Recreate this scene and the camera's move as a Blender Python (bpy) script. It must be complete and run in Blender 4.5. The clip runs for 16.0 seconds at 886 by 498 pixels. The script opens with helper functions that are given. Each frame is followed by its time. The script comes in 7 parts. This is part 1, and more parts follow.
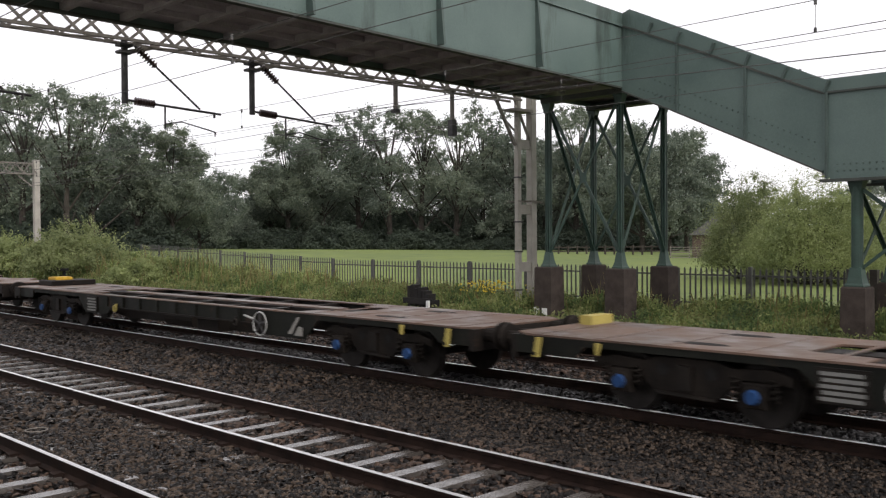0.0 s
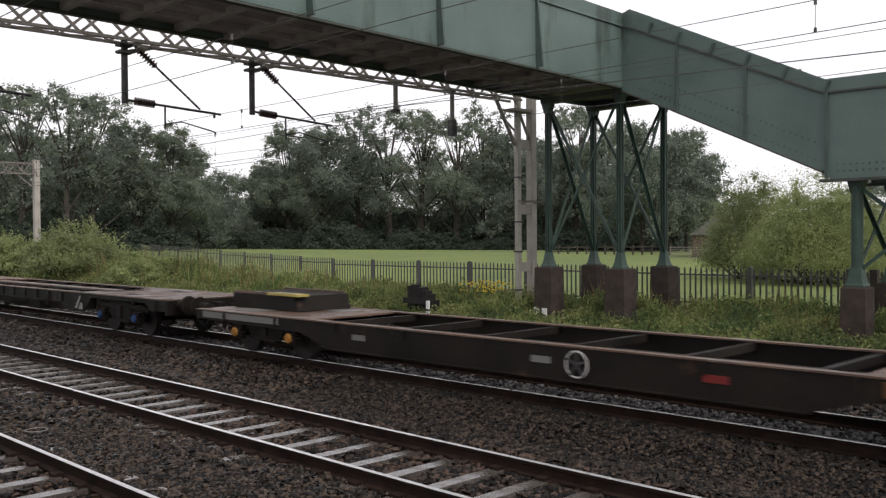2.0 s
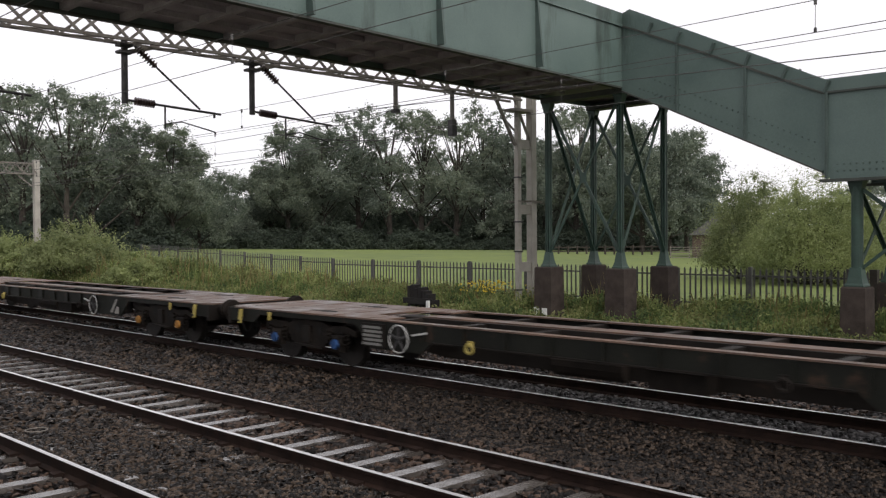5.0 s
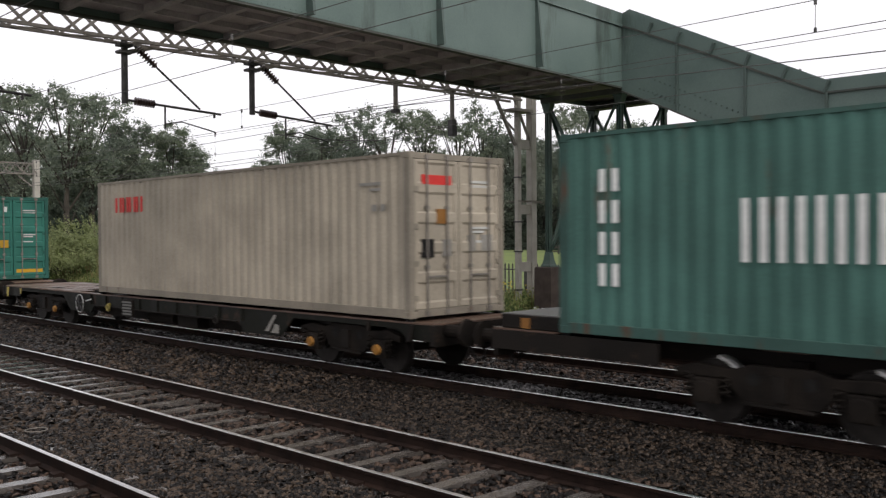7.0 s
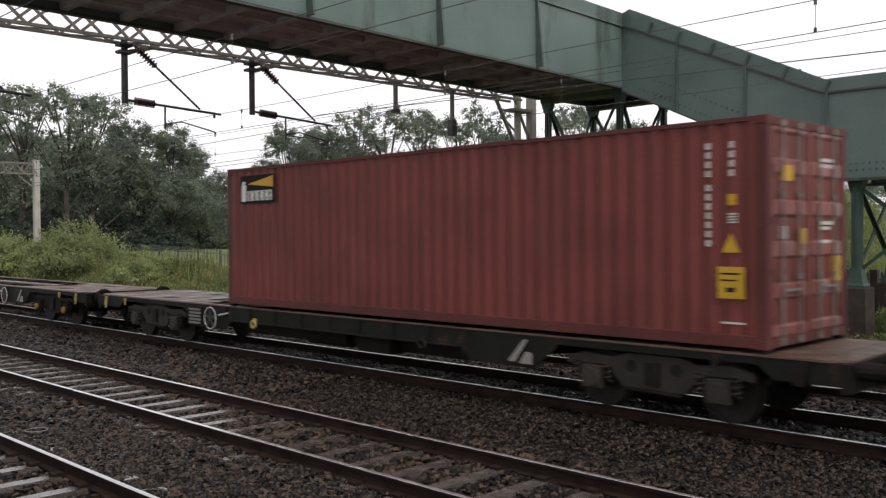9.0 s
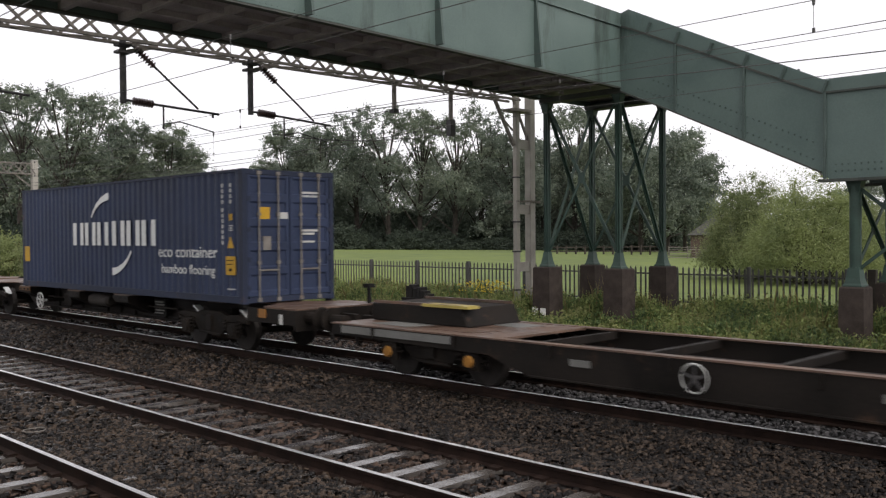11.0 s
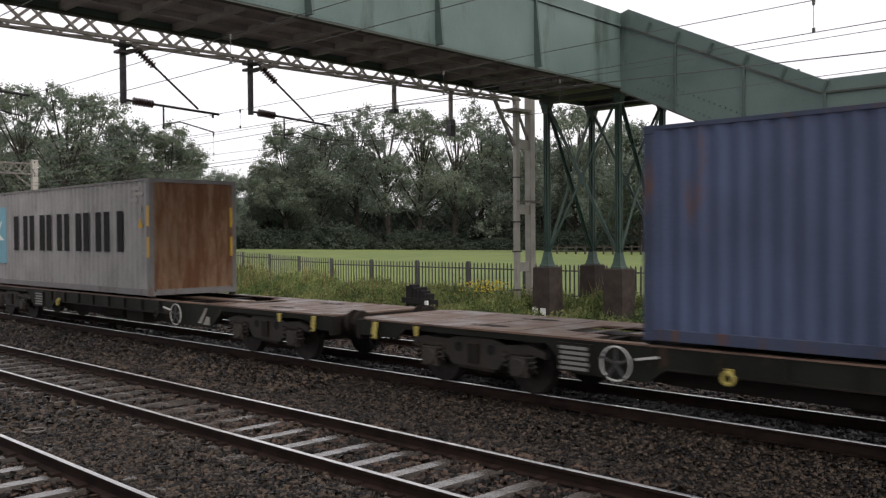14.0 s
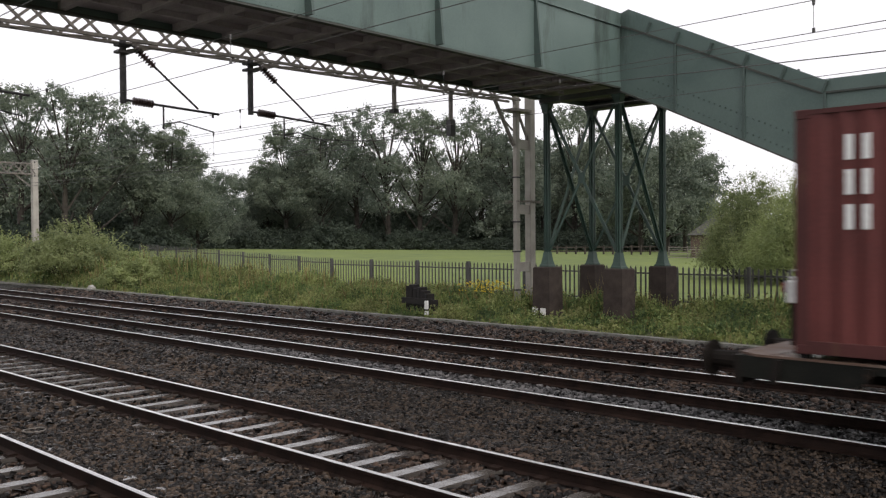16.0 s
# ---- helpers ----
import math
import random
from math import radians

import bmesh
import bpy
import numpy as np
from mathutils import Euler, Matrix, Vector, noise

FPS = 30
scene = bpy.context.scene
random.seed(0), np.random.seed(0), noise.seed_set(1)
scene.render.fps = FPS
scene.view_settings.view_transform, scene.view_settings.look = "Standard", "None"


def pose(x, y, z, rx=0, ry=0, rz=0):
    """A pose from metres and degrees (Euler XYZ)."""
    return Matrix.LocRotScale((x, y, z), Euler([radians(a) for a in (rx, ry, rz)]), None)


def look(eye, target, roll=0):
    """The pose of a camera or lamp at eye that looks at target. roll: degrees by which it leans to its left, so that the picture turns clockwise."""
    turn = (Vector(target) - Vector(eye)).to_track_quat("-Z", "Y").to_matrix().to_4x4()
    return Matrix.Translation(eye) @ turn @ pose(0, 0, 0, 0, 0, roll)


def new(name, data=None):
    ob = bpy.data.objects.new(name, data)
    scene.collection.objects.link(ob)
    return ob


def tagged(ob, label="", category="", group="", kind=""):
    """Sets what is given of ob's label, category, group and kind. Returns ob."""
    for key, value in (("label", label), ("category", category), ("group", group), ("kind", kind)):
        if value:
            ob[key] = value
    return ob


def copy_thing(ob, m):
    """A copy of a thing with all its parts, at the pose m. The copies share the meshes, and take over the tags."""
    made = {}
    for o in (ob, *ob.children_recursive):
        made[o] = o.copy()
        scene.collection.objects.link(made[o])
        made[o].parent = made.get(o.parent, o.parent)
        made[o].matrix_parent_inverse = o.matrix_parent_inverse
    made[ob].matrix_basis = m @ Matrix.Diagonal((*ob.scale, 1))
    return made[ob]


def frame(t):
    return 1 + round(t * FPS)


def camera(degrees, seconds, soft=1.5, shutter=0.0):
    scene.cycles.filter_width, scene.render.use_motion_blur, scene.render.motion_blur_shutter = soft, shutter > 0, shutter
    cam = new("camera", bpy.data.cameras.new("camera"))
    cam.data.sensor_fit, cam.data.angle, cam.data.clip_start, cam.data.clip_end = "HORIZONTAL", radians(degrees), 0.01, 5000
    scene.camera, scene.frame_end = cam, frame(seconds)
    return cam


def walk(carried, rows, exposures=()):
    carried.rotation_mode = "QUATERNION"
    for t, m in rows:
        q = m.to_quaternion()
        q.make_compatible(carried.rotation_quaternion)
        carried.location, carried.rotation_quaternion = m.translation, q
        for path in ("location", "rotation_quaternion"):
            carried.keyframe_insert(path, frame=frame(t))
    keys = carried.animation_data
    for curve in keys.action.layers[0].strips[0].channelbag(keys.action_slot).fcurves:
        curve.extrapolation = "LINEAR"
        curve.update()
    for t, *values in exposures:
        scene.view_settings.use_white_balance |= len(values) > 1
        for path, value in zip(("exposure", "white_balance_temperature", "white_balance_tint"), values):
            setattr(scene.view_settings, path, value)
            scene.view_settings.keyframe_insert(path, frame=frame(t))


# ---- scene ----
SECONDS = 16.0
cam = camera(51.87, SECONDS, soft=1.25, shutter=0.08)
EYE = (0.0, 0.0, 2.496)
view = pose(*EYE, 90 - 0.874, 0, 45.03) @ pose(0, 0, 0, 0, 0, -0.42)
nudged = pose(*EYE, 90 - 0.874, 0, 44.94) @ pose(0, 0, 0, 0, 0, -0.42)
walk(cam, [(0.0, view), (9.6, view), (10.8, nudged), (SECONDS, nudged)], [(0.0, 0.22, 6500, 14), (1.0, 0.11, 6500, 14), (2.5, 0.09, 6500, 14), (4.0, 0.05, 6500, 14), (7.0, 0.08, 6500, 14), (9.0, 0.09, 6500, 14), (12.0, 0.12, 6500, 14), (SECONDS, 0.11, 6500, 14)])

# plan: x along the tracks, y across them, z = 0 on top of the rails
RAILS = (2.68, 4.18, 6.25, 7.755, 11.114, 12.619, 14.74, 16.245)
TRACKS = (3.43, 7.0025, 11.8665, 15.4925)
SPEED = 34.8
TRAIN_Y = TRACKS[2]

# ---- sky and light: thin bright overcast ----
world = bpy.data.worlds.new("overcast_sky")
scene.world = world
world.use_nodes = True
wn, wl = world.node_tree.nodes, world.node_tree.links
sky = wn.new("ShaderNodeTexSky")
sky.sky_type, sky.sun_disc = "NISHITA", False
sky.sun_elevation, sky.sun_rotation = radians(41), radians(101)
sky.air_density, sky.dust_density, sky.ozone_density = 1.0, 4.0, 1.0
soft_sky = wn.new("ShaderNodeHueSaturation")
soft_sky.inputs["Saturation"].default_value = 0.18
wl.new(sky.outputs[0], soft_sky.inputs["Color"])
cloud = wn.new("ShaderNodeMix")
cloud.data_type = "RGBA"
cloud.inputs["Factor"].default_value = 0.8
cloud.inputs["B"].default_value = (11.0, 11.0, 11.2, 1)
wl.new(soft_sky.outputs[0], cloud.inputs["A"])
wl.new(cloud.outputs["Result"], wn["Background"].inputs["Color"])
wn["Background"].inputs["Strength"].default_value = 0.105

sun_data = bpy.data.lights.new("sun", "SUN")
sun_data.energy, sun_data.angle, sun_data.color = 1.5, radians(28), (1.0, 0.96, 0.9)
sun = new("sun", sun_data)
sun.matrix_world = look((52, -10, 46), (0, 0, 0))


# ---- materials ----
def material(name, dark, light, rough=0.7, metal=0.0, scale=6.0, fine=60.0, bump=0.2, streak=0.0, island=0.0, each=0.0,
             spots=None, spot_scale=2.0, spot_at=0.6, rough_low=None, stretch=(1, 1, 1), bump_dist=0.01, ends=(0.28, 0.72)):
    """Two scales of noise between a darker and a lighter tone, with wear spots, relief and uneven gloss."""
    m = bpy.data.materials.new(name)
    m.use_nodes = True
    n, l = m.node_tree.nodes, m.node_tree.links
    b = n["Principled BSDF"]
    co = n.new("ShaderNodeTexCoord")
    mp = n.new("ShaderNodeMapping")
    mp.inputs["Scale"].default_value = stretch
    l.new(co.outputs["Object"], mp.inputs["Vector"])
    big, small = n.new("ShaderNodeTexNoise"), n.new("ShaderNodeTexNoise")
    for t, s, d in ((big, scale, 5), (small, fine, 3)):
        t.inputs["Scale"].default_value, t.inputs["Detail"].default_value = s, d
        l.new(mp.outputs[0], t.inputs["Vector"])
    add = n.new("ShaderNodeMath")
    add.operation = "MULTIPLY_ADD"
    add.inputs[1].default_value, add.inputs[2].default_value = 0.45, -0.22
    l.new(small.outputs["Fac"], add.inputs[0])
    tot = n.new("ShaderNodeMath")
    l.new(big.outputs["Fac"], tot.inputs[0])
    l.new(add.outputs[0], tot.inputs[1])
    val = tot.outputs[0]
    if island or each:
        src = n.new("ShaderNodeNewGeometry").outputs["Random Per Island"] if island else n.new("ShaderNodeObjectInfo").outputs["Random"]
        ma = n.new("ShaderNodeMath")
        ma.operation = "MULTIPLY_ADD"
        ma.inputs[1].default_value, ma.inputs[2].default_value = (island or each), -(island or each) / 2
        l.new(src, ma.inputs[0])
        t2 = n.new("ShaderNodeMath")
        l.new(val, t2.inputs[0])
        l.new(ma.outputs[0], t2.inputs[1])
        val = t2.outputs[0]
    ramp = n.new("ShaderNodeValToRGB")
    ramp.color_ramp.elements[0].position, ramp.color_ramp.elements[1].position = ends
    ramp.color_ramp.elements[0].color, ramp.color_ramp.elements[1].color = (*dark, 1), (*light, 1)
    l.new(val, ramp.inputs[0])
    col = ramp.outputs[0]
    if spots:
        sp = n.new("ShaderNodeTexNoise")
        sp.inputs["Scale"].default_value, sp.inputs["Detail"].default_value = spot_scale, 8
        sp.inputs["Roughness"].default_value = 0.7
        mp2 = n.new("ShaderNodeMapping")
        mp2.inputs["Scale"].default_value = (1, 1, 1 - streak)
        l.new(co.outputs["Object"], mp2.inputs["Vector"])
        l.new(mp2.outputs[0], sp.inputs["Vector"])
        r2 = n.new("ShaderNodeMapRange")
        r2.inputs["From Min"].default_value, r2.inputs["From Max"].default_value = spot_at, spot_at + 0.12
        l.new(sp.outputs["Fac"], r2.inputs["Value"])
        mx = n.new("ShaderNodeMix")
        mx.data_type = "RGBA"
        mx.inputs["B"].default_value = (*spots, 1)
        l.new(r2.outputs[0], mx.inputs["Factor"])
        l.new(col, mx.inputs["A"])
        col = mx.outputs["Result"]
    l.new(col, b.inputs["Base Color"])
    rr = n.new("ShaderNodeMapRange")
    rr.inputs["To Min"].default_value = rough if rough_low is None else rough_low
    rr.inputs["To Max"].default_value = min(1.0, rough + 0.1)
    rr.inputs["From Min"].default_value, rr.inputs["From Max"].default_value = 0.3, 0.7
    l.new(big.outputs["Fac"], rr.inputs["Value"])
    l.new(rr.outputs[0], b.inputs["Roughness"])
    b.inputs["Metallic"].default_value = metal
    if bump:
        bp = n.new("ShaderNodeBump")
        bp.inputs["Strength"].default_value, bp.inputs["Distance"].default_value = bump, bump_dist
        l.new(small.outputs["Fac"], bp.inputs["Height"])
        l.new(bp.outputs[0], b.inputs["Normal"])
    return m


def paint(name, rgb, wear=(0.10, 0.045, 0.025), at=0.66, rough=0.5, lift=1.25, spot_scale=1.6, bump=0.08):
    dark = tuple(c * 0.78 for c in rgb)
    light = tuple(min(0.9, c * lift) for c in rgb)
    m = material(name, dark, light, rough, 0.0, 0.9, 25.0, bump, 0.75, 0, 0, wear, spot_scale, at)
    m.node_tree.nodes["Principled BSDF"].inputs["Specular IOR Level"].default_value = 0.25
    return m


def foliage(name, dark, light, scale, vary=0.4):
    """Leaves that let part of the light through."""
    m = material(name, dark, light, 0.75, 0, scale, 2.5, 0, island=vary)
    n, l = m.node_tree.nodes, m.node_tree.links
    b, out = n["Principled BSDF"], n["Material Output"]
    tr, mix = n.new("ShaderNodeBsdfTranslucent"), n.new("ShaderNodeMixShader")
    l.new(b.inputs["Base Color"].links[0].from_socket, tr.inputs["Color"])
    mix.inputs[0].default_value = 0.55
    l.new(b.outputs[0], mix.inputs[1])
    l.new(tr.outputs[0], mix.inputs[2])
    l.new(mix.outputs[0], out.inputs["Surface"])
    return m


M = {}
# bed colour near black: the shade in the gaps between stones is painted in
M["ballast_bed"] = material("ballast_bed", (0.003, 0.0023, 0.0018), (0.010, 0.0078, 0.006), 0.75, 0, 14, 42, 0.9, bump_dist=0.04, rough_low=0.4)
M["stone"] = material("granite_ballast", (0.0040, 0.0027, 0.0019), (0.062, 0.0435, 0.030), 0.5, 0, 1.2, 40, 0.5, island=1.35, rough_low=0.34, ends=(0.42, 1.25))
M["stone_darker"] = material("dirty_ballast", (0.0032, 0.0022, 0.0016), (0.047, 0.0335, 0.0235), 0.5, 0, 1.2, 40, 0.5, island=1.45, rough_low=0.34, ends=(0.42, 1.25))
M["stone_grey"] = material("cess_ballast", (0.005, 0.0046, 0.0046), (0.115, 0.107, 0.105), 0.42, 0, 1.2, 40, 0.4, island=1.3, rough_low=0.25, ends=(0.22, 1.1))
M["stone_rust"] = material("track_ballast", (0.0040, 0.0025, 0.0018), (0.070, 0.0455, 0.0325), 0.5, 0, 1.2, 40, 0.5, island=1.35, rough_low=0.34, ends=(0.42, 1.25))
M["rail_side"] = material("rail_rust", (0.0095, 0.006, 0.005), (0.028, 0.0165, 0.0125), 0.7, 0.1, 4, 60, 0.3)
M["rail_top"] = material("rail_polished", (0.7, 0.7, 0.7), (0.85, 0.84, 0.83), 0.3, 1.0, 3, 60, 0.03)
M["concrete_sleeper"] = material("sleeper_concrete", (0.048, 0.042, 0.037), (0.100, 0.090, 0.081), 0.24, 0, 5, 70, 0.08, each=0.25, spots=(0.022, 0.018, 0.015), spot_scale=3.5, spot_at=0.6, rough_low=0.1)
M["concrete"] = material("weathered_concrete", (0.22, 0.21, 0.19), (0.40, 0.385, 0.35), 0.8, 0, 3, 60, 0.3, spots=(0.13, 0.12, 0.10), spot_scale=2.5, spot_at=0.6)
M["trough"] = material("trough_concrete", (0.10, 0.098, 0.088), (0.21, 0.205, 0.185), 0.8, 0, 3, 60, 0.3, spots=(0.05, 0.055, 0.035), spot_scale=1.5, spot_at=0.52)
M["mast"] = material("concrete_mast", (0.25, 0.235, 0.205), (0.36, 0.34, 0.30), 0.8, 0, 2, 40, 0.2)
M["brick_pier"] = material("dark_pier", (0.026, 0.020, 0.017), (0.066, 0.052, 0.044), 0.85, 0, 3, 40, 0.4, spots=(0.16, 0.13, 0.115), spot_scale=2.2, spot_at=0.67)
M["bridge_green"] = material("bridge_green", (0.070, 0.108, 0.097), (0.108, 0.153, 0.136), 0.5, 0, 0.7, 30, 0.06, streak=0.8, spots=(0.040, 0.060, 0.050), spot_scale=0.7, spot_at=0.55)
M["rivet_green"] = material("rivet_green", (0.045, 0.070, 0.062), (0.075, 0.108, 0.095), 0.6, 0, 3, 30, 0)
# bridge green made darker: shading of stiffeners and cap ribs is in the colour
M["stiffener_green"] = material("stiffener_green", (0.042, 0.064, 0.057), (0.072, 0.104, 0.092), 0.55, 0, 2, 30, 0.06)
M["bridge_edge"] = material("bridge_dark", (0.03, 0.035, 0.03), (0.07, 0.075, 0.065), 0.7, 0, 2, 30, 0.1)
M["leg_green"] = material("leg_green", (0.014, 0.034, 0.025), (0.032, 0.068, 0.050), 0.5, 0, 2, 30, 0.1, spots=(0.05, 0.03, 0.02), spot_scale=3, spot_at=0.7)
M["bridge_soffit"] = material("bridge_soffit", (0.24, 0.215, 0.22), (0.38, 0.35, 0.35), 0.8, 0, 1.5, 20, 0.2, spots=(0.14, 0.10, 0.085), spot_scale=2, spot_at=0.62)
M["steel"] = material("galvanised_steel", (0.12, 0.108, 0.096), (0.21, 0.19, 0.165), 0.6, 0.2, 6, 60, 0.1, spots=(0.14, 0.09, 0.055), spot_scale=5, spot_at=0.6)
M["dark_steel"] = material("dark_steel", (0.03, 0.03, 0.032), (0.075, 0.07, 0.068), 0.6, 0.3, 6, 60, 0.1)
M["insulator"] = material("insulator", (0.035, 0.022, 0.02), (0.075, 0.045, 0.04), 0.25, 0, 6, 60, 0)
M["wire"] = material("wire", (0.06, 0.06, 0.058), (0.12, 0.115, 0.11), 0.5, 0.5, 6, 60, 0)
M["fence"] = material("palisade", (0.05, 0.05, 0.047), (0.10, 0.098, 0.092), 0.6, 0.3, 3, 40, 0.1, each=0.2)
M["field"] = material("field_grass", (0.064, 0.094, 0.017), (0.128, 0.166, 0.027), 0.9, 0, 0.05, 0.8, 0.3, bump_dist=0.05)
M["verge"] = material("verge_soil", (0.04, 0.045, 0.018), (0.085, 0.095, 0.035), 0.95, 0, 0.8, 18, 0.6)
M["weed"] = foliage("weed_leaf", (0.082, 0.106, 0.035), (0.27, 0.32, 0.11), 0.5)
M["weed_pale"] = foliage("pale_grass_leaf", (0.13, 0.14, 0.05), (0.34, 0.36, 0.15), 0.5)
M["weed_deep"] = foliage("nettle_leaf", (0.045, 0.075, 0.028), (0.14, 0.20, 0.07), 0.5)
M["weed_dry"] = foliage("dry_stem", (0.13, 0.11, 0.045), (0.28, 0.23, 0.10), 0.5)
# far tree leaves, paler and bluer: distance haze is mixed into both colours
M["leaf_dark"] = foliage("leaf_dark", (0.115, 0.145, 0.118), (0.245, 0.285, 0.215), 0.15)
M["leaf_mid"] = foliage("leaf_mid", (0.125, 0.155, 0.118), (0.26, 0.30, 0.215), 0.2)
# undergrowth leaves, darkened to carry the shade under the crowns
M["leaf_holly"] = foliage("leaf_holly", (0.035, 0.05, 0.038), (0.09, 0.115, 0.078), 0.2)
M["leaf_bush"] = foliage("leaf_bush", (0.13, 0.16, 0.072), (0.31, 0.35, 0.16), 0.3, 0.22)
M["leaf_light"] = foliage("leaf_light", (0.15, 0.19, 0.078), (0.34, 0.385, 0.165), 0.4, 0.22)
M["bark"] = material("bark", (0.02, 0.017, 0.013), (0.06, 0.05, 0.04), 0.95, 0, 2, 20, 0.5)
M["flower"] = material("yellow_flower", (0.45, 0.33, 0.02), (0.65, 0.5, 0.05), 0.8, 0, 3, 20, 0)
M["white_sign"] = paint("white_sign", (0.7, 0.7, 0.68), at=0.75)
M["black"] = material("black", (0.008, 0.008, 0.008), (0.022, 0.021, 0.02), 0.6, 0, 5, 50, 0.1)
M["tarred_wood"] = material("charred_timber", (0.006, 0.005, 0.005), (0.02, 0.017, 0.015), 0.9, 0, 4, 40, 0.5)
M["deck_rust"] = material("rusty_deck", (0.052, 0.031, 0.021), (0.135, 0.080, 0.053), 0.65, 0.0, 1.6, 30, 0.3, spots=(0.16, 0.13, 0.105), spot_scale=2.0, spot_at=0.6, rough_low=0.28)
M["frame_grime"] = material("wagon_grime", (0.0065, 0.0056, 0.0048), (0.019, 0.0155, 0.013), 0.75, 0.0, 1.2, 30, 0.2, spots=(0.05, 0.03, 0.02), spot_scale=2.2, spot_at=0.6, rough_low=0.45)
M["frame_green"] = material("wagon_green", (0.005, 0.0054, 0.0042), (0.0145, 0.0152, 0.0118), 0.75, 0.0, 1.2, 30, 0.2, spots=(0.05, 0.03, 0.02), spot_scale=2.2, spot_at=0.58, rough_low=0.45)
M["bogie_brown"] = material("bogie_dust", (0.008, 0.0065, 0.005), (0.030, 0.0225, 0.0165), 0.75, 0.0, 3, 40, 0.3)
M["bogie_black"] = material("bogie_grime", (0.006, 0.005, 0.0043), (0.022, 0.0175, 0.014), 0.7, 0.1, 3, 40, 0.3)
M["wheel_steel"] = material("wheel_steel", (0.014, 0.012, 0.011), (0.036, 0.032, 0.029), 0.55, 0.4, 5, 40, 0.1)
# pale metal for the arcs that imitate sky reflected on wheel rims
M["glint_steel"] = material("bright_guard", (0.42, 0.42, 0.41), (0.6, 0.6, 0.58), 0.4, 0.5, 5, 40, 0.1)
M["yellow"] = paint("yellow_paint", (0.44, 0.26, 0.022), at=0.62)
M["orange"] = paint("orange_paint", (0.22, 0.10, 0.024), at=0.54)
M["dirty_orange"] = paint("dirty_orange", (0.10, 0.046, 0.014), (0.03, 0.02, 0.014), at=0.50)
M["blue_cap"] = paint("blue_cap", (0.010, 0.040, 0.12), at=0.58)
M["orange_cap"] = paint("orange_cap", (0.23, 0.105, 0.018), (0.04, 0.025, 0.015), at=0.57)
M["white_paint"] = paint("white_paint", (0.42, 0.42, 0.40), at=0.62)
M["red_light"] = paint("red_paint", (0.13, 0.016, 0.014), at=0.56)
M["roof_tile"] = material("slate", (0.06, 0.058, 0.056), (0.11, 0.105, 0.10), 0.7, 0, 3, 30, 0.2)
M["house_brick"] = material("house_brick", (0.05, 0.034, 0.026), (0.09, 0.06, 0.046), 0.85, 0, 3, 30, 0.2)
M["car_dark"] = paint("car_paint", (0.03, 0.03, 0.035), at=0.9, rough=0.25)
M["car_pale"] = paint("car_silver", (0.16, 0.165, 0.17), at=0.9, rough=0.25)
M["glass"] = material("car_glass", (0.02, 0.025, 0.03), (0.03, 0.035, 0.04), 0.08, 0, 3, 10, 0)

for key, level in (("stone", 0.24), ("stone_darker", 0.2), ("stone_grey", 0.45), ("stone_rust", 0.2), ("ballast_bed", 0.2), ("frame_grime", 0.12), ("frame_green", 0.15), ("bogie_black", 0.12), ("wheel_steel", 0.2), ("black", 0.05), ("brick_pier", 0.2), ("rail_side", 0.1)):
    M[key].node_tree.nodes["Principled BSDF"].inputs["Specular IOR Level"].default_value = level
M["concrete_sleeper"].node_tree.nodes["Principled BSDF"].inputs["Specular IOR Level"].default_value = 0.8


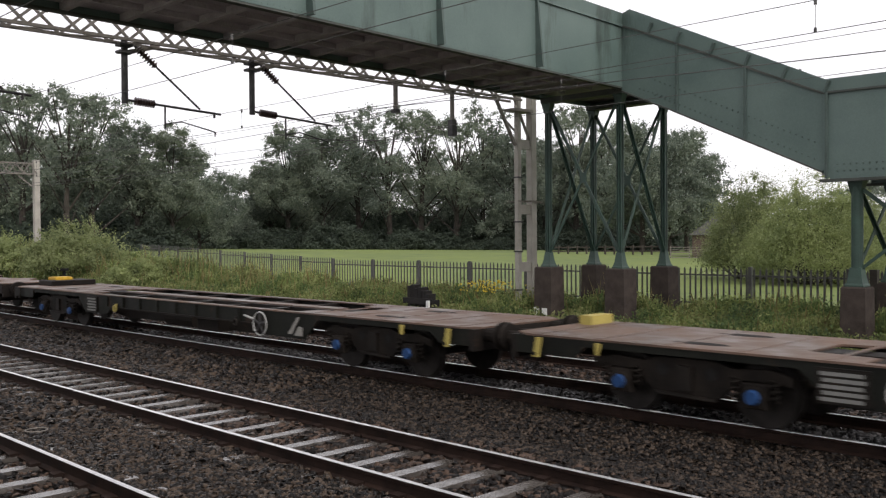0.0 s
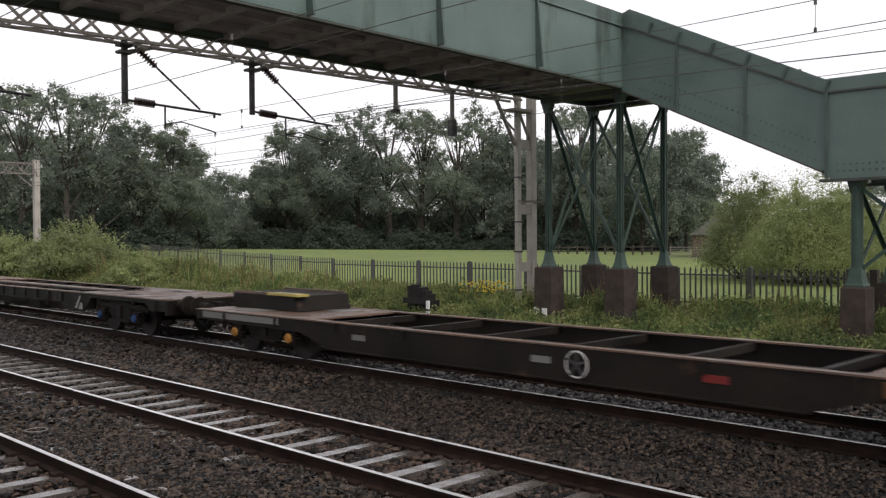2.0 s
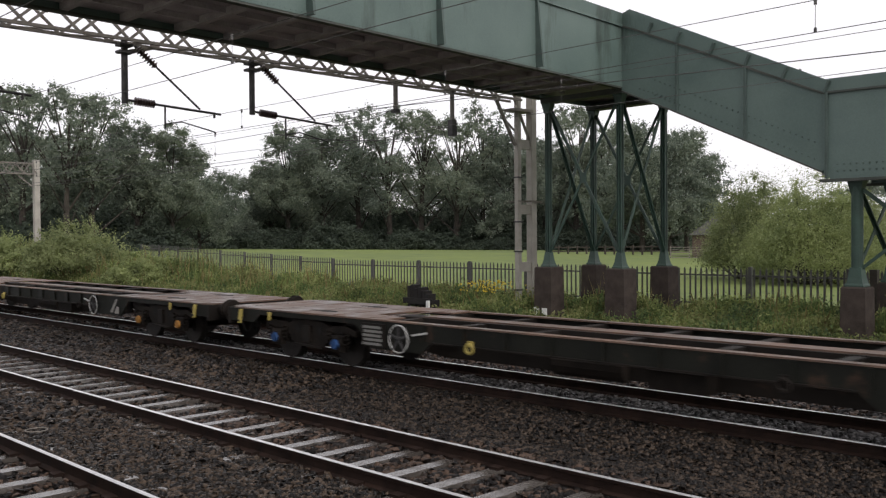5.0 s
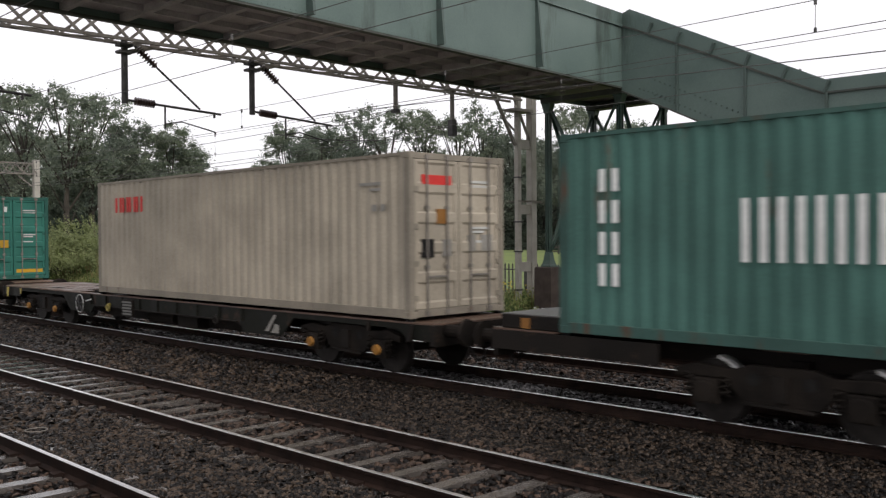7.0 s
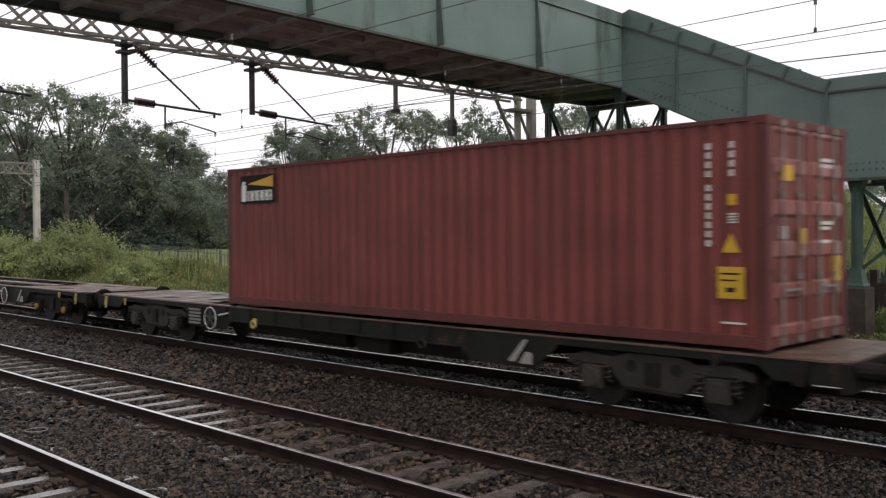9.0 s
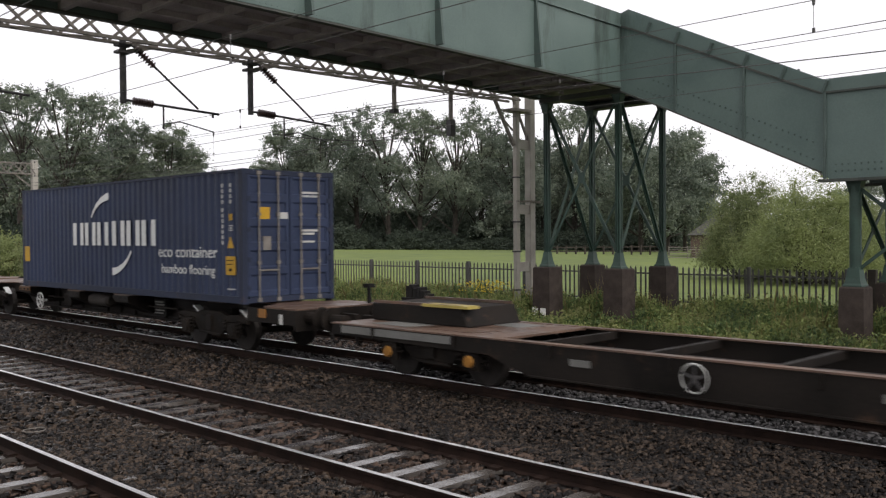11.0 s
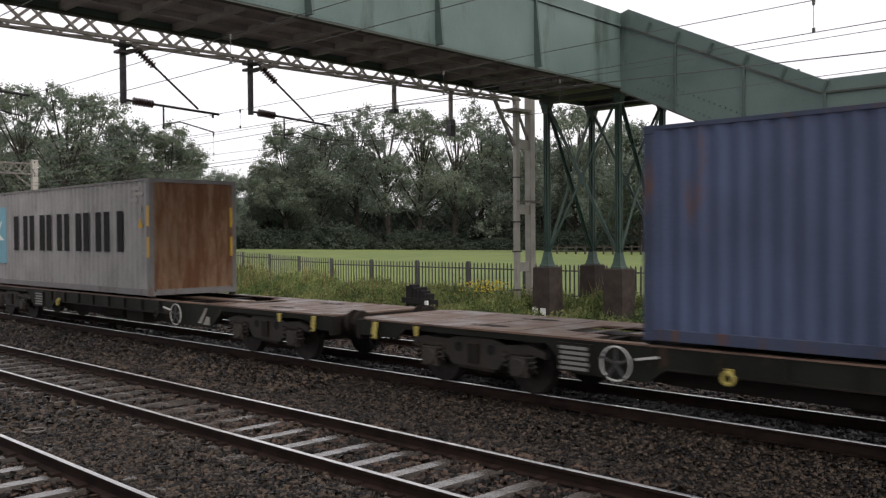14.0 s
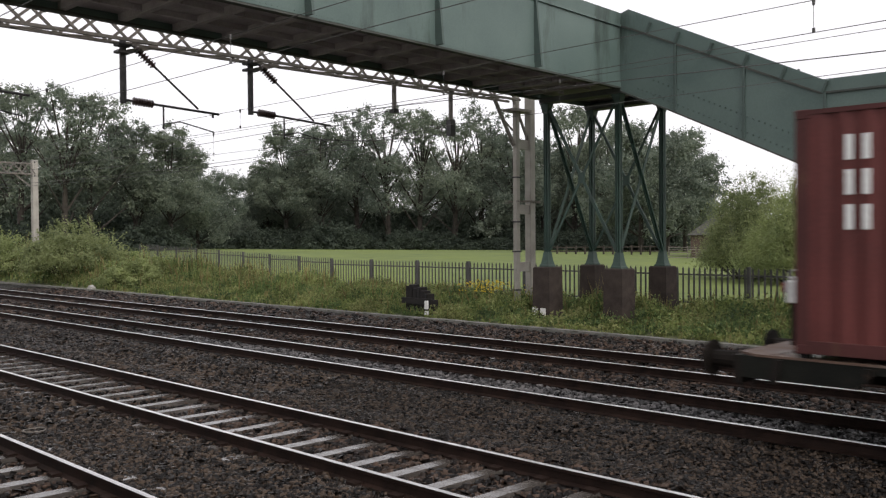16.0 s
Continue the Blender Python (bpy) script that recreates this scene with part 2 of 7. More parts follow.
# ---- mesh helpers ----
class Shape:
    """Collects vertices and faces of one mesh."""

    def __init__(self):
        self.v, self.f = [], []

    def add(self, verts, faces):
        k = len(self.v)
        self.v += [tuple(p) for p in verts]
        self.f += [tuple(i + k for i in q) for q in faces]
        return self

    def box(self, x0, x1, y0, y1, z0, z1):
        return self.add([(x0, y0, z0), (x1, y0, z0), (x1, y1, z0), (x0, y1, z0), (x0, y0, z1), (x1, y0, z1), (x1, y1, z1), (x0, y1, z1)],
                        [(0, 3, 2, 1), (4, 5, 6, 7), (0, 1, 5, 4), (1, 2, 6, 5), (2, 3, 7, 6), (3, 0, 4, 7)])

    def tube(self, a, b, r0, r1=None, n=8, caps=True):
        a, b = Vector(a), Vector(b)
        r1 = r0 if r1 is None else r1
        q = (b - a).to_track_quat("Z", "Y")
        ring = [Vector((math.cos(2 * math.pi * i / n), math.sin(2 * math.pi * i / n), 0)) for i in range(n)]
        vs = [a + q @ (p * r0) for p in ring] + [b + q @ (p * r1) for p in ring]
        fs = [(i, (i + 1) % n, n + (i + 1) % n, n + i) for i in range(n)]
        if caps:
            fs += [tuple(range(n - 1, -1, -1)), tuple(range(n, 2 * n))]
        return self.add(vs, fs)

    def bar(self, a, b, w, h):
        """A straight bar of rectangular section; h lies as near upright as it can."""
        a, b = Vector(a), Vector(b)
        d = (b - a).normalized()
        up = Vector((0, 0, 1)) if abs(d.z) < 0.95 else Vector((0, 1, 0))
        s = d.cross(up).normalized()
        u = s.cross(d)
        vs = [p + s * sx * w / 2 + u * sy * h / 2 for p in (a, b) for sx, sy in ((-1, -1), (1, -1), (1, 1), (-1, 1))]
        return self.add(vs, [(3, 2, 1, 0), (4, 5, 6, 7), (0, 1, 5, 4), (1, 2, 6, 5), (2, 3, 7, 6), (3, 0, 4, 7)])

    def sweep(self, profile, x0, x1):
        """A closed (y, z) outline drawn along x."""
        n = len(profile)
        vs = [(x0, y, z) for y, z in profile] + [(x1, y, z) for y, z in profile]
        fs = [(i, (i + 1) % n, n + (i + 1) % n, n + i) for i in range(n)] + [tuple(range(n - 1, -1, -1)), tuple(range(n, 2 * n))]
        return self.add(vs, fs)

    def plate(self, outline, y0, y1):
        """A closed (x, z) outline with thickness along y."""
        n = len(outline)
        vs = [(x, y0, z) for x, z in outline] + [(x, y1, z) for x, z in outline]
        fs = [(i, (i + 1) % n, n + (i + 1) % n, n + i) for i in range(n)] + [tuple(range(n - 1, -1, -1)), tuple(range(n, 2 * n))]
        return self.add(vs, fs)

    def slab(self, outline, z0, z1):
        """A closed (x, y) outline with thickness along z."""
        n = len(outline)
        vs = [(x, y, z0) for x, y in outline] + [(x, y, z1) for x, y in outline]
        fs = [(i, (i + 1) % n, n + (i + 1) % n, n + i) for i in range(n)] + [tuple(range(n - 1, -1, -1)), tuple(range(n, 2 * n))]
        return self.add(vs, fs)

    def ring(self, c, r, w, axis="y", n=20, m=6):
        """A torus about c."""
        vs, fs = [], []
        for i in range(n):
            a = 2 * math.pi * i / n
            for j in range(m):
                b = 2 * math.pi * j / m
                u, h = r + w * math.cos(b), w * math.sin(b)
                p = (u * math.cos(a), h, u * math.sin(a)) if axis == "y" else (u * math.cos(a), u * math.sin(a), h)
                vs.append((c[0] + p[0], c[1] + p[1], c[2] + p[2]))
                fs.append((i * m + j, ((i + 1) % n) * m + j, ((i + 1) % n) * m + (j + 1) % m, i * m + (j + 1) % m))
        return self.add(vs, fs)

    def path(self, pts, r, n=5):
        """A connected tube through a row of points."""
        pts = [Vector(p) for p in pts]
        vs, fs = [], []
        for i, p in enumerate(pts):
            d = pts[min(i + 1, len(pts) - 1)] - pts[max(i - 1, 0)]
            q = d.to_track_quat("Z", "Y")
            vs += [p + q @ Vector((r * math.cos(2 * math.pi * j / n), r * math.sin(2 * math.pi * j / n), 0)) for j in range(n)]
        for i in range(len(pts) - 1):
            fs += [(i * n + j, i * n + (j + 1) % n, (i + 1) * n + (j + 1) % n, (i + 1) * n + j) for j in range(n)]
        return self.add(vs, fs + [tuple(range(n - 1, -1, -1)), tuple(range(len(vs) - n, len(vs)))])

    def lathe(self, a, b, steps, n=10):
        """A turned body between a and b: steps are (share of the way, radius)."""
        a, b = Vector(a), Vector(b)
        q = (b - a).to_track_quat("Z", "Y")
        vs = [a.lerp(b, t) + q @ Vector((r * math.cos(2 * math.pi * i / n), r * math.sin(2 * math.pi * i / n), 0)) for t, r in steps for i in range(n)]
        fs = [(k * n + i, k * n + (i + 1) % n, (k + 1) * n + (i + 1) % n, (k + 1) * n + i) for k in range(len(steps) - 1) for i in range(n)]
        return self.add(vs, fs + [tuple(range(n - 1, -1, -1)), tuple(range(len(vs) - n, len(vs)))])

    def mesh(self, name, mat):
        me = bpy.data.meshes.new(name)
        me.from_pydata(self.v, [], self.f)
        me.materials.append(M[mat] if isinstance(mat, str) else mat)
        bm = bmesh.new()
        bm.from_mesh(me)
        bmesh.ops.recalc_face_normals(bm, faces=bm.faces)
        bm.to_mesh(me)
        bm.free()
        return me


def part(name, shape, mat, parent=None, label="", bevel=0.0, smooth=False, at=None):
    me = shape if isinstance(shape, bpy.types.Mesh) else shape.mesh(name, mat)
    ob = new(name, me)
    if parent:
        ob.parent = parent
    if at is not None:
        ob.matrix_basis = at
    if label:
        tagged(ob, label)
    if bevel:
        bv = ob.modifiers.new("edges", "BEVEL")
        bv.width, bv.segments, bv.limit_method = bevel, 2, "ANGLE"
    if smooth:
        me.polygons.foreach_set("use_smooth", [True] * len(me.polygons))
    return ob


def thing(name, label, category, group="", m=None, kind=""):
    ob = new(name)
    ob.empty_display_size = 0.3
    if m is not None:
        ob.matrix_basis = m
    return tagged(ob, label, category, group, kind)


def stuff(name, verts, faces, mat, label, category, kind="stuff"):
    me = bpy.data.meshes.new(name)
    me.from_pydata(verts, [], faces)
    me.materials.append(M[mat])
    return tagged(new(name, me), label, category, "", kind)


rng = np.random.default_rng(7)


# ---- ground ----
def ground_height(x, y):
    """Level ballast under the tracks, a verge and a field behind that rises a little towards the far end of the line."""
    if y < 20.3:
        return -0.17
    rise = max(0.0, min(1.0, (-x - 34) / 40)) * 1.0
    k = min(1.0, (y - 20.3) / 2.0)
    return -0.25 + k * (0.12 + rise * min(1.0, (y - 20.3) / 6.0)) if y < 60 else -0.13 + rise * max(0.0, 1 - (y - 60) / 60)


def build_ground():
    xs = [-900, -400, -200, -140, -110, -90, -75] + list(np.arange(-66, 15, 3.0)) + [20, 40, 80, 160, 400, 900]
    ys = [-300, -60, -10, 0, 10, 20.2, 20.4, 21, 22, 23, 24, 25, 26, 27, 29, 33, 40, 50, 60, 75, 90, 120, 180, 300, 600, 1500]
    vs = [(x, y, ground_height(x, y) - (0.45 if y < 20.3 else 0)) for y in ys for x in xs]
    n = len(xs)
    fs = [(j * n + i, j * n + i + 1, (j + 1) * n + i + 1, (j + 1) * n + i) for j in range(len(ys) - 1) for i in range(n - 1)]
    me = bpy.data.meshes.new("ground")
    me.from_pydata(vs, [], fs)
    me.materials.append(M["field"])
    me.materials.append(M["verge"])
    for k, p in enumerate(me.polygons):
        p.material_index = 1 if ys[k // (n - 1)] < 28.9 else 0
        p.use_smooth = True
    tagged(new("ground", me), "green mown field and rough soil verge behind the railway", "ground", "", "structure")


def bed_height(x, y):
    """Ballast surface: full between sleepers, dished between the pairs of tracks."""
    z = -0.16
    if 8.6 < y < 10.3:
        z -= 0.10 * math.sin((y - 8.6) / 1.7 * math.pi)
    if y > 17.6:
        z -= 0.09 * min(1, (y - 17.6) / 2.0)
    for t in TRACKS[2:]:
        if abs(y - t) < 1.3:
            z -= 0.02
    return z + 0.022 * noise.noise((x * 0.9, y * 0.9, 0.0)) + 0.02 * noise.noise((x * 3.1, y * 3.1, 5.0))


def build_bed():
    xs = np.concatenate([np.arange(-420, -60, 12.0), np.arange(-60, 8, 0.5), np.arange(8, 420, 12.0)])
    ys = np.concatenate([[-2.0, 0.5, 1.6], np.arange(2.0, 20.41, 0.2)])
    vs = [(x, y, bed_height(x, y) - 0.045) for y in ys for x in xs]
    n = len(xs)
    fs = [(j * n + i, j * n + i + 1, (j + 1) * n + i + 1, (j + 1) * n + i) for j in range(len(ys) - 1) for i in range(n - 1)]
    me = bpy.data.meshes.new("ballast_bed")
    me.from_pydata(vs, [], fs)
    # near-black sheet below the stones, standing for the shadowed gaps
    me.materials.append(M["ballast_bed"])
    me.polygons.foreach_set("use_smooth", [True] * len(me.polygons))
    tagged(new("ballast_bed", me), "ballast bed under four railway tracks, near-black for the shade between stones", "ballast", "", "structure")


RAIL_OUTLINE = [(-0.075, -0.159), (0.075, -0.159), (0.075, -0.148), (0.014, -0.128), (0.010, -0.045), (0.034, -0.034), (0.034, -0.004),
                (-0.034, -0.004), (-0.034, -0.034), (-0.010, -0.045), (-0.014, -0.128), (-0.075, -0.148)]


def build_rails():
    body = Shape().sweep(RAIL_OUTLINE, -420, 420).mesh("rail", "rail_side")
    head = Shape().sweep([(-0.030, -0.006), (0.030, -0.006), (0.028, 0.0), (-0.028, 0.0)], -420, 420).mesh("running_surface", "rail_top")
    for y in RAILS:
        r = new("rail", body)
        r.location = (0, y, 0)
        tagged(r, "rusty brown steel rail with a polished top", "rail", "rails of the four tracks", "structure")
        h = new("running_surface", head)
        h.parent = r
    clip = Shape().box(-0.07, 0.07, 0.045, 0.16, -0.16, -0.115).box(-0.07, 0.07, -0.16, -0.045, -0.16, -0.115).mesh("clip", "rail_side")
    sleeper = Shape()
    sleeper.add([(-0.125, -1.25, -0.36), (0.125, -1.25, -0.36), (0.125, 1.25, -0.36), (-0.125, 1.25, -0.36),
                 (-0.09, -1.25, -0.148), (0.09, -1.25, -0.148), (0.09, 1.25, -0.148), (-0.09, 1.25, -0.148)],
                [(0, 3, 2, 1), (4, 5, 6, 7), (0, 1, 5, 4), (1, 2, 6, 5), (2, 3, 7, 6), (3, 0, 4, 7)])
    me = sleeper.mesh("sleeper", "concrete_sleeper")
    for k, (yc, first, shift, drop) in enumerate(((TRACKS[0], -40, 0.1, 0.0), (TRACKS[1], -48, 0.25, 0.0), (TRACKS[2], -36, 0.0, -0.075), (TRACKS[3], -36, 0.2, -0.075))):
        row = thing("sleepers", "pale concrete sleepers in dark ballast", "sleepers", "rows of sleepers", pose(0, yc, drop), "structure")
        for i in range(int(-first / 0.66) + 3):
            s = new("sleeper", me)
            s.parent = row
            s.location = (first + shift + i * 0.66, 0, 0.004 * noise.noise((i * 1.7, yc, 0)))
            s.rotation_euler = (0, 0, 0.01 * noise.noise((i * 2.3, yc, 4)))
        if k < 2:
            for i in range(int(24 / 0.66)):
                for side in (-0.7525, 0.7525):
                    c = new("clip", clip)
                    c.parent = row
                    c.location = (-24 + shift + i * 0.66 - (-24 - first) % 0.66, side, 0)


def stones(name, spots, sizes, mat, label):
    """Many angular stones joined in one mesh, each a squashed irregular block."""
    n = len(spots)
    base = np.array([(-1, -1, -1), (1, -1, -1), (1, 1, -1), (-1, 1, -1), (-0.7, -0.7, 1), (0.7, -0.7, 1), (0.7, 0.7, 1), (-0.7, 0.7, 1)], float) * 0.5
    jit = base[None] * (1 + rng.uniform(-0.45, 0.35, (n, 8, 3)))
    jit *= (sizes[:, None] * np.stack([rng.uniform(0.9, 1.8, n), rng.uniform(0.7, 1.15, n), rng.uniform(0.35, 0.75, n)], 1))[:, None, :]
    a, b = rng.uniform(0, 2 * np.pi, n), rng.normal(0, 0.8, n)
    ca, sa, cb, sb = np.cos(a)[:, None], np.sin(a)[:, None], np.cos(b)[:, None], np.sin(b)[:, None]
    x, y, z = jit[..., 0], jit[..., 1], jit[..., 2]
    y, z = y * cb - z * sb, y * sb + z * cb
    x, y = x * ca - y * sa, x * sa + y * ca
    vs = np.stack([x, y, z], -1) + spots[:, None, :]
    quad = np.array([(4, 5, 6, 7), (0, 1, 5, 4), (1, 2, 6, 5), (2, 3, 7, 6), (3, 0, 4, 7)])
    fs = (quad[None] + 8 * np.arange(n)[:, None, None]).reshape(-1, 4)
    me = bpy.data.meshes.new(name)
    me.vertices.add(n * 8)
    me.vertices.foreach_set("co", vs.reshape(-1))
    me.loops.add(len(fs) * 4)
    me.loops.foreach_set("vertex_index", fs.reshape(-1))
    me.polygons.add(len(fs))
    me.polygons.foreach_set("loop_start", np.arange(len(fs)) * 4)
    me.update(calc_edges=True)
    me.materials.append(M[mat])
    return tagged(new(name, me), label, "ballast", "", "stuff")


def build_stones():
    def area(count, x0, x1, y0, y1):
        # only the strip of ground that lies ahead of the platform, towards which the line runs
        x, y = rng.uniform(x0, x1, count), rng.uniform(y0, y1, count)
        keep = np.ones(count, bool)
        for r in RAILS:
            keep &= np.abs(y - r) > 0.085
        for t, shift, first in ((TRACKS[0], 0.1, -40), (TRACKS[1], 0.25, -48)):
            inside = np.abs(y - t) < 0.74
            outside = (np.abs(y - t) >= 0.74) & (np.abs(y - t) < 1.02)
            near = np.abs((x - first - shift + 0.33) % 0.66 - 0.33) < 0.14
            keep &= ~((inside | outside) & near & (rng.uniform(0, 1, count) > 0.012))
        return x[keep], y[keep]

    def lay(name, blocks, size, mat, label):
        pts, sz = [], []
        for count, x0, x1, y0, y1, s in blocks:
            x, y = area(count, x0, x1, y0, y1)
            z = np.array([bed_height(a, b) for a, b in zip(x, y)])
            low = np.zeros(len(x))
            for t in TRACKS[:2]:
                low += np.where(np.abs(y - t) < 0.72, -0.02, 0)
            pts.append(np.stack([x, y, z + low + rng.uniform(-0.045, 0.02, len(x))], 1))
            sz.append(rng.uniform(0.6, 1.45, len(x)) * s)
        stones(name, np.concatenate(pts), np.concatenate(sz), mat, label)

    lay("ballast_stones", [(38000, -13, -2.0, 4.2, 6.2, 0.040), (9000, -28, -13, 4.2, 6.2, 0.062), (20000, -30, -13, 8.4, 11.0, 0.057), (5000, -60, -30, 8.4, 11.0, 0.09)], 0.05, "stone",
        "loose angular grey-brown granite ballast stones")
    # near part of the middle strip, in a darker tone than the far part
    lay("dirty_stones", [(64000, -13, -1.0, 8.4, 11.0, 0.040)], 0.05, "stone_darker", "darker brown granite ballast stones between the pairs of tracks")
    lay("track_stones", [(10000, -12, -2.0, 6.3, 7.7, 0.058), (6500, -28, -12, 6.3, 7.7, 0.046), (5000, -14, -4, 2.7, 4.15, 0.05), (4000, -28, -14, 2.7, 4.15, 0.046),
                         (3800, -14, -5, 7.75, 8.5, 0.052), (3000, -34, -14, 7.75, 8.5, 0.06),
                         (7000, -22, -2, 12.65, 14.7, 0.058), (11000, -22, -3, 14.7, 20.3, 0.062), (8000, -50, -22, 11.0, 20.3, 0.09)], 0.05, "stone_rust",
        "brown-stained ballast stones between the rails")
    lay("clean_stones", [(8000, -24, -2, 11.15, 12.6, 0.056)], 0.05, "stone_grey", "newer blue-grey ballast stones between the rails")


def build_kerb():
    k = thing("cable_trough", "pale concrete cable trough along the edge of the ballast", "cable trough", "", pose(0, 20.45, 0), "structure")
    lid = Shape().box(-0.49, 0.49, -0.12, 0.12, -0.28, -0.175).mesh("lid", "trough")
    for i in range(70):
        o = new("lid", lid)
        o.parent = k
        x = -66 + i
        o.location = (x, 0.02 * noise.noise((i * 3.3, 0, 0)), 0.02 * noise.noise((i * 1.9, 7, 0)))
        o.rotation_euler = (0.03 * noise.noise((i * 2.7, 1, 1)), 0, 0.02 * noise.noise((i * 2.2, 3, 0)))


# ---- footbridge ----
def skew(objects, pivot=22.35, rate=0.058):
    """The main span crosses the line a little askew."""
    done = set()
    for o in objects:
        if o.location.y:
            o.location.x += (pivot - o.location.y) * rate
            continue
        if o.data.name in done:
            continue
        done.add(o.data.name)
        for v in o.data.vertices:
            if v.co.y < pivot:
                v.co.x += (pivot - v.co.y) * rate


def build_bridge():
    b = thing("footbridge", "green riveted steel footbridge on trestle legs across the tracks", "footbridge")
    X0, X1, YE = -15.0, -18.1, 22.35
    # main span: plate girders with a sloping cap, running across the tracks
    for name, x, s in (("side_girder", X0, 1), ("side_girder", X1, -1)):
        g = part(name, Shape().box(min(x, x - s * 0.05), max(x, x - s * 0.05), -6, YE, 6.74, 8.52), "bridge_green", b, bevel=0.01)
        cap = Shape()
        cap.add([(x, -6, 8.52), (x, YE, 8.52), (x + s * 0.03, YE + 0.03, 8.86), (x + s * 0.03, -6, 8.86), (x - s * 0.05, -6, 8.52), (x - s * 0.05, YE, 8.52), (x - s * 0.02, YE, 8.86), (x - s * 0.02, -6, 8.86)],
                [(0, 1, 2, 3), (7, 6, 5, 4), (3, 2, 6, 7), (0, 4, 5, 1), (1, 5, 6, 2), (0, 3, 7, 4)])
        part("cap_plate", cap, "bridge_green", b)
        part("cap_strip", Shape().box(min(x, x + s * 0.05), max(x, x + s * 0.05), -6, YE, 8.46, 8.53), "bridge_green", b)
        part("bottom_flange", Shape().box(min(x - s * 0.16, x + s * 0.006), max(x - s * 0.16, x + s * 0.006), -6, YE, 6.70, 6.745), "bridge_edge", b)
        part("angle_strip", Shape().box(min(x, x + s * 0.015), max(x, x + s * 0.015), -6, YE, 6.745, 6.86), "bridge_green", b)
        stiff = Shape().add([(x, -0.03, 6.745), (x + s * 0.24, -0.03, 6.745), (x + s * 0.07, -0.03, 8.5), (x, -0.03, 8.5),
                             (x, 0.03, 6.745), (x + s * 0.24, 0.03, 6.745), (x + s * 0.07, 0.03, 8.5), (x, 0.03, 8.5)],
                            [(0, 1, 2, 3), (7, 6, 5, 4), (0, 4, 5, 1), (1, 5, 6, 2), (2, 6, 7, 3), (3, 7, 4, 0)]).mesh("stiffener", "stiffener_green")
        for i in range(7):
            o = new("stiffener", stiff)
            o.parent = b
            o.location = (0, 18.15 - 3.75 * i, 0)
        rv = Shape()
        for i in range(200):
            y = -5 + i * 0.136
            rv.tube((x, y, 6.80), (x + s * 0.026, y, 6.80), 0.016, 0.010, 6)
        tagged(part("rivets", rv, "bridge_green", b), kind="stuff")
    part("deck", Shape().box(X1 + 0.05, X0 - 0.05, -6, YE, 6.90, 7.02), "bridge_soffit", b)
    beam = Shape().box(X1 + 0.05, X0 - 0.05, -0.06, 0.06, 6.745, 6.90).mesh("cross_beam", "bridge_soffit")
    for i in range(23):
        o = new("cross_beam", beam)
        o.parent = b
        o.location = (0, -5 + 1.21 * i, 0)
    for x in (-16.1, -17.1):
        part("stringer", Shape().box(x - 0.05, x + 0.05, -6, YE, 6.78, 6.9), "bridge_soffit", b)
    skew(list(b.children))
    # head of the stairs over the trestle
    part("stair_head_deck", Shape().box(X1 + 0.05, X0 + 0.3, 22.42, 25.24, 6.90, 7.02), "bridge_soffit", b)
    part("end_girder", Shape().box(X1, X0, 25.25, 25.3, 6.74, 8.52), "bridge_green", b)
    part("landing_side", Shape().box(X1 - 0.0, X1 + 0.05, YE, 25.3, 6.74, 8.52), "bridge_green", b)
    # stair flight falling along the line, with its two stringers, then a level landing
    T = [(-15.02, 6.62), (-13.45, 5.95), (-9.25, 4.0), (-9.0, 3.78), (-5.2, 3.78), (-5.2, 5.88), (-9.2, 5.90), (-14.3, 8.2), (-15.02, 8.52)]
    for yy in (22.35, 25.25):
        part("stair_stringer", Shape().plate(T, yy, yy + 0.05), "bridge_green", b)
        s = -1 if yy < 24 else 1
        yo = yy if s < 0 else yy + 0.05
        cap = Shape()
        up = [(-15.05, 8.52), (-14.55, 8.32), (-9.2, 5.90), (-5.2, 5.88)]
        low = 0.0 if s < 0 else 0.28
        tp = [(-15.02, 8.84 - low), (-14.72, 8.93 - low), (-9.15, 6.23 - low), (-5.2, 6.21 - low)]
        for i in range(3):
            q = [(up[i][0], yo, up[i][1]), (up[i + 1][0], yo, up[i + 1][1]), (tp[i + 1][0], yo + s * 0.02, tp[i + 1][1]), (tp[i][0], yo + s * 0.02, tp[i][1])]
            cap.add(q + [(x, y - s * 0.03, z) for x, y, z in q], [(0, 1, 2, 3), (7, 6, 5, 4), (0, 4, 5, 1), (1, 5, 6, 2), (2, 6, 7, 3), (3, 7, 4, 0)])
        part("stair_cap", cap, "bridge_green", b)
        fold = Shape()
        for i in range(3):
            fold.bar((up[i][0], yo + s * 0.02, up[i][1]), (up[i + 1][0], yo + s * 0.02, up[i + 1][1]), 0.05, 0.05)
        part("fold_strip", fold, "bridge_edge", b)
        for x, z0, z1 in ((-13.2, 5.85, 7.7), (-11.2, 4.93, 6.8), (-9.1, 3.8, 5.9), (-6.9, 3.8, 5.88)):
            part("stair_stiffener", Shape().box(x - 0.035, x + 0.035, min(yo, yo + s * 0.07), max(yo, yo + s * 0.07), z0, z1), "stiffener_green", b)
        for x in (-14.1, -13.2, -12.2, -11.2, -10.2, -9.15):
            z = 5.90 + (-9.2 - x) * 0.4523
            part("cap_rib", Shape().bar((x, yo + s * 0.045, z + 0.02), (x + 0.13, yo + s * 0.065, z + 0.30), 0.09, 0.05), "stiffener_green", b)
        rv = Shape()
        for i in range(30):
            x = -13.9 + i * 0.155
            z = 4.22 + (-9.35 - x) * 0.462 + 0.06
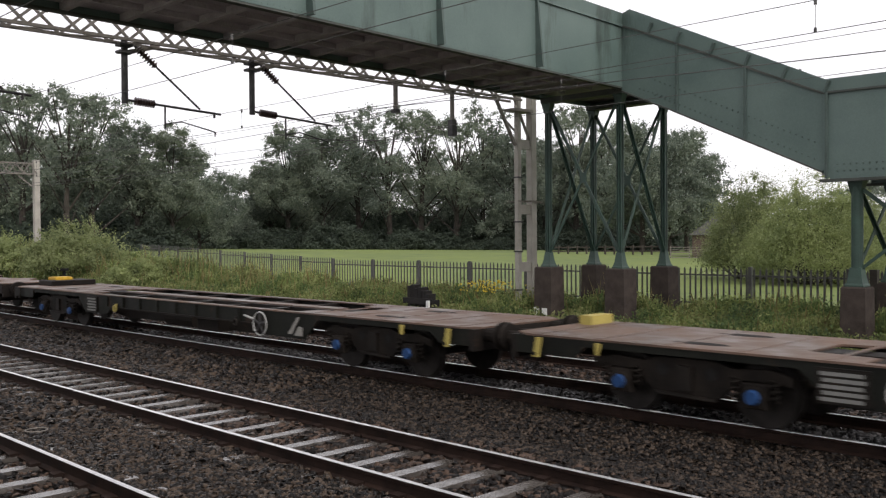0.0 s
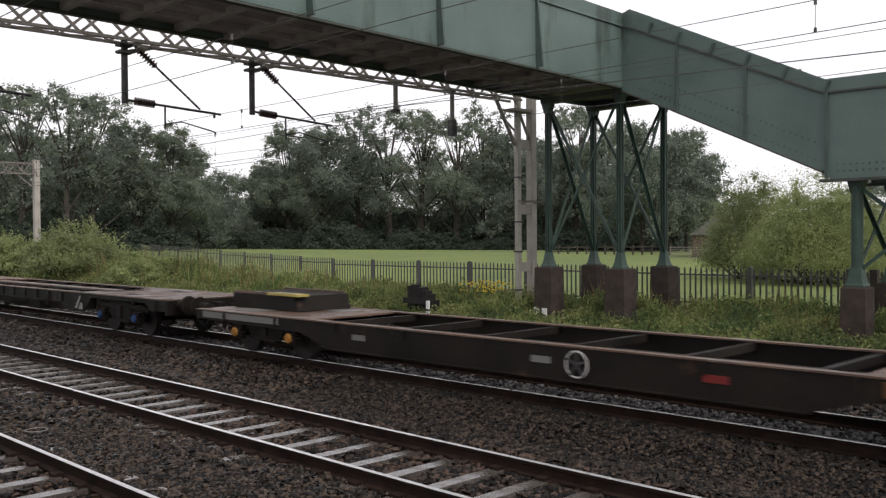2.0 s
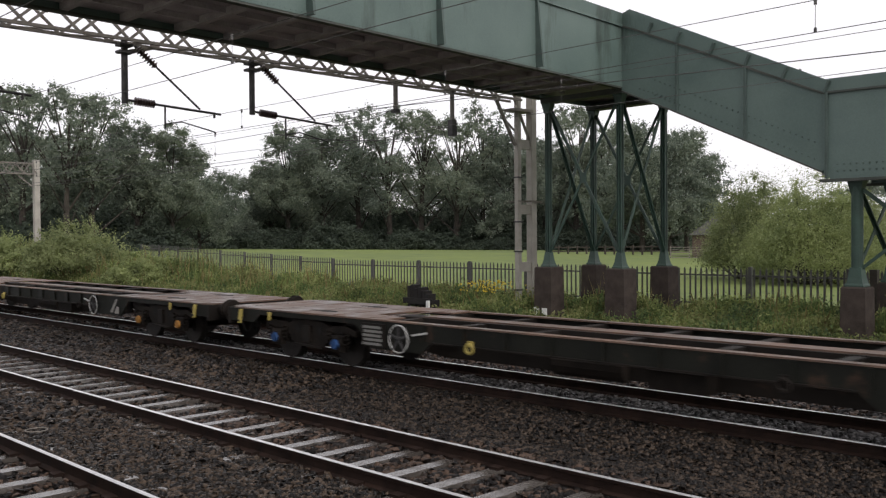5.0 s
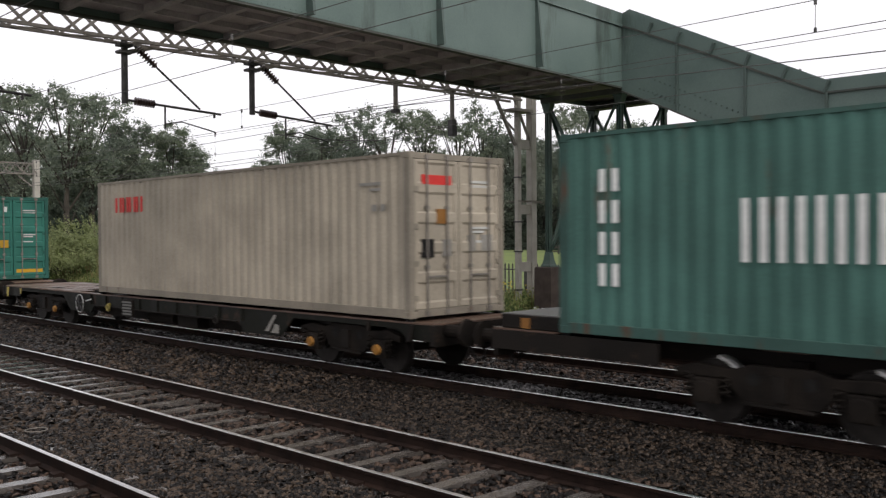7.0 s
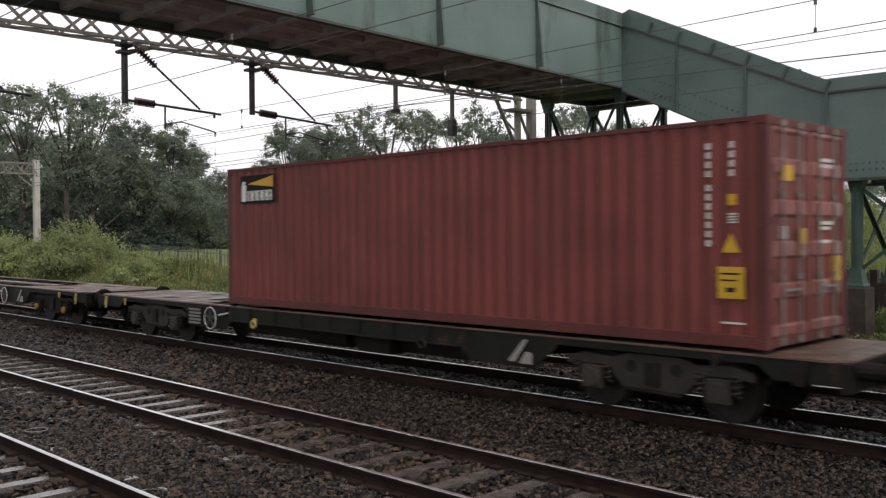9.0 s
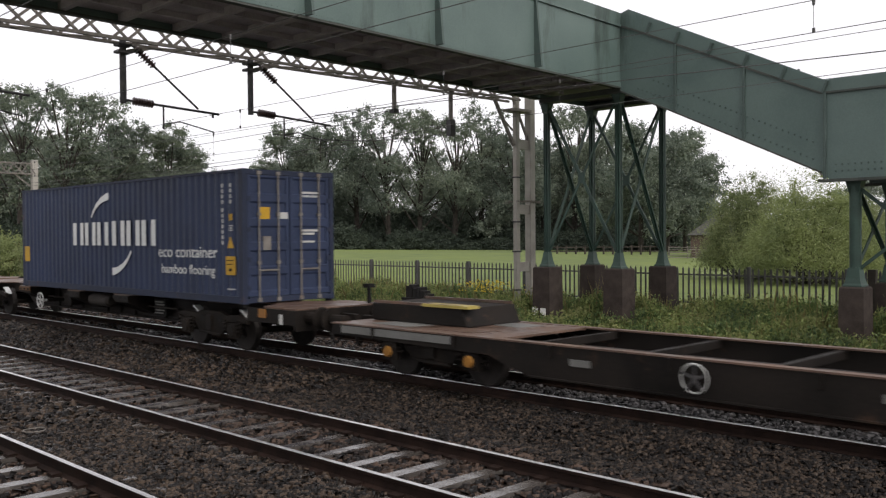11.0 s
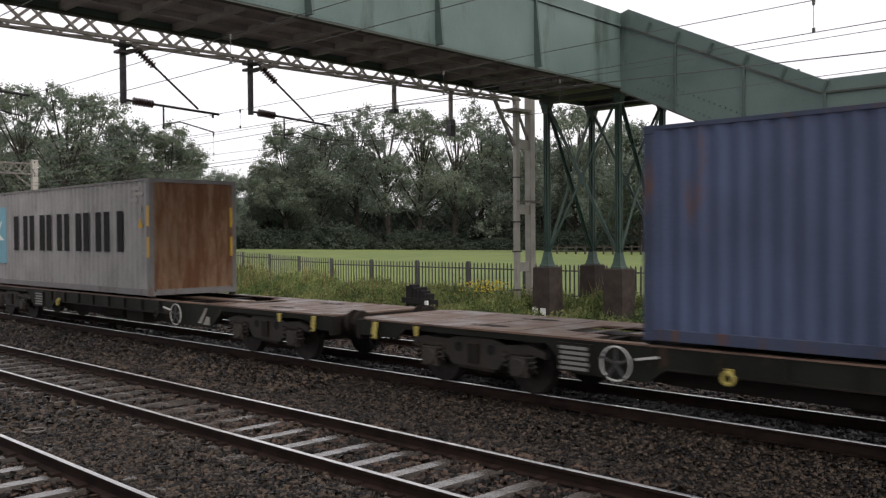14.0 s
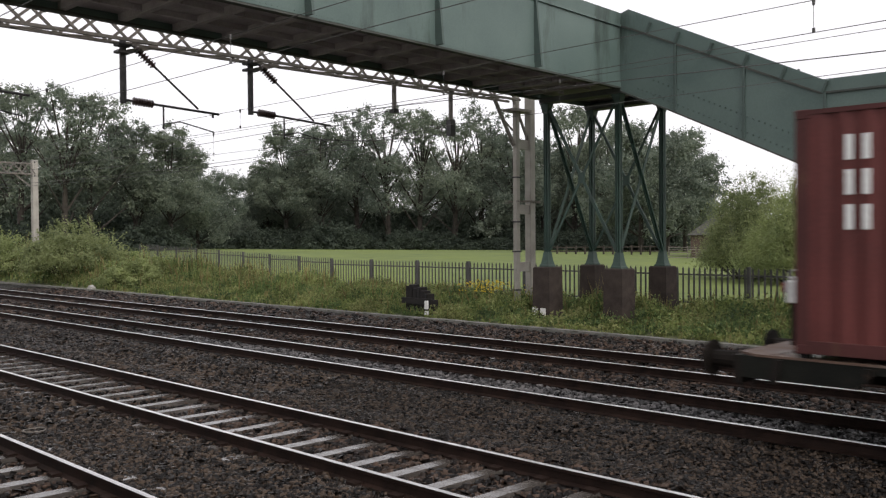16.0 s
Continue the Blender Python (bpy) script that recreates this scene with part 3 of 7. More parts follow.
            for dz in (0.0, 0.42):
                rv.tube((x, yo, z + dz), (x, yo + s * 0.028, z + dz), 0.026, 0.018, 6)
        for i in range(20):
            x = -8.85 + i * 0.15
            for dz in (0.0, 0.16):
                rv.tube((x, yo, 3.98 + dz), (x, yo + s * 0.028, 3.98 + dz), 0.026, 0.018, 6)
        for i in range(9):
            rv.tube((-14.4 + i * 0.14, yo, 6.62 - i * 0.055), (-14.4 + i * 0.14, yo + s * 0.025, 6.62 - i * 0.055), 0.026, 0.018, 6)
        tagged(part("rivets", rv, "rivet_green", b), kind="stuff")
        part("stair_flange", Shape().bar((-15.0, yy + 0.025, 6.62), (-13.45, yy + 0.025, 5.94), 0.2, 0.04).bar((-13.45, yy + 0.025, 5.94), (-9.2, yy + 0.025, 3.97), 0.2, 0.04).box(-9.25, -5.2, yy - 0.09, yy + 0.14, 3.72, 3.79), "bridge_edge", b)
    n = 14
    for i in range(n):
        x = -14.6 + i * (5.3 / n)
        z = 7.2 - (i + 1) * (2.75 / n)
        part("tread", Shape().box(x, x + 0.40, 22.4, 25.25, z - 0.05, z), "bridge_soffit", b)
    part("landing_deck", Shape().box(-9.25, -5.2, 22.4, 25.25, 3.9, 3.98), "bridge_soffit", b)
    # trestles
    def trestle(xs, ztop, zpier, r, name):
        for x in xs:
            for y in (22.65, 25.05):
                leg = Shape().tube((x, y, zpier), (x, y, ztop), r * 1.1, n=14) if r > 0.12 else Shape().box(x - r, x + r, y - 0.02, y + 0.02, zpier, ztop).box(x - 0.02, x + 0.02, y - r, y + r, zpier, ztop)
                if r < 0.12:
                    leg.box(x - r, x - r + 0.03, y - r * 0.8, y + r * 0.8, zpier, ztop).box(x + r - 0.03, x + r, y - r * 0.8, y + r * 0.8, zpier, ztop)
                lo = part("leg", leg, "leg_green", b)
                rings = [(0.0, r + 0.10), (0.03, r + 0.10), (0.08, r + 0.07), (0.2, r + 0.04), (0.46, r + 0.005)]
                vs = [(x + a * h, y + c * h, zpier + z) for z, h in rings for a, c in ((-1, -1), (1, -1), (1, 1), (-1, 1))]
                fs = [(3, 2, 1, 0), (16, 17, 18, 19)] + [(4 * q + i, 4 * q + (i + 1) % 4, 4 * q + 4 + (i + 1) % 4, 4 * q + 4 + i) for q in range(4) for i in range(4)]
                part("shoe", Shape().add(vs, fs), "leg_green", lo)
                part("head_bracket", Shape().add([(x - 0.09, y - 0.09, ztop - 0.45), (x + 0.09, y - 0.09, ztop - 0.45), (x + 0.09, y + 0.09, ztop - 0.45), (x - 0.09, y + 0.09, ztop - 0.45),
                                                  (x - 0.2, y - 0.16, ztop), (x + 0.2, y - 0.16, ztop), (x + 0.2, y + 0.16, ztop), (x - 0.2, y + 0.16, ztop)],
                                                 [(0, 3, 2, 1), (4, 5, 6, 7), (0, 1, 5, 4), (1, 2, 6, 5), (2, 3, 7, 6), (3, 0, 4, 7)]), "leg_green", lo)
        zb, zt = zpier + 0.35, ztop - 0.15
        xa, xb = xs
        for a, c in (((xa, 22.65), (xb, 22.65)), ((xa, 25.05), (xb, 25.05)), ((xa, 22.65), (xa, 25.05)), ((xb, 22.65), (xb, 25.05))):
            across = a[0] == c[0]
            brace = Shape().bar((*a, zt), (*c, zb), 0.03, 0.12 if across else 0.09)
            brace.bar((a[0] + (0.05 if across else 0), a[1] + (0 if across else 0.05), zt), (c[0] + (0.05 if across else 0), c[1] + (0 if across else 0.05), zb), 0.075, 0.03)
            part("brace", brace, "leg_green", b)
            part("brace", Shape().bar((*a, zb), (*c, zt), 0.03, 0.11 if across else 0.08), "leg_green", b)
            mid = [(a[i] + c[i]) / 2 for i in (0, 1)]
            part("gusset", Shape().box(mid[0] - (0.02 if across else 0.12), mid[0] + (0.02 if across else 0.12), mid[1] - (0.12 if across else 0.02), mid[1] + (0.12 if across else 0.02), (zt + zb) / 2 - 0.16, (zt + zb) / 2 + 0.16), "leg_green", b)

    trestle((-17.95, -15.28), 6.74, 1.48, 0.085, "a")
    trestle((-8.5, -5.9), 3.78, 1.18, 0.125, "b")
    for yy in (22.65, 25.05):
        part("trestle_head", Shape().box(-18.1, -15.0, yy - 0.2, yy + 0.2, 6.6, 6.76), "bridge_edge", b)
    pier = Shape().add([(-0.345, -0.345, -0.45), (0.345, -0.345, -0.45), (0.345, 0.345, -0.45), (-0.345, 0.345, -0.45), (-0.325, -0.325, 1.44), (0.325, -0.325, 1.44), (0.325, 0.325, 1.44), (-0.325, 0.325, 1.44),
                        (-0.29, -0.29, 1.48), (0.29, -0.29, 1.48), (0.29, 0.29, 1.48), (-0.29, 0.29, 1.48)],
                       [(0, 3, 2, 1), (8, 9, 10, 11)] + [(i, (i + 1) % 4, 4 + (i + 1) % 4, 4 + i) for i in range(4)] + [(4 + i, 4 + (i + 1) % 4, 8 + (i + 1) % 4, 8 + i) for i in range(4)]).mesh("pier", "brick_pier")
    for x, y, dz, sc in ((-17.95, 22.65, 0, 1), (-15.28, 22.65, 0, 1), (-17.95, 25.05, 0, 0.92), (-15.28, 25.05, 0, 0.95), (-8.5, 22.65, -0.30, 0.9), (-8.5, 25.05, -0.30, 0.9), (-5.9, 22.65, -0.30, 0.9), (-5.9, 25.05, -0.30, 0.9)):
        p = new("bridge_pier", pier)
        p.matrix_basis = Matrix.Translation((x, y, dz)) @ Matrix.Diagonal((sc, sc, 1, 1))
        tagged(p, "dark weathered brick pier carrying a footbridge leg", "pier", "piers under the footbridge")
    for x in (-18.30, -17.98):
        s = thing("trespass_plate", "small white notice plate on the dark pier", "notice", "plates on the pier", pose(x + 0.12, 22.30, 0.05, 0, 6 if x < -18.1 else 0, 0))
        part("plate", Shape().box(-0.1, 0.1, -0.02, 0.0, -0.14, 0.14), "white_sign", s)
        part("marking", Shape().box(-0.05, -0.02, -0.024, -0.02, -0.06, 0.1).box(-0.02, 0.05, -0.024, -0.02, 0.06, 0.09).box(0.03, 0.055, -0.024, -0.02, -0.08, 0.06) if x < -18.1 else Shape().box(-0.07, 0.06, -0.024, -0.02, -0.1, -0.06), "black", s)


# ---- overhead line ----
def cantilever(y_tube, y_wire, zdrop):
    """Drop tube under the truss with an insulated bracket that holds the wires over one track."""
    c = thing("cantilever_bracket", "dark steel cantilever bracket with ribbed insulators under the gantry", "overhead bracket", "brackets under the gantry", pose(-20, y_tube, 0))
    d = y_wire - y_tube
    part("drop_tube", Shape().tube((0, 0, zdrop), (0, 0, 7.05), 0.075, n=10), "dark_steel", c)
    part("collar", Shape().box(-0.13, 0.13, -0.16, 0.16, 6.72, 6.78).box(-0.13, 0.13, -0.16, 0.16, 6.88, 6.93), "dark_steel", c)
    part("knee", Shape().bar((0, 0.08, 6.76), (0, 0.85, 7.0), 0.1, 0.1), "steel", c)
    top, foot = Vector((0, 0.24, 6.93)), Vector((0, d - 0.40, 5.62))
    part("stay_tube", Shape().tube(top, foot, 0.026), "dark_steel", c)
    way = (foot - top).normalized()
    sheds = [(k / 24, (0.04, 0.1, 0.05)[k % 3]) for k in range(25)]
    ins = Shape().lathe(top + way * 0.08, top + way * 0.68, sheds)
    part("insulator", ins, "insulator", c)
    e0, e1 = Vector((0, 0.05, zdrop + 0.08)), Vector((0, d + 0.18, 5.54))
    part("main_tube", Shape().tube(e0, e1, 0.03), "dark_steel", c)
    way = (e1 - e0).normalized()
    ins = Shape().lathe(e0 + way * 0.18, e0 + way * 0.70, sheds)
    part("insulator", ins, "insulator", c)
    part("dropper_tube", Shape().tube((0, d * 0.43, 5.6), (0, d * 0.43, 5.06), 0.022), "dark_steel", c)
    part("registration_arm", Shape().tube((0, d * 0.43, 5.18), (0, d * 0.62, 5.27), 0.016).tube((0, d * 0.62, 5.27), (0, d + 0.02, 5.09), 0.016).tube((0, d + 0.02, 5.09), (0, d + 0.02, 5.04), 0.02), "dark_steel", c)
    part("wire_clamp", Shape().tube((0, d + 0.0, 5.54), (0, d + 0.0, 5.44), 0.03), "dark_steel", c)


def lattice(shape, y0, y1, z0, z1, x0, x1, step):
    ch = 0.07
    for x in (x0, x1):
        for z in (z0, z1):
            shape.box(x - ch / 2, x + ch / 2, y0, y1, z - ch / 2, z + ch / 2)
    n = int((y1 - y0) / step)
    for i in range(n):
        a, b = y0 + i * step, y0 + (i + 1) * step
        m = (a + b) / 2
        for x in (x0, x1):
            a2, m2, b2 = (a, m, b) if x == x0 else (a + step * 0.22, m + step * 0.22, b + step * 0.22)
            shape.bar((x, a2, z0), (x, m2, z1), 0.045, 0.06)
            shape.bar((x, m2, z1), (x, b2, z0), 0.045, 0.06)
        shape.bar((x0, a, z0), (x1, b, z0), 0.05, 0.03)
        shape.bar((x0, b, z1), (x1, a, z1), 0.05, 0.03)


def concrete_mast(parent, x, y, h):
    part("mast", Shape().box(x - 0.16, x + 0.16, y - 0.14, y + 0.14, -0.4, h), "mast", parent, bevel=0.015)


def build_gantry():
    g = thing("overhead_gantry", "galvanised lattice gantry beam on concrete twin mast", "gantry")
    s = Shape()
    lattice(s, -3.0, 23.5, 7.0, 7.5, -20.25, -19.75, 1.13)
    part("lattice_beam", s, "steel", g)
    part("mast", Shape().box(-20.13, -19.87, 24.17, 24.43, -0.4, 8.2), "mast", g, bevel=0.02)
    part("twin_mast", Shape().box(-20.085, -19.915, 23.49, 23.67, -0.4, 7.3), "mast", g, "pale grey lattice-faced steel mast", bevel=0.02)
    for z in (1.4, 3.35, 5.55):
        part("tie_plate", Shape().box(-20.06, -19.94, 23.65, 24.19, z - 0.16, z + 0.16), "mast", g)
    part("knee_brace", Shape().bar((-20, 22.5, 6.95), (-20, 23.45, 5.5), 0.08, 0.1).bar((-20, 22.7, 6.6), (-20, 23.4, 6.7), 0.05, 0.06).bar((-20, 22.9, 6.35), (-20, 23.4, 6.0), 0.05, 0.05).bar((-20, 23.4, 7.1), (-20, 24.2, 5.7), 0.06, 0.08), "steel", g)
    part("beam_shoe", Shape().box(-20.25, -19.75, 23.2, 24.1, 6.62, 6.72), "steel", g)
    for z in (0.6, 1.9, 2.9, 4.4):
        part("band", Shape().box(-20.11, -19.89, 23.46, 23.70, z, z + 0.05), "dark_steel", g)
    spikes = Shape()
    for i in range(22):
        u = i / 21
        x, y = -19.75 + 0.0 * u, 23.2 + 1.6 * u
        spikes.bar((-19.87, 23.45 + 1.0 * u, 3.62), (-19.68, y, 3.55 + 0.1 * (i % 2)), 0.012, 0.012)
        spikes.bar((-20.13, 23.45 + 1.0 * u, 3.62), (-20.32, y, 3.55 + 0.1 * (i % 2)), 0.012, 0.012)
    spikes.box(-19.84, -19.82, 23.38, 24.6, 3.6, 3.64).box(-20.18, -20.16, 23.38, 24.6, 3.6, 3.64)
    part("climbing_guard", spikes, "steel", g)
    cantilever(9.68, 12.0, 5.58)
    cantilever(13.1, 15.5, 5.62)
    cantilever(4.9, 7.4, 5.6)
    cantilever(1.3, 3.7, 5.6)
    for y, z in ((18.05, 6.1), (20.43, 5.6)):
        d = thing("drop_post", "grey steel drop post hanging from the gantry beam", "drop post", "posts under the gantry", pose(-20, y, 0))
        part("post", Shape().tube((0, 0, z), (0, 0, 7.02), 0.07, n=10), "steel", d)
        part("foot_clamp", Shape().box(-0.1, 0.1, -0.1, 0.1, z, z + (0.5 if y > 19 else 0.12)), "dark_steel", d)
    # the next support down the line
    h = thing("overhead_gantry", "pale concrete mast with a steel lattice beam along the line", "gantry")
    part("mast", Shape().box(-62.42, -62.05, 23.65, 24.02, -0.4, 7.7), "mast", h, bevel=0.02)
    s = Shape()
    lattice(s, 2.0, 23.6, 6.75, 7.45, -62.45, -62.0, 0.9)
    part("lattice_beam", s, "steel", h)
    part("knee_brace", Shape().bar((-62.2, 22.4, 6.8), (-62.2, 23.6, 5.9), 0.07, 0.09).bar((-62.2, 22.4, 7.4), (-62.2, 23.4, 6.6), 0.07, 0.09), "steel", h)
    for y in (8.0, 12.5, 17.5):
        part("hanger", Shape().tube((-62.2, y, 5.7), (-62.2, y, 6.8), 0.06), "dark_steel", h)


def catenary(xs, y, z_contact, z_mess, sag, name="contact_line", span=43.0, zig=0.2):
    c = thing(name, "thin overhead contact wire hung from a carrier wire", "overhead wire", "wires over the tracks")
    con, mes, drop = Shape(), Shape(), []
    pts = np.linspace(xs[0], xs[1], int((xs[1] - xs[0]) / 4) + 1)

    def yy(x):
        return y + zig * math.cos((x + 20) / span * math.pi)

    def zm(x):
        u = ((x + 20) / span) % 1.0
        return z_mess - sag * 4 * u * (1 - u)
    con.path([(a, yy(a), z_contact) for a in pts], 0.006)
    mes.path([(a, yy(a), zm(a)) for a in pts], 0.006)
    part("contact_wire", con, "wire", c)
    part("carrier_wire", mes, "wire", c)
    for x in np.arange(xs[0] + 4, xs[1] - 2, 7.0):
        part("dropper", Shape().tube((x, yy(x), z_contact), (x, yy(x), zm(x)), 0.004, n=4).tube((x, yy(x), zm(x) - 0.06), (x, yy(x), zm(x) + 0.02), 0.022, n=6).tube((x, yy(x), z_contact), (x, yy(x), z_contact + 0.06), 0.022, n=6), "wire", c)


def build_wires():
    catenary((-240, 60), 11.7, 5.11, 5.55, 0.02, zig=0.45)
    catenary((-240, 60), 15.3, 5.14, 5.80, 0.03, zig=0.35)
    catenary((-240, 60), 7.35, 5.11, 5.55, 0.03)
    catenary((-240, 60), 3.7, 5.05, 5.50, 0.03)
    w = thing("feeder_wire", "thin slack bare feeder wire crossing under the footbridge", "overhead wire", "loose wires")
    part("wire", Shape().path([(-19.8, 15.0, 5.75), (-8.5, 13.7, 5.19), (10, 13.0, 4.52)], 0.009), "wire", w)
    for y, z, s in ((18.05, 6.2, 0.25), (20.43, 5.9, 0.35), (20.43, 5.7, 0.3)):
        w = thing("feeder_wire", "thin bare feeder wire hung beside the tracks", "overhead wire", "loose wires")
        sh = Shape()
        pts = np.linspace(-20, -62.7, 9)
        sh.path([(a, y, z - s * 4 * u * (1 - u)) for a, u in ((a, (-20 - a) / 42.7) for a in pts)], 0.010)
        part("wire", sh, "wire", w)
    w = thing("tail_wire", "drooping insulated tail wire tied to a drop post", "overhead wire", "loose wires")
    sh = Shape()
    A, B = Vector((-20, 15.3, 5.5)), Vector((-20, 18.05, 6.25))
    for k, dip in ((0, 0.15), (1, 0.65)):
        last = None
        for i in range(13):
            u = i / 12
            p = A.lerp(B, u) - Vector((0, 0, dip * 4 * u * (1 - u)))
            if k:
                p = Vector((-20.2, 13.9 + 5 * u, 5.2 + 0.25 * u - 0.5 * u * (1 - u)))
            if last is not None:
                sh.tube(last, p, 0.014, n=5, caps=False)
            last = p
    part("wire", sh, "wire", w)


# ---- fence and lineside things ----
def fence_y(x):
    return 26.5 + max(0.0, (-x - 33)) * 0.10


def build_fence():
    pale = Shape().add([(-0.032, -0.006, -0.12), (0.032, -0.006, -0.12), (0.032, 0.006, -0.12), (-0.032, 0.006, -0.12), (-0.032, -0.006, 1.32), (0.032, -0.006, 1.32), (0.032, 0.006, 1.32), (-0.032, 0.006, 1.32), (0, -0.004, 1.40), (0, 0.004, 1.40)],
                       [(0, 3, 2, 1), (0, 1, 5, 4), (1, 2, 6, 5), (2, 3, 7, 6), (3, 0, 4, 7), (4, 5, 8), (6, 7, 9), (5, 6, 9, 8), (7, 4, 8, 9)]).mesh("pale", "fence")
    post = Shape().box(-0.055, 0.055, -0.04, 0.06, -0.4, 1.42).mesh("post", "fence")
    for k in range(19):
        x0 = -57.7 + k * 2.97
        f = thing("fence_panel", "grey steel palisade fence panel with pointed pales", "fence", "fence along the field", pose(x0, fence_y(x0), ground_height(x0, 26.5) + 0.15))
        f.rotation_euler = (0, 0, math.atan2(fence_y(x0 + 2.97) - fence_y(x0), 2.97))
        o = new("post", post)
        o.parent = f
        for z in (0.22, 1.12):
            part("rail", Shape().box(0, 2.99, 0.01, 0.05, z, z + 0.05), "fence", f)
        for i in range(15):
            o = new("pale", pale)
            o.parent = f
            o.location = (0.13 + i * 0.195, 0, 0.015 * noise.noise((i * 2.1, k * 3.3, 0)))
            o.rotation_euler = (0, 0.02 * noise.noise((i * 1.3, k * 4.1, 2)), 0)
    s = thing("timber_stack", "charred black stack of old timbers in the weeds", "timber stack", "", pose(-22.6, 21.6, -0.2))
    for i in range(7):
        part("baulk", Shape().box(-0.62 + i * 0.18, -0.46 + i * 0.18, -0.18, 0.18, 0, (0.95, 1.0, 0.88, 0.92, 0.8, 0.7, 0.5)[i]), "tarred_wood", s, bevel=0.015)
    part("crossbeam", Shape().box(-0.75, 0.7, -0.26, -0.16, 0.35, 0.55), "tarred_wood", s)
    p = thing("marker_post", "short white lineside marker post", "marker post", "", pose(-21.75, 21.0, -0.2))
    part("post", Shape().box(-0.06, 0.06, -0.04, 0.04, 0, 0.52), "white_sign", p, bevel=0.008)
    part("band", Shape().box(-0.062, 0.062, -0.044, 0.044, 0.18, 0.24), "black", p)
    q = thing("cable_loop", "pale loop of discarded wire lying on the ballast", "wire loop", "", pose(-12.6, 4.78, -0.10))
    part("loop", Shape().ring((0, 0, 0), 0.14, 0.008, "z", n=24), "steel", q)
    q = thing("concrete_block", "broken white concrete block beside the cable trough", "rubble", "", pose(-47.0, 20.9, -0.33))
    part("block", Shape().add([(-0.35, -0.2, 0), (0.35, -0.25, 0), (0.3, 0.2, 0), (-0.4, 0.22, 0), (-0.2, -0.12, 0.3), (0.2, -0.1, 0.22), (0.15, 0.1, 0.2), (-0.22, 0.12, 0.34)], [(0, 3, 2, 1), (4, 5, 6, 7), (0, 1, 5, 4), (1, 2, 6, 5), (2, 3, 7, 6), (3, 0, 4, 7)]), "concrete", q)
    p = thing("marker_post", "yellow-topped wooden lineside post", "marker post", "", pose(-9.3, 26.0, -0.1))
    part("post", Shape().box(-0.1, 0.1, -0.08, 0.08, 0, 1.36), "bark", p)
    part("cap", Shape().box(-0.104, 0.104, -0.084, 0.084, 1.36, 1.56), "bark", p)


# ---- the train ----
def bogie(parent, x, cap, glint, dark="bogie_black"):
    """Two-axle bogie with side frames, springs, axle boxes and four wheels."""
    b = part("bogie", Shape().box(-0.25, 0.25, -1.0, 1.0, 0.42, 0.62).box(-0.12, 0.12, -0.6, 0.6, 0.6, 0.86), dark, parent, at=pose(x, 0, 0))
    for s in (-1, 1):
        y0, y1 = (-1.09, -0.98) if s < 0 else (0.98, 1.09)
        frame_line = [(-1.46, 0.60), (-1.46, 0.72), (-1.15, 0.80), (-0.66, 0.76), (-0.42, 0.84), (0.42, 0.84), (0.66, 0.76), (1.15, 0.80), (1.46, 0.72), (1.46, 0.60), (1.24, 0.63), (0.74, 0.63), (0.50, 0.35), (-0.50, 0.35), (-0.74, 0.63), (-1.24, 0.63)]
        part("side_frame", Shape().plate(frame_line, y0, y1), dark, b, bevel=0.012)
        for hx in (-0.36, 0.36):
            part("frame_hole", Shape().tube((hx, s * 1.08, 0.66), (hx, s * 1.094, 0.66), 0.085, n=12), "black", b)
        part("brake_rod", Shape().bar((-0.45, s * 1.12, 0.36), (0.45, s * 1.12, 0.33), 0.03, 0.04).box(-0.1, 0.1, min(s * 1.09, s * 1.15), max(s * 1.09, s * 1.15), 0.42, 0.74), "frame_grime", b)
        for sx in (-1, 1):
            for dx in (-0.26, 0.26):
                coil = [(sx * 0.98 + dx + 0.05 * math.cos(k * 1.05), s * 1.13 + 0.05 * math.sin(k * 1.05), 0.40 + k * 0.013) for k in range(23)]
                part("spring", Shape().path(coil, 0.016, 4), dark, b)
        for sx in (-1, 1):
            part("axle_box", Shape().box(sx * 0.98 - 0.17, sx * 0.98 + 0.17, min(s * 1.05, s * 1.17), max(s * 1.05, s * 1.17), 0.3, 0.62).tube((sx * 0.98, s * 1.15, 0.45), (sx * 0.98, s * 1.2, 0.45), 0.15, 0.14, 12), dark, b, bevel=0.01)
            if cap:
                part("axle_cap", Shape().tube((sx * 0.98, s * 1.19, 0.45), (sx * 0.98, s * 1.25, 0.45), 0.105, 0.085, 12), cap, b, "bright painted axle cap")
        # added pale arcs: the sky's reflection on the wheel rims, built as shapes
        if glint:
            for sx in (-1, 1):
                g = Shape()
                for i in range(8):
                    a0, a1 = radians(20 + i * 14), radians(34 + i * 14)
                    r0, r1 = 0.47, 0.51
                    q = [(sx * 0.98 + r * math.cos(a), z0 + r * math.sin(a)) for r, a, z0 in ((r0, a0, 0.42), (r1, a0, 0.42), (r1, a1, 0.42), (r0, a1, 0.42))]
                    if 0 < i < 4:
                        g.plate(q, min(s * 0.86, s * 1.02), max(s * 0.86, s * 1.02))
                part("wheel_guard", g, "glint_steel", b, "pale arc standing for sky glint on the wheel rim")
    for sx in (-1, 1):
        part("axle", Shape().tube((sx * 0.98, -0.95, 0.42), (sx * 0.98, 0.95, 0.42), 0.075, n=10), dark, b)
        for s in (-1, 1):
            w = Shape().tube((sx * 0.98, s * 0.69, 0.42), (sx * 0.98, s * 0.715, 0.42), 0.455, n=24)
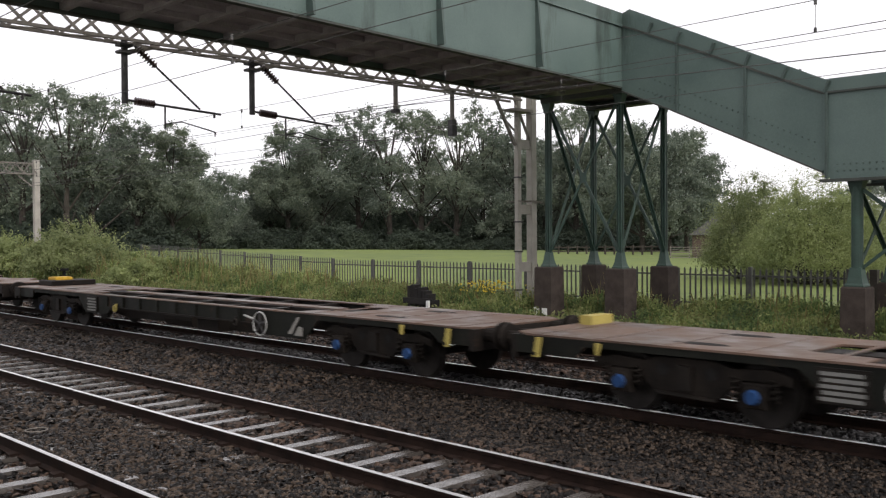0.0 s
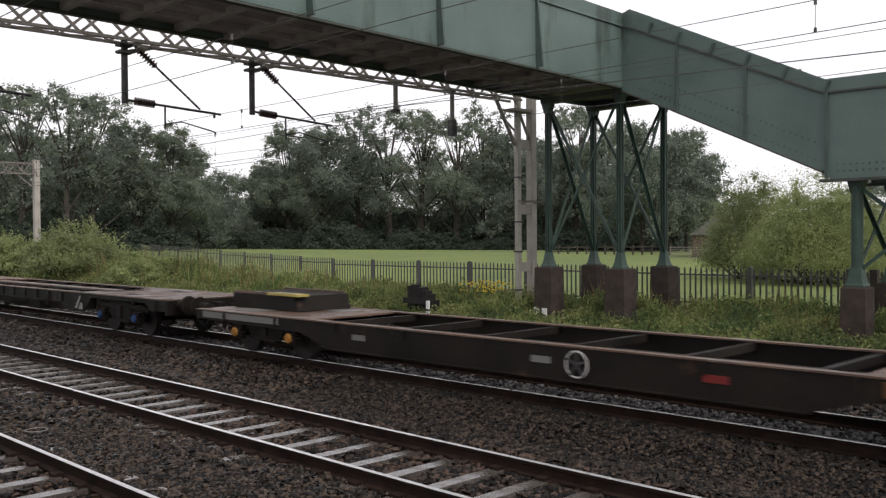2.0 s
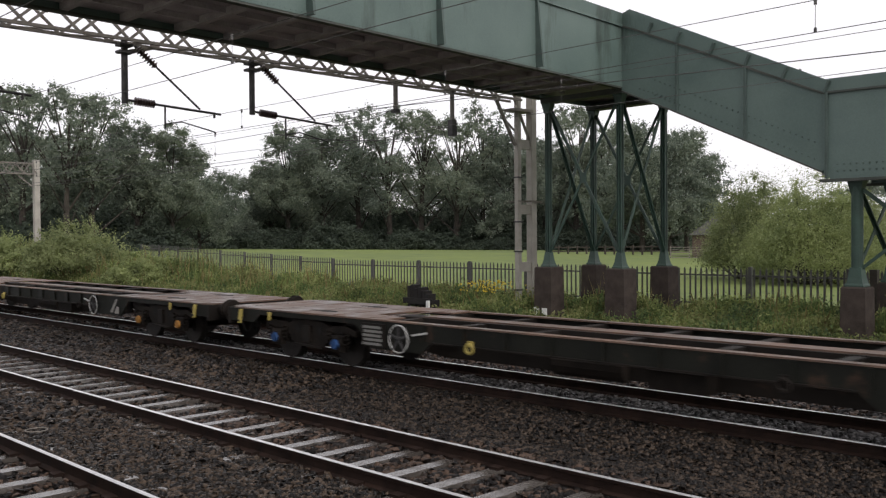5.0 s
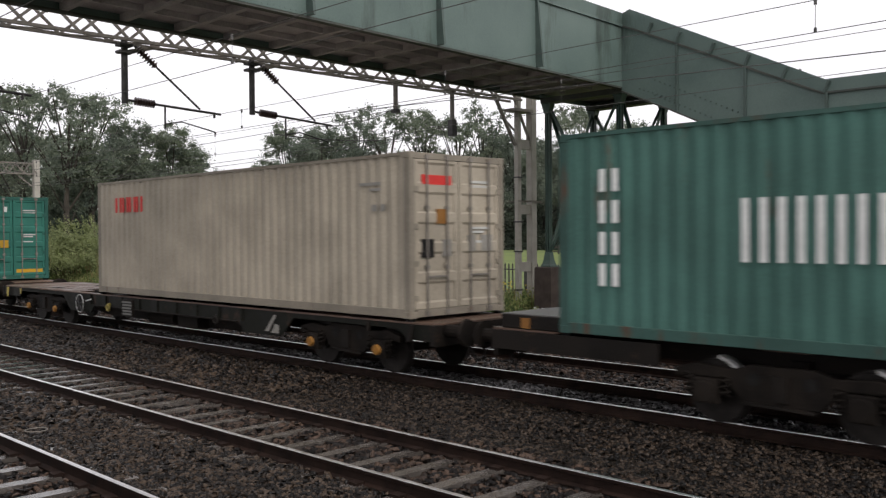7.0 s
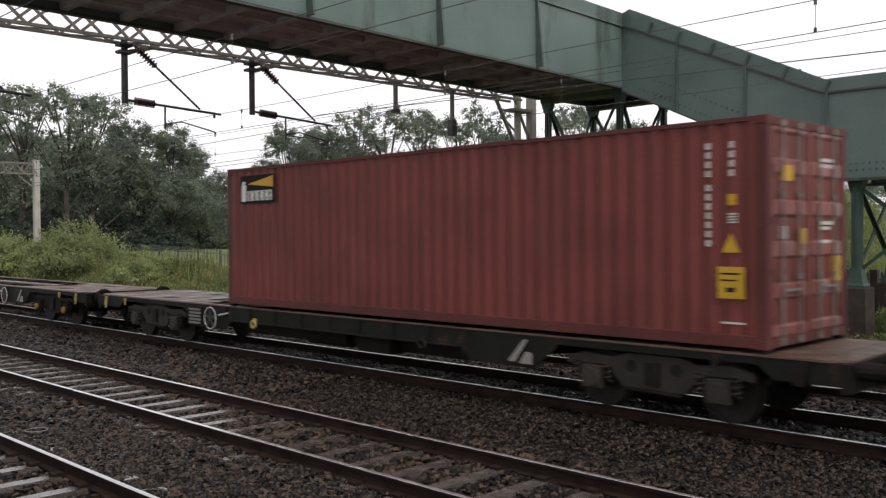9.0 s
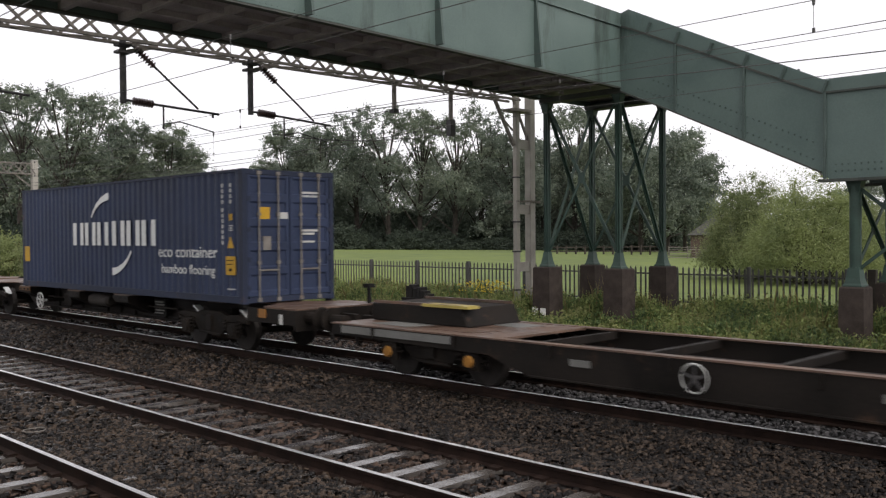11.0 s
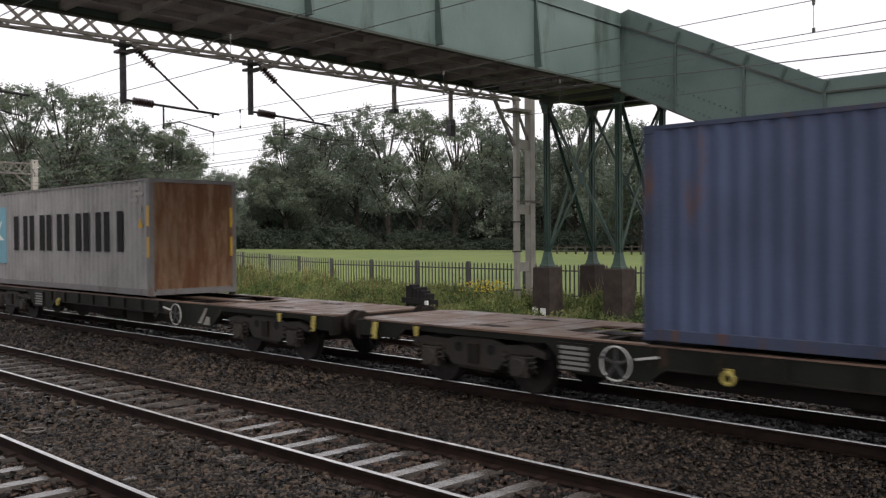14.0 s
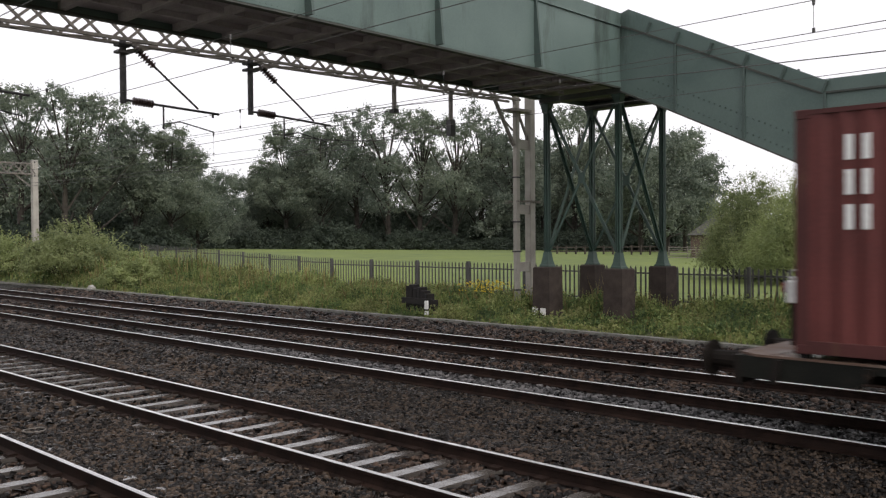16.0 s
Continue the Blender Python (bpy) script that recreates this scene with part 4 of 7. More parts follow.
            w.tube((sx * 0.98, s * 0.715, 0.42), (sx * 0.98, s * 0.82, 0.42), 0.425, 0.418, n=24).tube((sx * 0.98, s * 0.82, 0.42), (sx * 0.98, s * 0.86, 0.42), 0.13, n=12)
            part("wheel", w, "wheel_steel", b, at=None)
    return b


def handwheel(parent, x, y, z, r=0.24, bold=False):
    h = part("handbrake_wheel", Shape().ring((x, y, z), r, 0.018 if bold else 0.012, n=28), "white_paint", parent, "white handbrake wheel")
    sp = Shape().tube((x, y - 0.02, z), (x, y + 0.2, z), 0.035)
    for k in range(5):
        a = 0.3 + k * 2 * math.pi / 5
        sp.bar((x, y, z), (x + r * math.cos(a), y, z + r * math.sin(a)), 0.024, 0.035)
    part("spoke_web", sp, "white_paint" if bold else "dark_steel", h)


def buffers(parent, x, s):
    for y in (-0.87, 0.87):
        bf = part("buffer", Shape().tube((x, y, 0.86), (x + s * 0.44, y, 0.86), 0.12, 0.11, 12), "bogie_black", parent)
        part("buffer_head", Shape().tube((x + s * 0.44, y, 0.86), (x + s * 0.5, y, 0.86), 0.24, 0.22, 14), "bogie_black", bf)
    part("coupling", Shape().box(min(x, x + s * 0.5), max(x, x + s * 0.5), -0.07, 0.07, 0.78, 0.9).bar((x + s * 0.2, 0.05, 0.8), (x + s * 0.45, 0.05, 0.45), 0.06, 0.06), "bogie_black", parent)
    hose = [(x + s * (0.02 + 0.35 * i / 8), -0.42 + 0.1 * i / 8, 0.78 - 0.45 * math.sin(i / 8 * math.pi * 0.8)) for i in range(9)]
    part("brake_hose", Shape().path(hose, 0.022, 6), "black", parent)


def wagon_flat(left, right, b_left, b_right, cap, outer_right, stop=False, panel=2.1):
    """Skeletal container flat with plated ends over the bogies. Local x = 0 is the middle of the bogies."""
    w = thing("container_flat_wagon", "grimy green-brown container flat wagon with rusty plated ends", "wagon", "wagons of the train")
    for s in (-1, 1):
        yo = s * 1.19
        sole = [(left, 0.70), (left, 0.97), (right, 0.97), (right, 0.70), (b_right + 1.75, 0.70), (b_right + 1.55, 0.87), (b_right - 1.55, 0.87), (b_right - 2.0, 0.47), (b_right - 3.3, 0.47), (b_right - 3.6, 0.69), (b_left + 3.6, 0.69), (b_left + 3.3, 0.47), (b_left + 2.0, 0.47), (b_left + 1.55, 0.87), (b_left - 1.55, 0.87), (b_left - 1.75, 0.70)]
        part("solebar", Shape().plate(sole, min(yo, yo - s * 0.03), max(yo, yo - s * 0.03)), "frame_green", w)
        part("top_flange", Shape().box(b_left + 2.3, b_right - 2.3, min(yo + s * 0.02, yo - s * 0.14), max(yo + s * 0.02, yo - s * 0.14), 0.97, 0.995), "deck_rust", w, "rust-brown steel flange")
        part("bottom_flange", Shape().box(b_left + 3.6, b_right - 3.6, min(yo + s * 0.03, yo - s * 0.12), max(yo + s * 0.03, yo - s * 0.12), 0.665, 0.69), "frame_grime", w)
        part("belly_girder", Shape().plate([(b_left + 2.4, 0.5), (b_left + 2.4, 0.9), (b_right - 2.4, 0.9), (b_right - 2.4, 0.5), (b_right - 3.4, 0.38), (b_left + 3.4, 0.38)], min(s * 0.66, s * 0.7), max(s * 0.66, s * 0.7)), "frame_grime", w)
        rib = Shape().box(-0.02, 0.02, min(yo, yo + s * 0.05), max(yo, yo + s * 0.03), 0.70, 0.96).mesh("rib", "frame_green")
        for k in range(9):
            part("rib", rib, "frame_green", w, at=pose(b_left + 3.4 + k * (b_right - b_left - 6.8) / 8, 0, 0))
    for x0, x1, mid in ((left, b_left + 2.3, b_left), (b_right - 2.3, right, b_right)):
        # plated end: left whole but for two hand slots and cut corners
        d = Shape()
        a, b = x0, x1
        d.slab([(a, -1.0), (a + 0.3, -1.21), (b, -1.21), (b, -0.62), (b - 0.9, -0.5), (b - 0.9, 0.5), (b, 0.62), (b, 1.21), (a + 0.3, 1.21), (a, 1.0)] if x0 == left else
               [(b, -1.0), (b - 0.3, -1.21), (a, -1.21), (a, -0.62), (a + 0.9, -0.5), (a + 0.9, 0.5), (a, 0.62), (a, 1.21), (b - 0.3, 1.21), (b, 1.0)], 0.97, 1.0)
        dk = part("end_deck", d, "deck_rust", w, "rust-brown steel deck plate")
        for yy in (-0.7, 0.62):
            part("slot", Shape().slab([(mid + 0.42 * math.cos(t * math.pi / 5), yy + 0.13 * math.sin(t * math.pi / 5)) for t in range(10)], 0.998, 1.004), "black", dk)
        pads = Shape()
        for k in range(5):
            x = x0 + 0.5 + k * (x1 - x0 - 0.9) / 4
            pads.box(x - 0.04, x + 0.04, -1.15, 1.15, 1.0, 1.006)
        part("weld_strip", pads, "deck_rust", dk)
    part("centre_sill", Shape().box(left + 0.3, right - 0.3, -0.24, 0.24, 0.62, 0.965), "frame_grime", w)
    part("sill_flange", Shape().box(b_left + 2.3, b_right - 2.3, -0.17, 0.17, 0.965, 0.99), "deck_rust", w)
    for k in range(7):
        x = b_left + 2.3 + k * (b_right - b_left - 4.6) / 6
        part("cross_member", Shape().box(x - 0.09, x + 0.09, -1.16, 1.16, 0.80, 0.955), "frame_grime", w)
    for s in (-1, 1):
        x = left if s < 0 else right
        part("headstock", Shape().box(min(x, x - s * 0.1), max(x, x - s * 0.1), -1.2, 1.2, 0.62, 0.97), "frame_grime", w)
        buffers(w, x, s)
        if s < 0 and stop == "low":
            bx = part("end_box", Shape().box(x + 0.1, x + 1.15, -0.5, 0.9, 1.0, 1.16), "frame_grime", w, bevel=0.02)
            part("end_stop", Shape().plate([(x + 0.2, 1.162), (x + 0.24, 1.26), (x + 0.78, 1.26), (x + 0.82, 1.162)], -0.25, 0.3), "yellow", bx, "yellow folding stop", bevel=0.02)
        elif s < 0 and stop == "tall":
            part("end_stop", Shape().plate([(x + 0.72, 1.0), (x + 0.7, 1.36), (x + 1.0, 1.36), (x + 1.12, 1.0)], -0.2, 0.2), "worn_yellow", w, "worn yellow raised stop", bevel=0.03)
        elif s < 0 and stop:
            part("end_stop", Shape().box(min(x - s * 0.12, x - s * 0.42), max(x - s * 0.12, x - s * 0.36), 0.4, 1.0, 1.0, 1.15), "worn_yellow", w, "worn yellow folding stop")
        mat = "worn_yellow" if (s > 0) == outer_right else "frame_grime"
        for xx in (x - s * 0.55, x - s * 1.65):
            lv = part("release_lever", Shape().plate([(xx - 0.01, 0.96), (xx + 0.09, 0.96), (xx + 0.04, 0.66), (xx - 0.08, 0.66)] if abs(xx - x) < 1 else [(xx - 0.05, 0.95), (xx + 0.05, 0.95), (xx + 0.02, 0.78), (xx - 0.04, 0.78)], -1.27, -1.235), mat, w, bevel=0.008)
            if abs(xx - x) < 1:
                part("eye", Shape().tube((xx - 0.035, -1.275, 0.71), (xx - 0.035, -1.268, 0.71), 0.03, n=10), "black", lv)
    for bx in (b_left, b_right):
        bogie(w, bx, cap, False, "bogie_black" if cap else "bogie_brown")
    # the inner end carries the brake wheel, the data panel or the triangle
    x = b_left + 2.75 if not outer_right else b_right - 3.3
    s = 1 if not outer_right else -1
    handwheel(w, x + s * 0.1, -1.29, 0.70)
    part("rod", Shape().bar((x + s * 0.4, -1.25, 0.78), (x + s * 0.75, -1.25, 0.84), 0.03, 0.03), "white_paint", w)
    px = b_left + (2.5 if outer_right else panel)
    part("data_panel", Shape().box(px - 0.3, px + 0.3, -1.235, -1.19, 0.50, 0.92), "frame_grime", w)
    line = Shape().box(px - 0.27, px + 0.23, -1.242, -1.236, 0.53, 0.575).mesh("data_line", "grey_mark_dark")
    for k in range(5):
        part("data_line", line, "grey_mark_dark", w, "faded white stencil line", at=pose(0.03 * (k % 2), 0, k * 0.075))
    tx = b_right - 2.3
    part("warning_triangle", Shape().plate([(tx - 0.2, 0.55), (tx - 0.06, 0.55), (tx + 0.2, 0.9), (tx + 0.12, 0.9)], -1.235, -1.222), "grey_pale", w, "faded white painted slash")
    part("painted_corner", Shape().plate([(tx + 0.02, 0.53), (tx + 0.28, 0.53), (tx + 0.28, 0.70), (tx + 0.16, 0.72)], -1.233, -1.222), "grey_pale", w, "faded cream painted corner")
    for xx in (b_left + (3.9 if outer_right else 4.5), b_right - 4.4):
        part("clevis", Shape().ring((xx, -1.25, 0.66), 0.075, 0.028, n=14).box(xx - 0.04, xx + 0.04, -1.24, -1.19, 0.70, 0.78), "worn_yellow" if xx < 0 else "frame_grime", w)
    part("brake_cylinder", Shape().tube((-1.2, -0.7, 0.5), (0.1, -0.7, 0.5), 0.17, n=12).box(0.6, 1.5, -1.0, -0.4, 0.35, 0.62), "bogie_black", w)
    return w


def wagon_spine(left, right, b_left, b_right, box_right, box_left, inner_mat):
    """Low spine wagon: a narrow box girder whose deck swells out over the outriggers and between the wheels."""
    w = thing("spine_container_wagon", "grimy black-brown spine container wagon with orange outrigger pads", "wagon", "wagons of the train")
    pads = (-3.6, -0.1, 2.8)
    spine = [(left, 0.70), (left, 1.015), (right, 1.015), (right, 0.70), (b_right - 1.6, 0.74), (b_right - 2.2, 0.40), (b_left + 2.2, 0.40), (b_left + 1.6, 0.74)]
    part("spine", Shape().plate(spine, -0.44, 0.44), "frame_grime", w)

    def swell(x, c, flat, flank, out):
        k = max(0.0, min(1.0, (flank + flat - abs(x - c)) / flank))
        return out * k * k * (3 - 2 * k)

    def half_width(x):
        b = 0.47
        for c in pads:
            b += swell(x, c, 0.42, 0.4, 0.73)
        for c in (b_left, b_right):
            b += swell(x, c, 0.28, 0.45, 0.5)
        for c in (left, right):
            b += swell(x, c, 1.15, 0.5, 0.7)
        return min(1.2, b)

    xs = np.linspace(left, right, 121)
    part("deck", Shape().slab([(x, -half_width(x)) for x in xs] + [(x, half_width(x)) for x in xs[::-1]], 1.015, 1.043), "deck_rust", w, "narrow rust-brown deck with wavy edges")
    for s in (-1, 1):
        part("lower_flange", Shape().box(b_left + 2.3, b_right - 2.3, min(s * 0.44, s * 0.58), max(s * 0.44, s * 0.58), 0.40, 0.425), "frame_grime", w)
        for k, c in enumerate(pads):
            arm = part("outrigger", Shape().add([(c + dx, s * yy, zz) for dx in (-0.38, 0.38) for yy, zz in ((0.44, 0.52), (1.17, 0.84), (1.17, 1.013), (0.44, 1.013))],
                                                [(0, 1, 2, 3), (7, 6, 5, 4), (0, 4, 5, 1), (1, 5, 6, 2), (2, 6, 7, 3), (3, 7, 4, 0)]), "frame_grime", w)
            y0, y1 = sorted((s * 1.172, s * 1.2))
            part("pad_face", Shape().box(c - 0.42, c + 0.42, y0, y1, 0.905, 1.013), "dirty_orange" if k == 0 else "frame_grime", arm, "worn orange outrigger face" if k == 0 else "")
            y0, y1 = sorted((s * 1.2, s * 1.204))
            part("pocket", Shape().box(c - 0.34, c - 0.2, y0, y1, 0.925, 0.975).box(c - 0.07, c + 0.07, y0, y1, 0.925, 0.975).box(c + 0.2, c + 0.34, y0, y1, 0.925, 0.975), "black", arm)
            y0, y1 = sorted((s * 0.78, s * 1.12))
            part("pad_recess", Shape().box(c - 0.33, c - 0.05, y0, y1, 1.043, 1.047).box(c + 0.05, c + 0.33, y0, y1, 1.043, 1.047), "grey_mark_dark", arm)
        for x in np.arange(b_left + 2.6, b_right - 2.5, 0.82):
            if min(abs(x - c) for c in pads) > 0.5:
                part("web_rib", Shape().box(x - 0.02, x + 0.02, min(s * 0.44, s * 0.5), max(s * 0.44, s * 0.5), 0.43, 1.01), "frame_grime", w)
        yo = s * 1.2
        for x0, x1 in ((left, b_left - 1.65), (b_right + 1.65, right)):
            part("end_panel", Shape().box(x0, x1, min(yo, yo - s * 0.03), max(yo, yo - s * 0.03), 0.72, 1.01), "frame_grime", w)
    for s in (-1, 1):
        x = left if s < 0 else right
        part("headstock", Shape().box(min(x, x - s * 0.08), max(x, x - s * 0.08), -1.17, 1.17, 0.6, 1.012), "frame_grime", w)
        buffers(w, x, s)
        raised = s < 0 and box_left
        if raised:
            a, b = x - s * 0.15, x - s * 1.95
            box = Shape().plate([(a, 1.043), (a, 1.26), (b + s * 0.15, 1.26), (b, 1.043)], -1.15, 1.15)
            bx = part("end_box", box, "frame_grime", w, bevel=0.02)
            part("box_lid", Shape().slab([(a, -1.12), (a, 1.12), (b + s * 0.2, 1.12), (b + s * 0.2, -1.12)], 1.262, 1.275), "grey_mark_dark", bx, "worn grey steel lid")
            part("hinge_rail", Shape().slab([(x - s * 0.16, 0.45), (x - s * 0.16, 1.05), (x - s * 0.52, 1.05), (x - s * 0.58, 0.45)], 1.276, 1.38), "worn_yellow", bx, "worn yellow folding stop")
            part("reflector", Shape().box(a - s * 0.5 - 0.08, a - s * 0.5 + 0.08, -1.165, -1.152, 1.06, 1.22), "orange", bx)
        elif s > 0 and box_right:
            part("end_plate", Shape().box(x - 1.25, x - 1.0, -1.225, -1.2, 0.82, 1.0), "orange", w, "small worn orange plate")
            part("reflector", Shape().box(x - 0.5, x - 0.42, -1.23, -1.2, 0.72, 0.92), "white_paint", w)
            part("end_post", Shape().tube((x - 0.2, 0.9, 1.04), (x - 0.2, 0.9, 1.42), 0.05, n=8).box(x - 0.3, x - 0.1, 0.8, 1.0, 1.38, 1.46), "black", w)
        else:
            xx = x - s * 0.5
            part("colour_panel", Shape().plate([(xx - s * 0.45, 0.84), (xx - s * 0.45, 1.0), (xx + s * 0.12, 1.0), (xx + s * 0.12, 0.76), (xx - s * 0.1, 0.76)], -1.225, -1.2), inner_mat, w, "orange-yellow end panel")
            part("reflector", Shape().box(xx + s * 0.25 - 0.04, xx + s * 0.25 + 0.04, -1.235, -1.2, 0.72, 0.92), "white_paint", w)
    for bx in (b_left, b_right):
        bogie(w, bx, None, True)
    wx = -2.4 if box_right else 1.65
    handwheel(w, wx, -1.2, 0.65, 0.23, True)
    part("wheel_bracket", Shape().box(wx - 0.04, wx + 0.04, -1.0, -0.44, 0.6, 0.7), "frame_grime", w)
    panel = part("data_panel", Shape().box(3.5, 4.1, -0.62, -0.5, 0.52, 0.92), "black", w)
    line = Shape().box(3.54, 3.96, -0.628, -0.621, 0.0, 0.035).mesh("data_line", "grey_mark_dark")
    for k in range(5):
        part("data_line", line, "grey_mark_dark", panel, at=pose(0.05 * (k % 2), 0, 0.56 + k * 0.07))
    part("air_tank", Shape().tube((0.5, -0.86, 0.80), (1.55, -0.86, 0.80), 0.17, n=18).tube((0.44, -0.86, 0.80), (0.5, -0.86, 0.80), 0.11, 0.17, n=18).tube((1.55, -0.86, 0.80), (1.61, -0.86, 0.80), 0.17, 0.11, n=18), "bogie_brown", w)
    part("tank_strap", Shape().ring((0.72, -0.86, 0.80), 0.172, 0.012, n=18).ring((1.33, -0.86, 0.80), 0.172, 0.012, n=18), "black", w)
    part("tank_bracket", Shape().box(0.68, 0.76, -0.8, -0.44, 0.86, 1.0).box(1.29, 1.37, -0.8, -0.44, 0.86, 1.0), "frame_grime", w)
    part("valve_box", Shape().box(-1.55, -1.05, -0.85, -0.46, 0.55, 0.86), "frame_grime", w, bevel=0.02)
    part("brake_pipe", Shape().tube((b_left + 2.3, -0.62, 0.72), (b_right - 2.3, -0.62, 0.72), 0.022, n=6), "bogie_brown", w)
    return w


def wagon_ladder(left, right, b_left, b_right, wheel_x, end_box):
    """Open ladder-frame wagon with deep side sills and bare cross-members."""
    w = thing("ladder_frame_wagon", "black-brown open ladder-frame container wagon with worn orange patches", "wagon", "wagons of the train")
    for s in (-1, 1):
        yo = s * 1.22
        part("side_sill", Shape().plate([(left, 0.66), (left, 0.85), (right, 0.85), (right, 0.66), (b_right - 1.4, 0.60), (b_right - 2.2, 0.36), (b_left + 2.2, 0.36), (b_left + 1.4, 0.60)], min(yo, yo - s * 0.05), max(yo, yo - s * 0.05)), "frame_grime", w)
        for k in range(9):
            x = left + 1.2 + k * (right - left - 2.4) / 8
            part("rib", Shape().box(x - 0.03, x + 0.03, min(yo, yo + s * 0.04), max(yo, yo + s * 0.04), 0.66, 0.84), "frame_grime", w)
        part("sill_foot", Shape().box(b_left + 2.2, b_right - 2.2, min(yo - s * 0.1, yo + s * 0.05), max(yo - s * 0.1, yo + s * 0.05), 0.345, 0.37), "frame_grime", w)
        part("sill_top", Shape().box(left, right, min(yo + s * 0.02, yo - s * 0.14), max(yo + s * 0.02, yo - s * 0.14), 0.85, 0.875), "deck_rust", w, "worn steel top flange")
    for x in np.linspace(b_left + 2.2, b_right - 2.2, 6):
        part("cross_member", Shape().box(x - 0.05, x + 0.05, -1.17, 1.17, 0.72, 0.84), "frame_grime", w)
    part("centre_sill", Shape().box(left + 0.1, right - 0.1, -0.2, 0.2, 0.4, 0.7), "frame_grime", w)
    for x0, x1 in ((left, b_left + 1.6), (b_right - 1.6, right)):
        dk = part("end_deck", Shape().box(x0, x1, -1.08, 1.08, 0.83, 0.868), "deck_rust", w, "rust-brown deck plate with pale wear")
        m = (x0 + x1) / 2
        for dx, dy in ((-0.8, -0.6), (0.8, -0.6), (-0.8, 0.6), (0.8, 0.6)):
            part("pad", Shape().slab([(m + dx - 0.6, dy - 0.25), (m + dx + 0.45, dy - 0.3), (m + dx + 0.6, dy + 0.25), (m + dx - 0.45, dy + 0.3)], 0.868, 0.875), "grey_mark_dark" if dx * dy > 0 else "deck_rust", dk)
        part("slot", Shape().slab([(m + 0.5 * math.cos(t * math.pi / 6), 0.17 * math.sin(t * math.pi / 6)) for t in range(12)], 0.866, 0.872), "black", dk)
    for s in (-1, 1):
        x = left if s < 0 else right
        part("headstock", Shape().box(min(x, x - s * 0.08), max(x, x - s * 0.08), -1.22, 1.22, 0.6, 0.848), "frame_grime", w)
        buffers(w, x, s)
        if s > 0:
            part("end_patch", Shape().box(x - 2.8, x - 1.9, -1.24, -1.222, 0.64, 0.82), "dirty_orange", w, "faded orange patch")
        else:
            part("end_patch", Shape().box(x + 0.3, x + 3.2, -1.235, -1.222, 0.70, 0.83), "grey_mark_dark", w, "pale grey worn patch")
    for k, x in enumerate((b_left + 3.2, 0.6, b_right - 3.4)):
        part("side_patch", Shape().box(x - 0.18, x + 0.18, -1.235, -1.222, 0.58, 0.68), ("grey_mark_dark", "grey_mark_dark", "red_light")[k], w)
    for bx in (b_left, b_right):
        bogie(w, bx, "orange_cap", False)
    handwheel(w, wheel_x, -1.28, 0.62, 0.19)
    if end_box:
        bx = part("end_box", Shape().plate([(left + 0.15, 0.875), (left + 0.15, 1.2), (left + 2.55, 1.2), (left + 2.7, 0.875)], -0.35, 1.1), "frame_grime", w, bevel=0.02)
        part("box_rail", Shape().bar((left + 0.2, -0.32, 1.23), (left + 2.5, -0.32, 1.23), 0.05, 0.05).bar((left + 0.2, 1.06, 1.23), (left + 2.5, 1.06, 1.23), 0.05, 0.05), "deck_rust", bx)
        part("stop_plank", Shape().box(left + 1.6, left + 2.75, -0.4, -0.1, 1.2, 1.25), "worn_yellow", bx, "worn yellow plank")
    return w


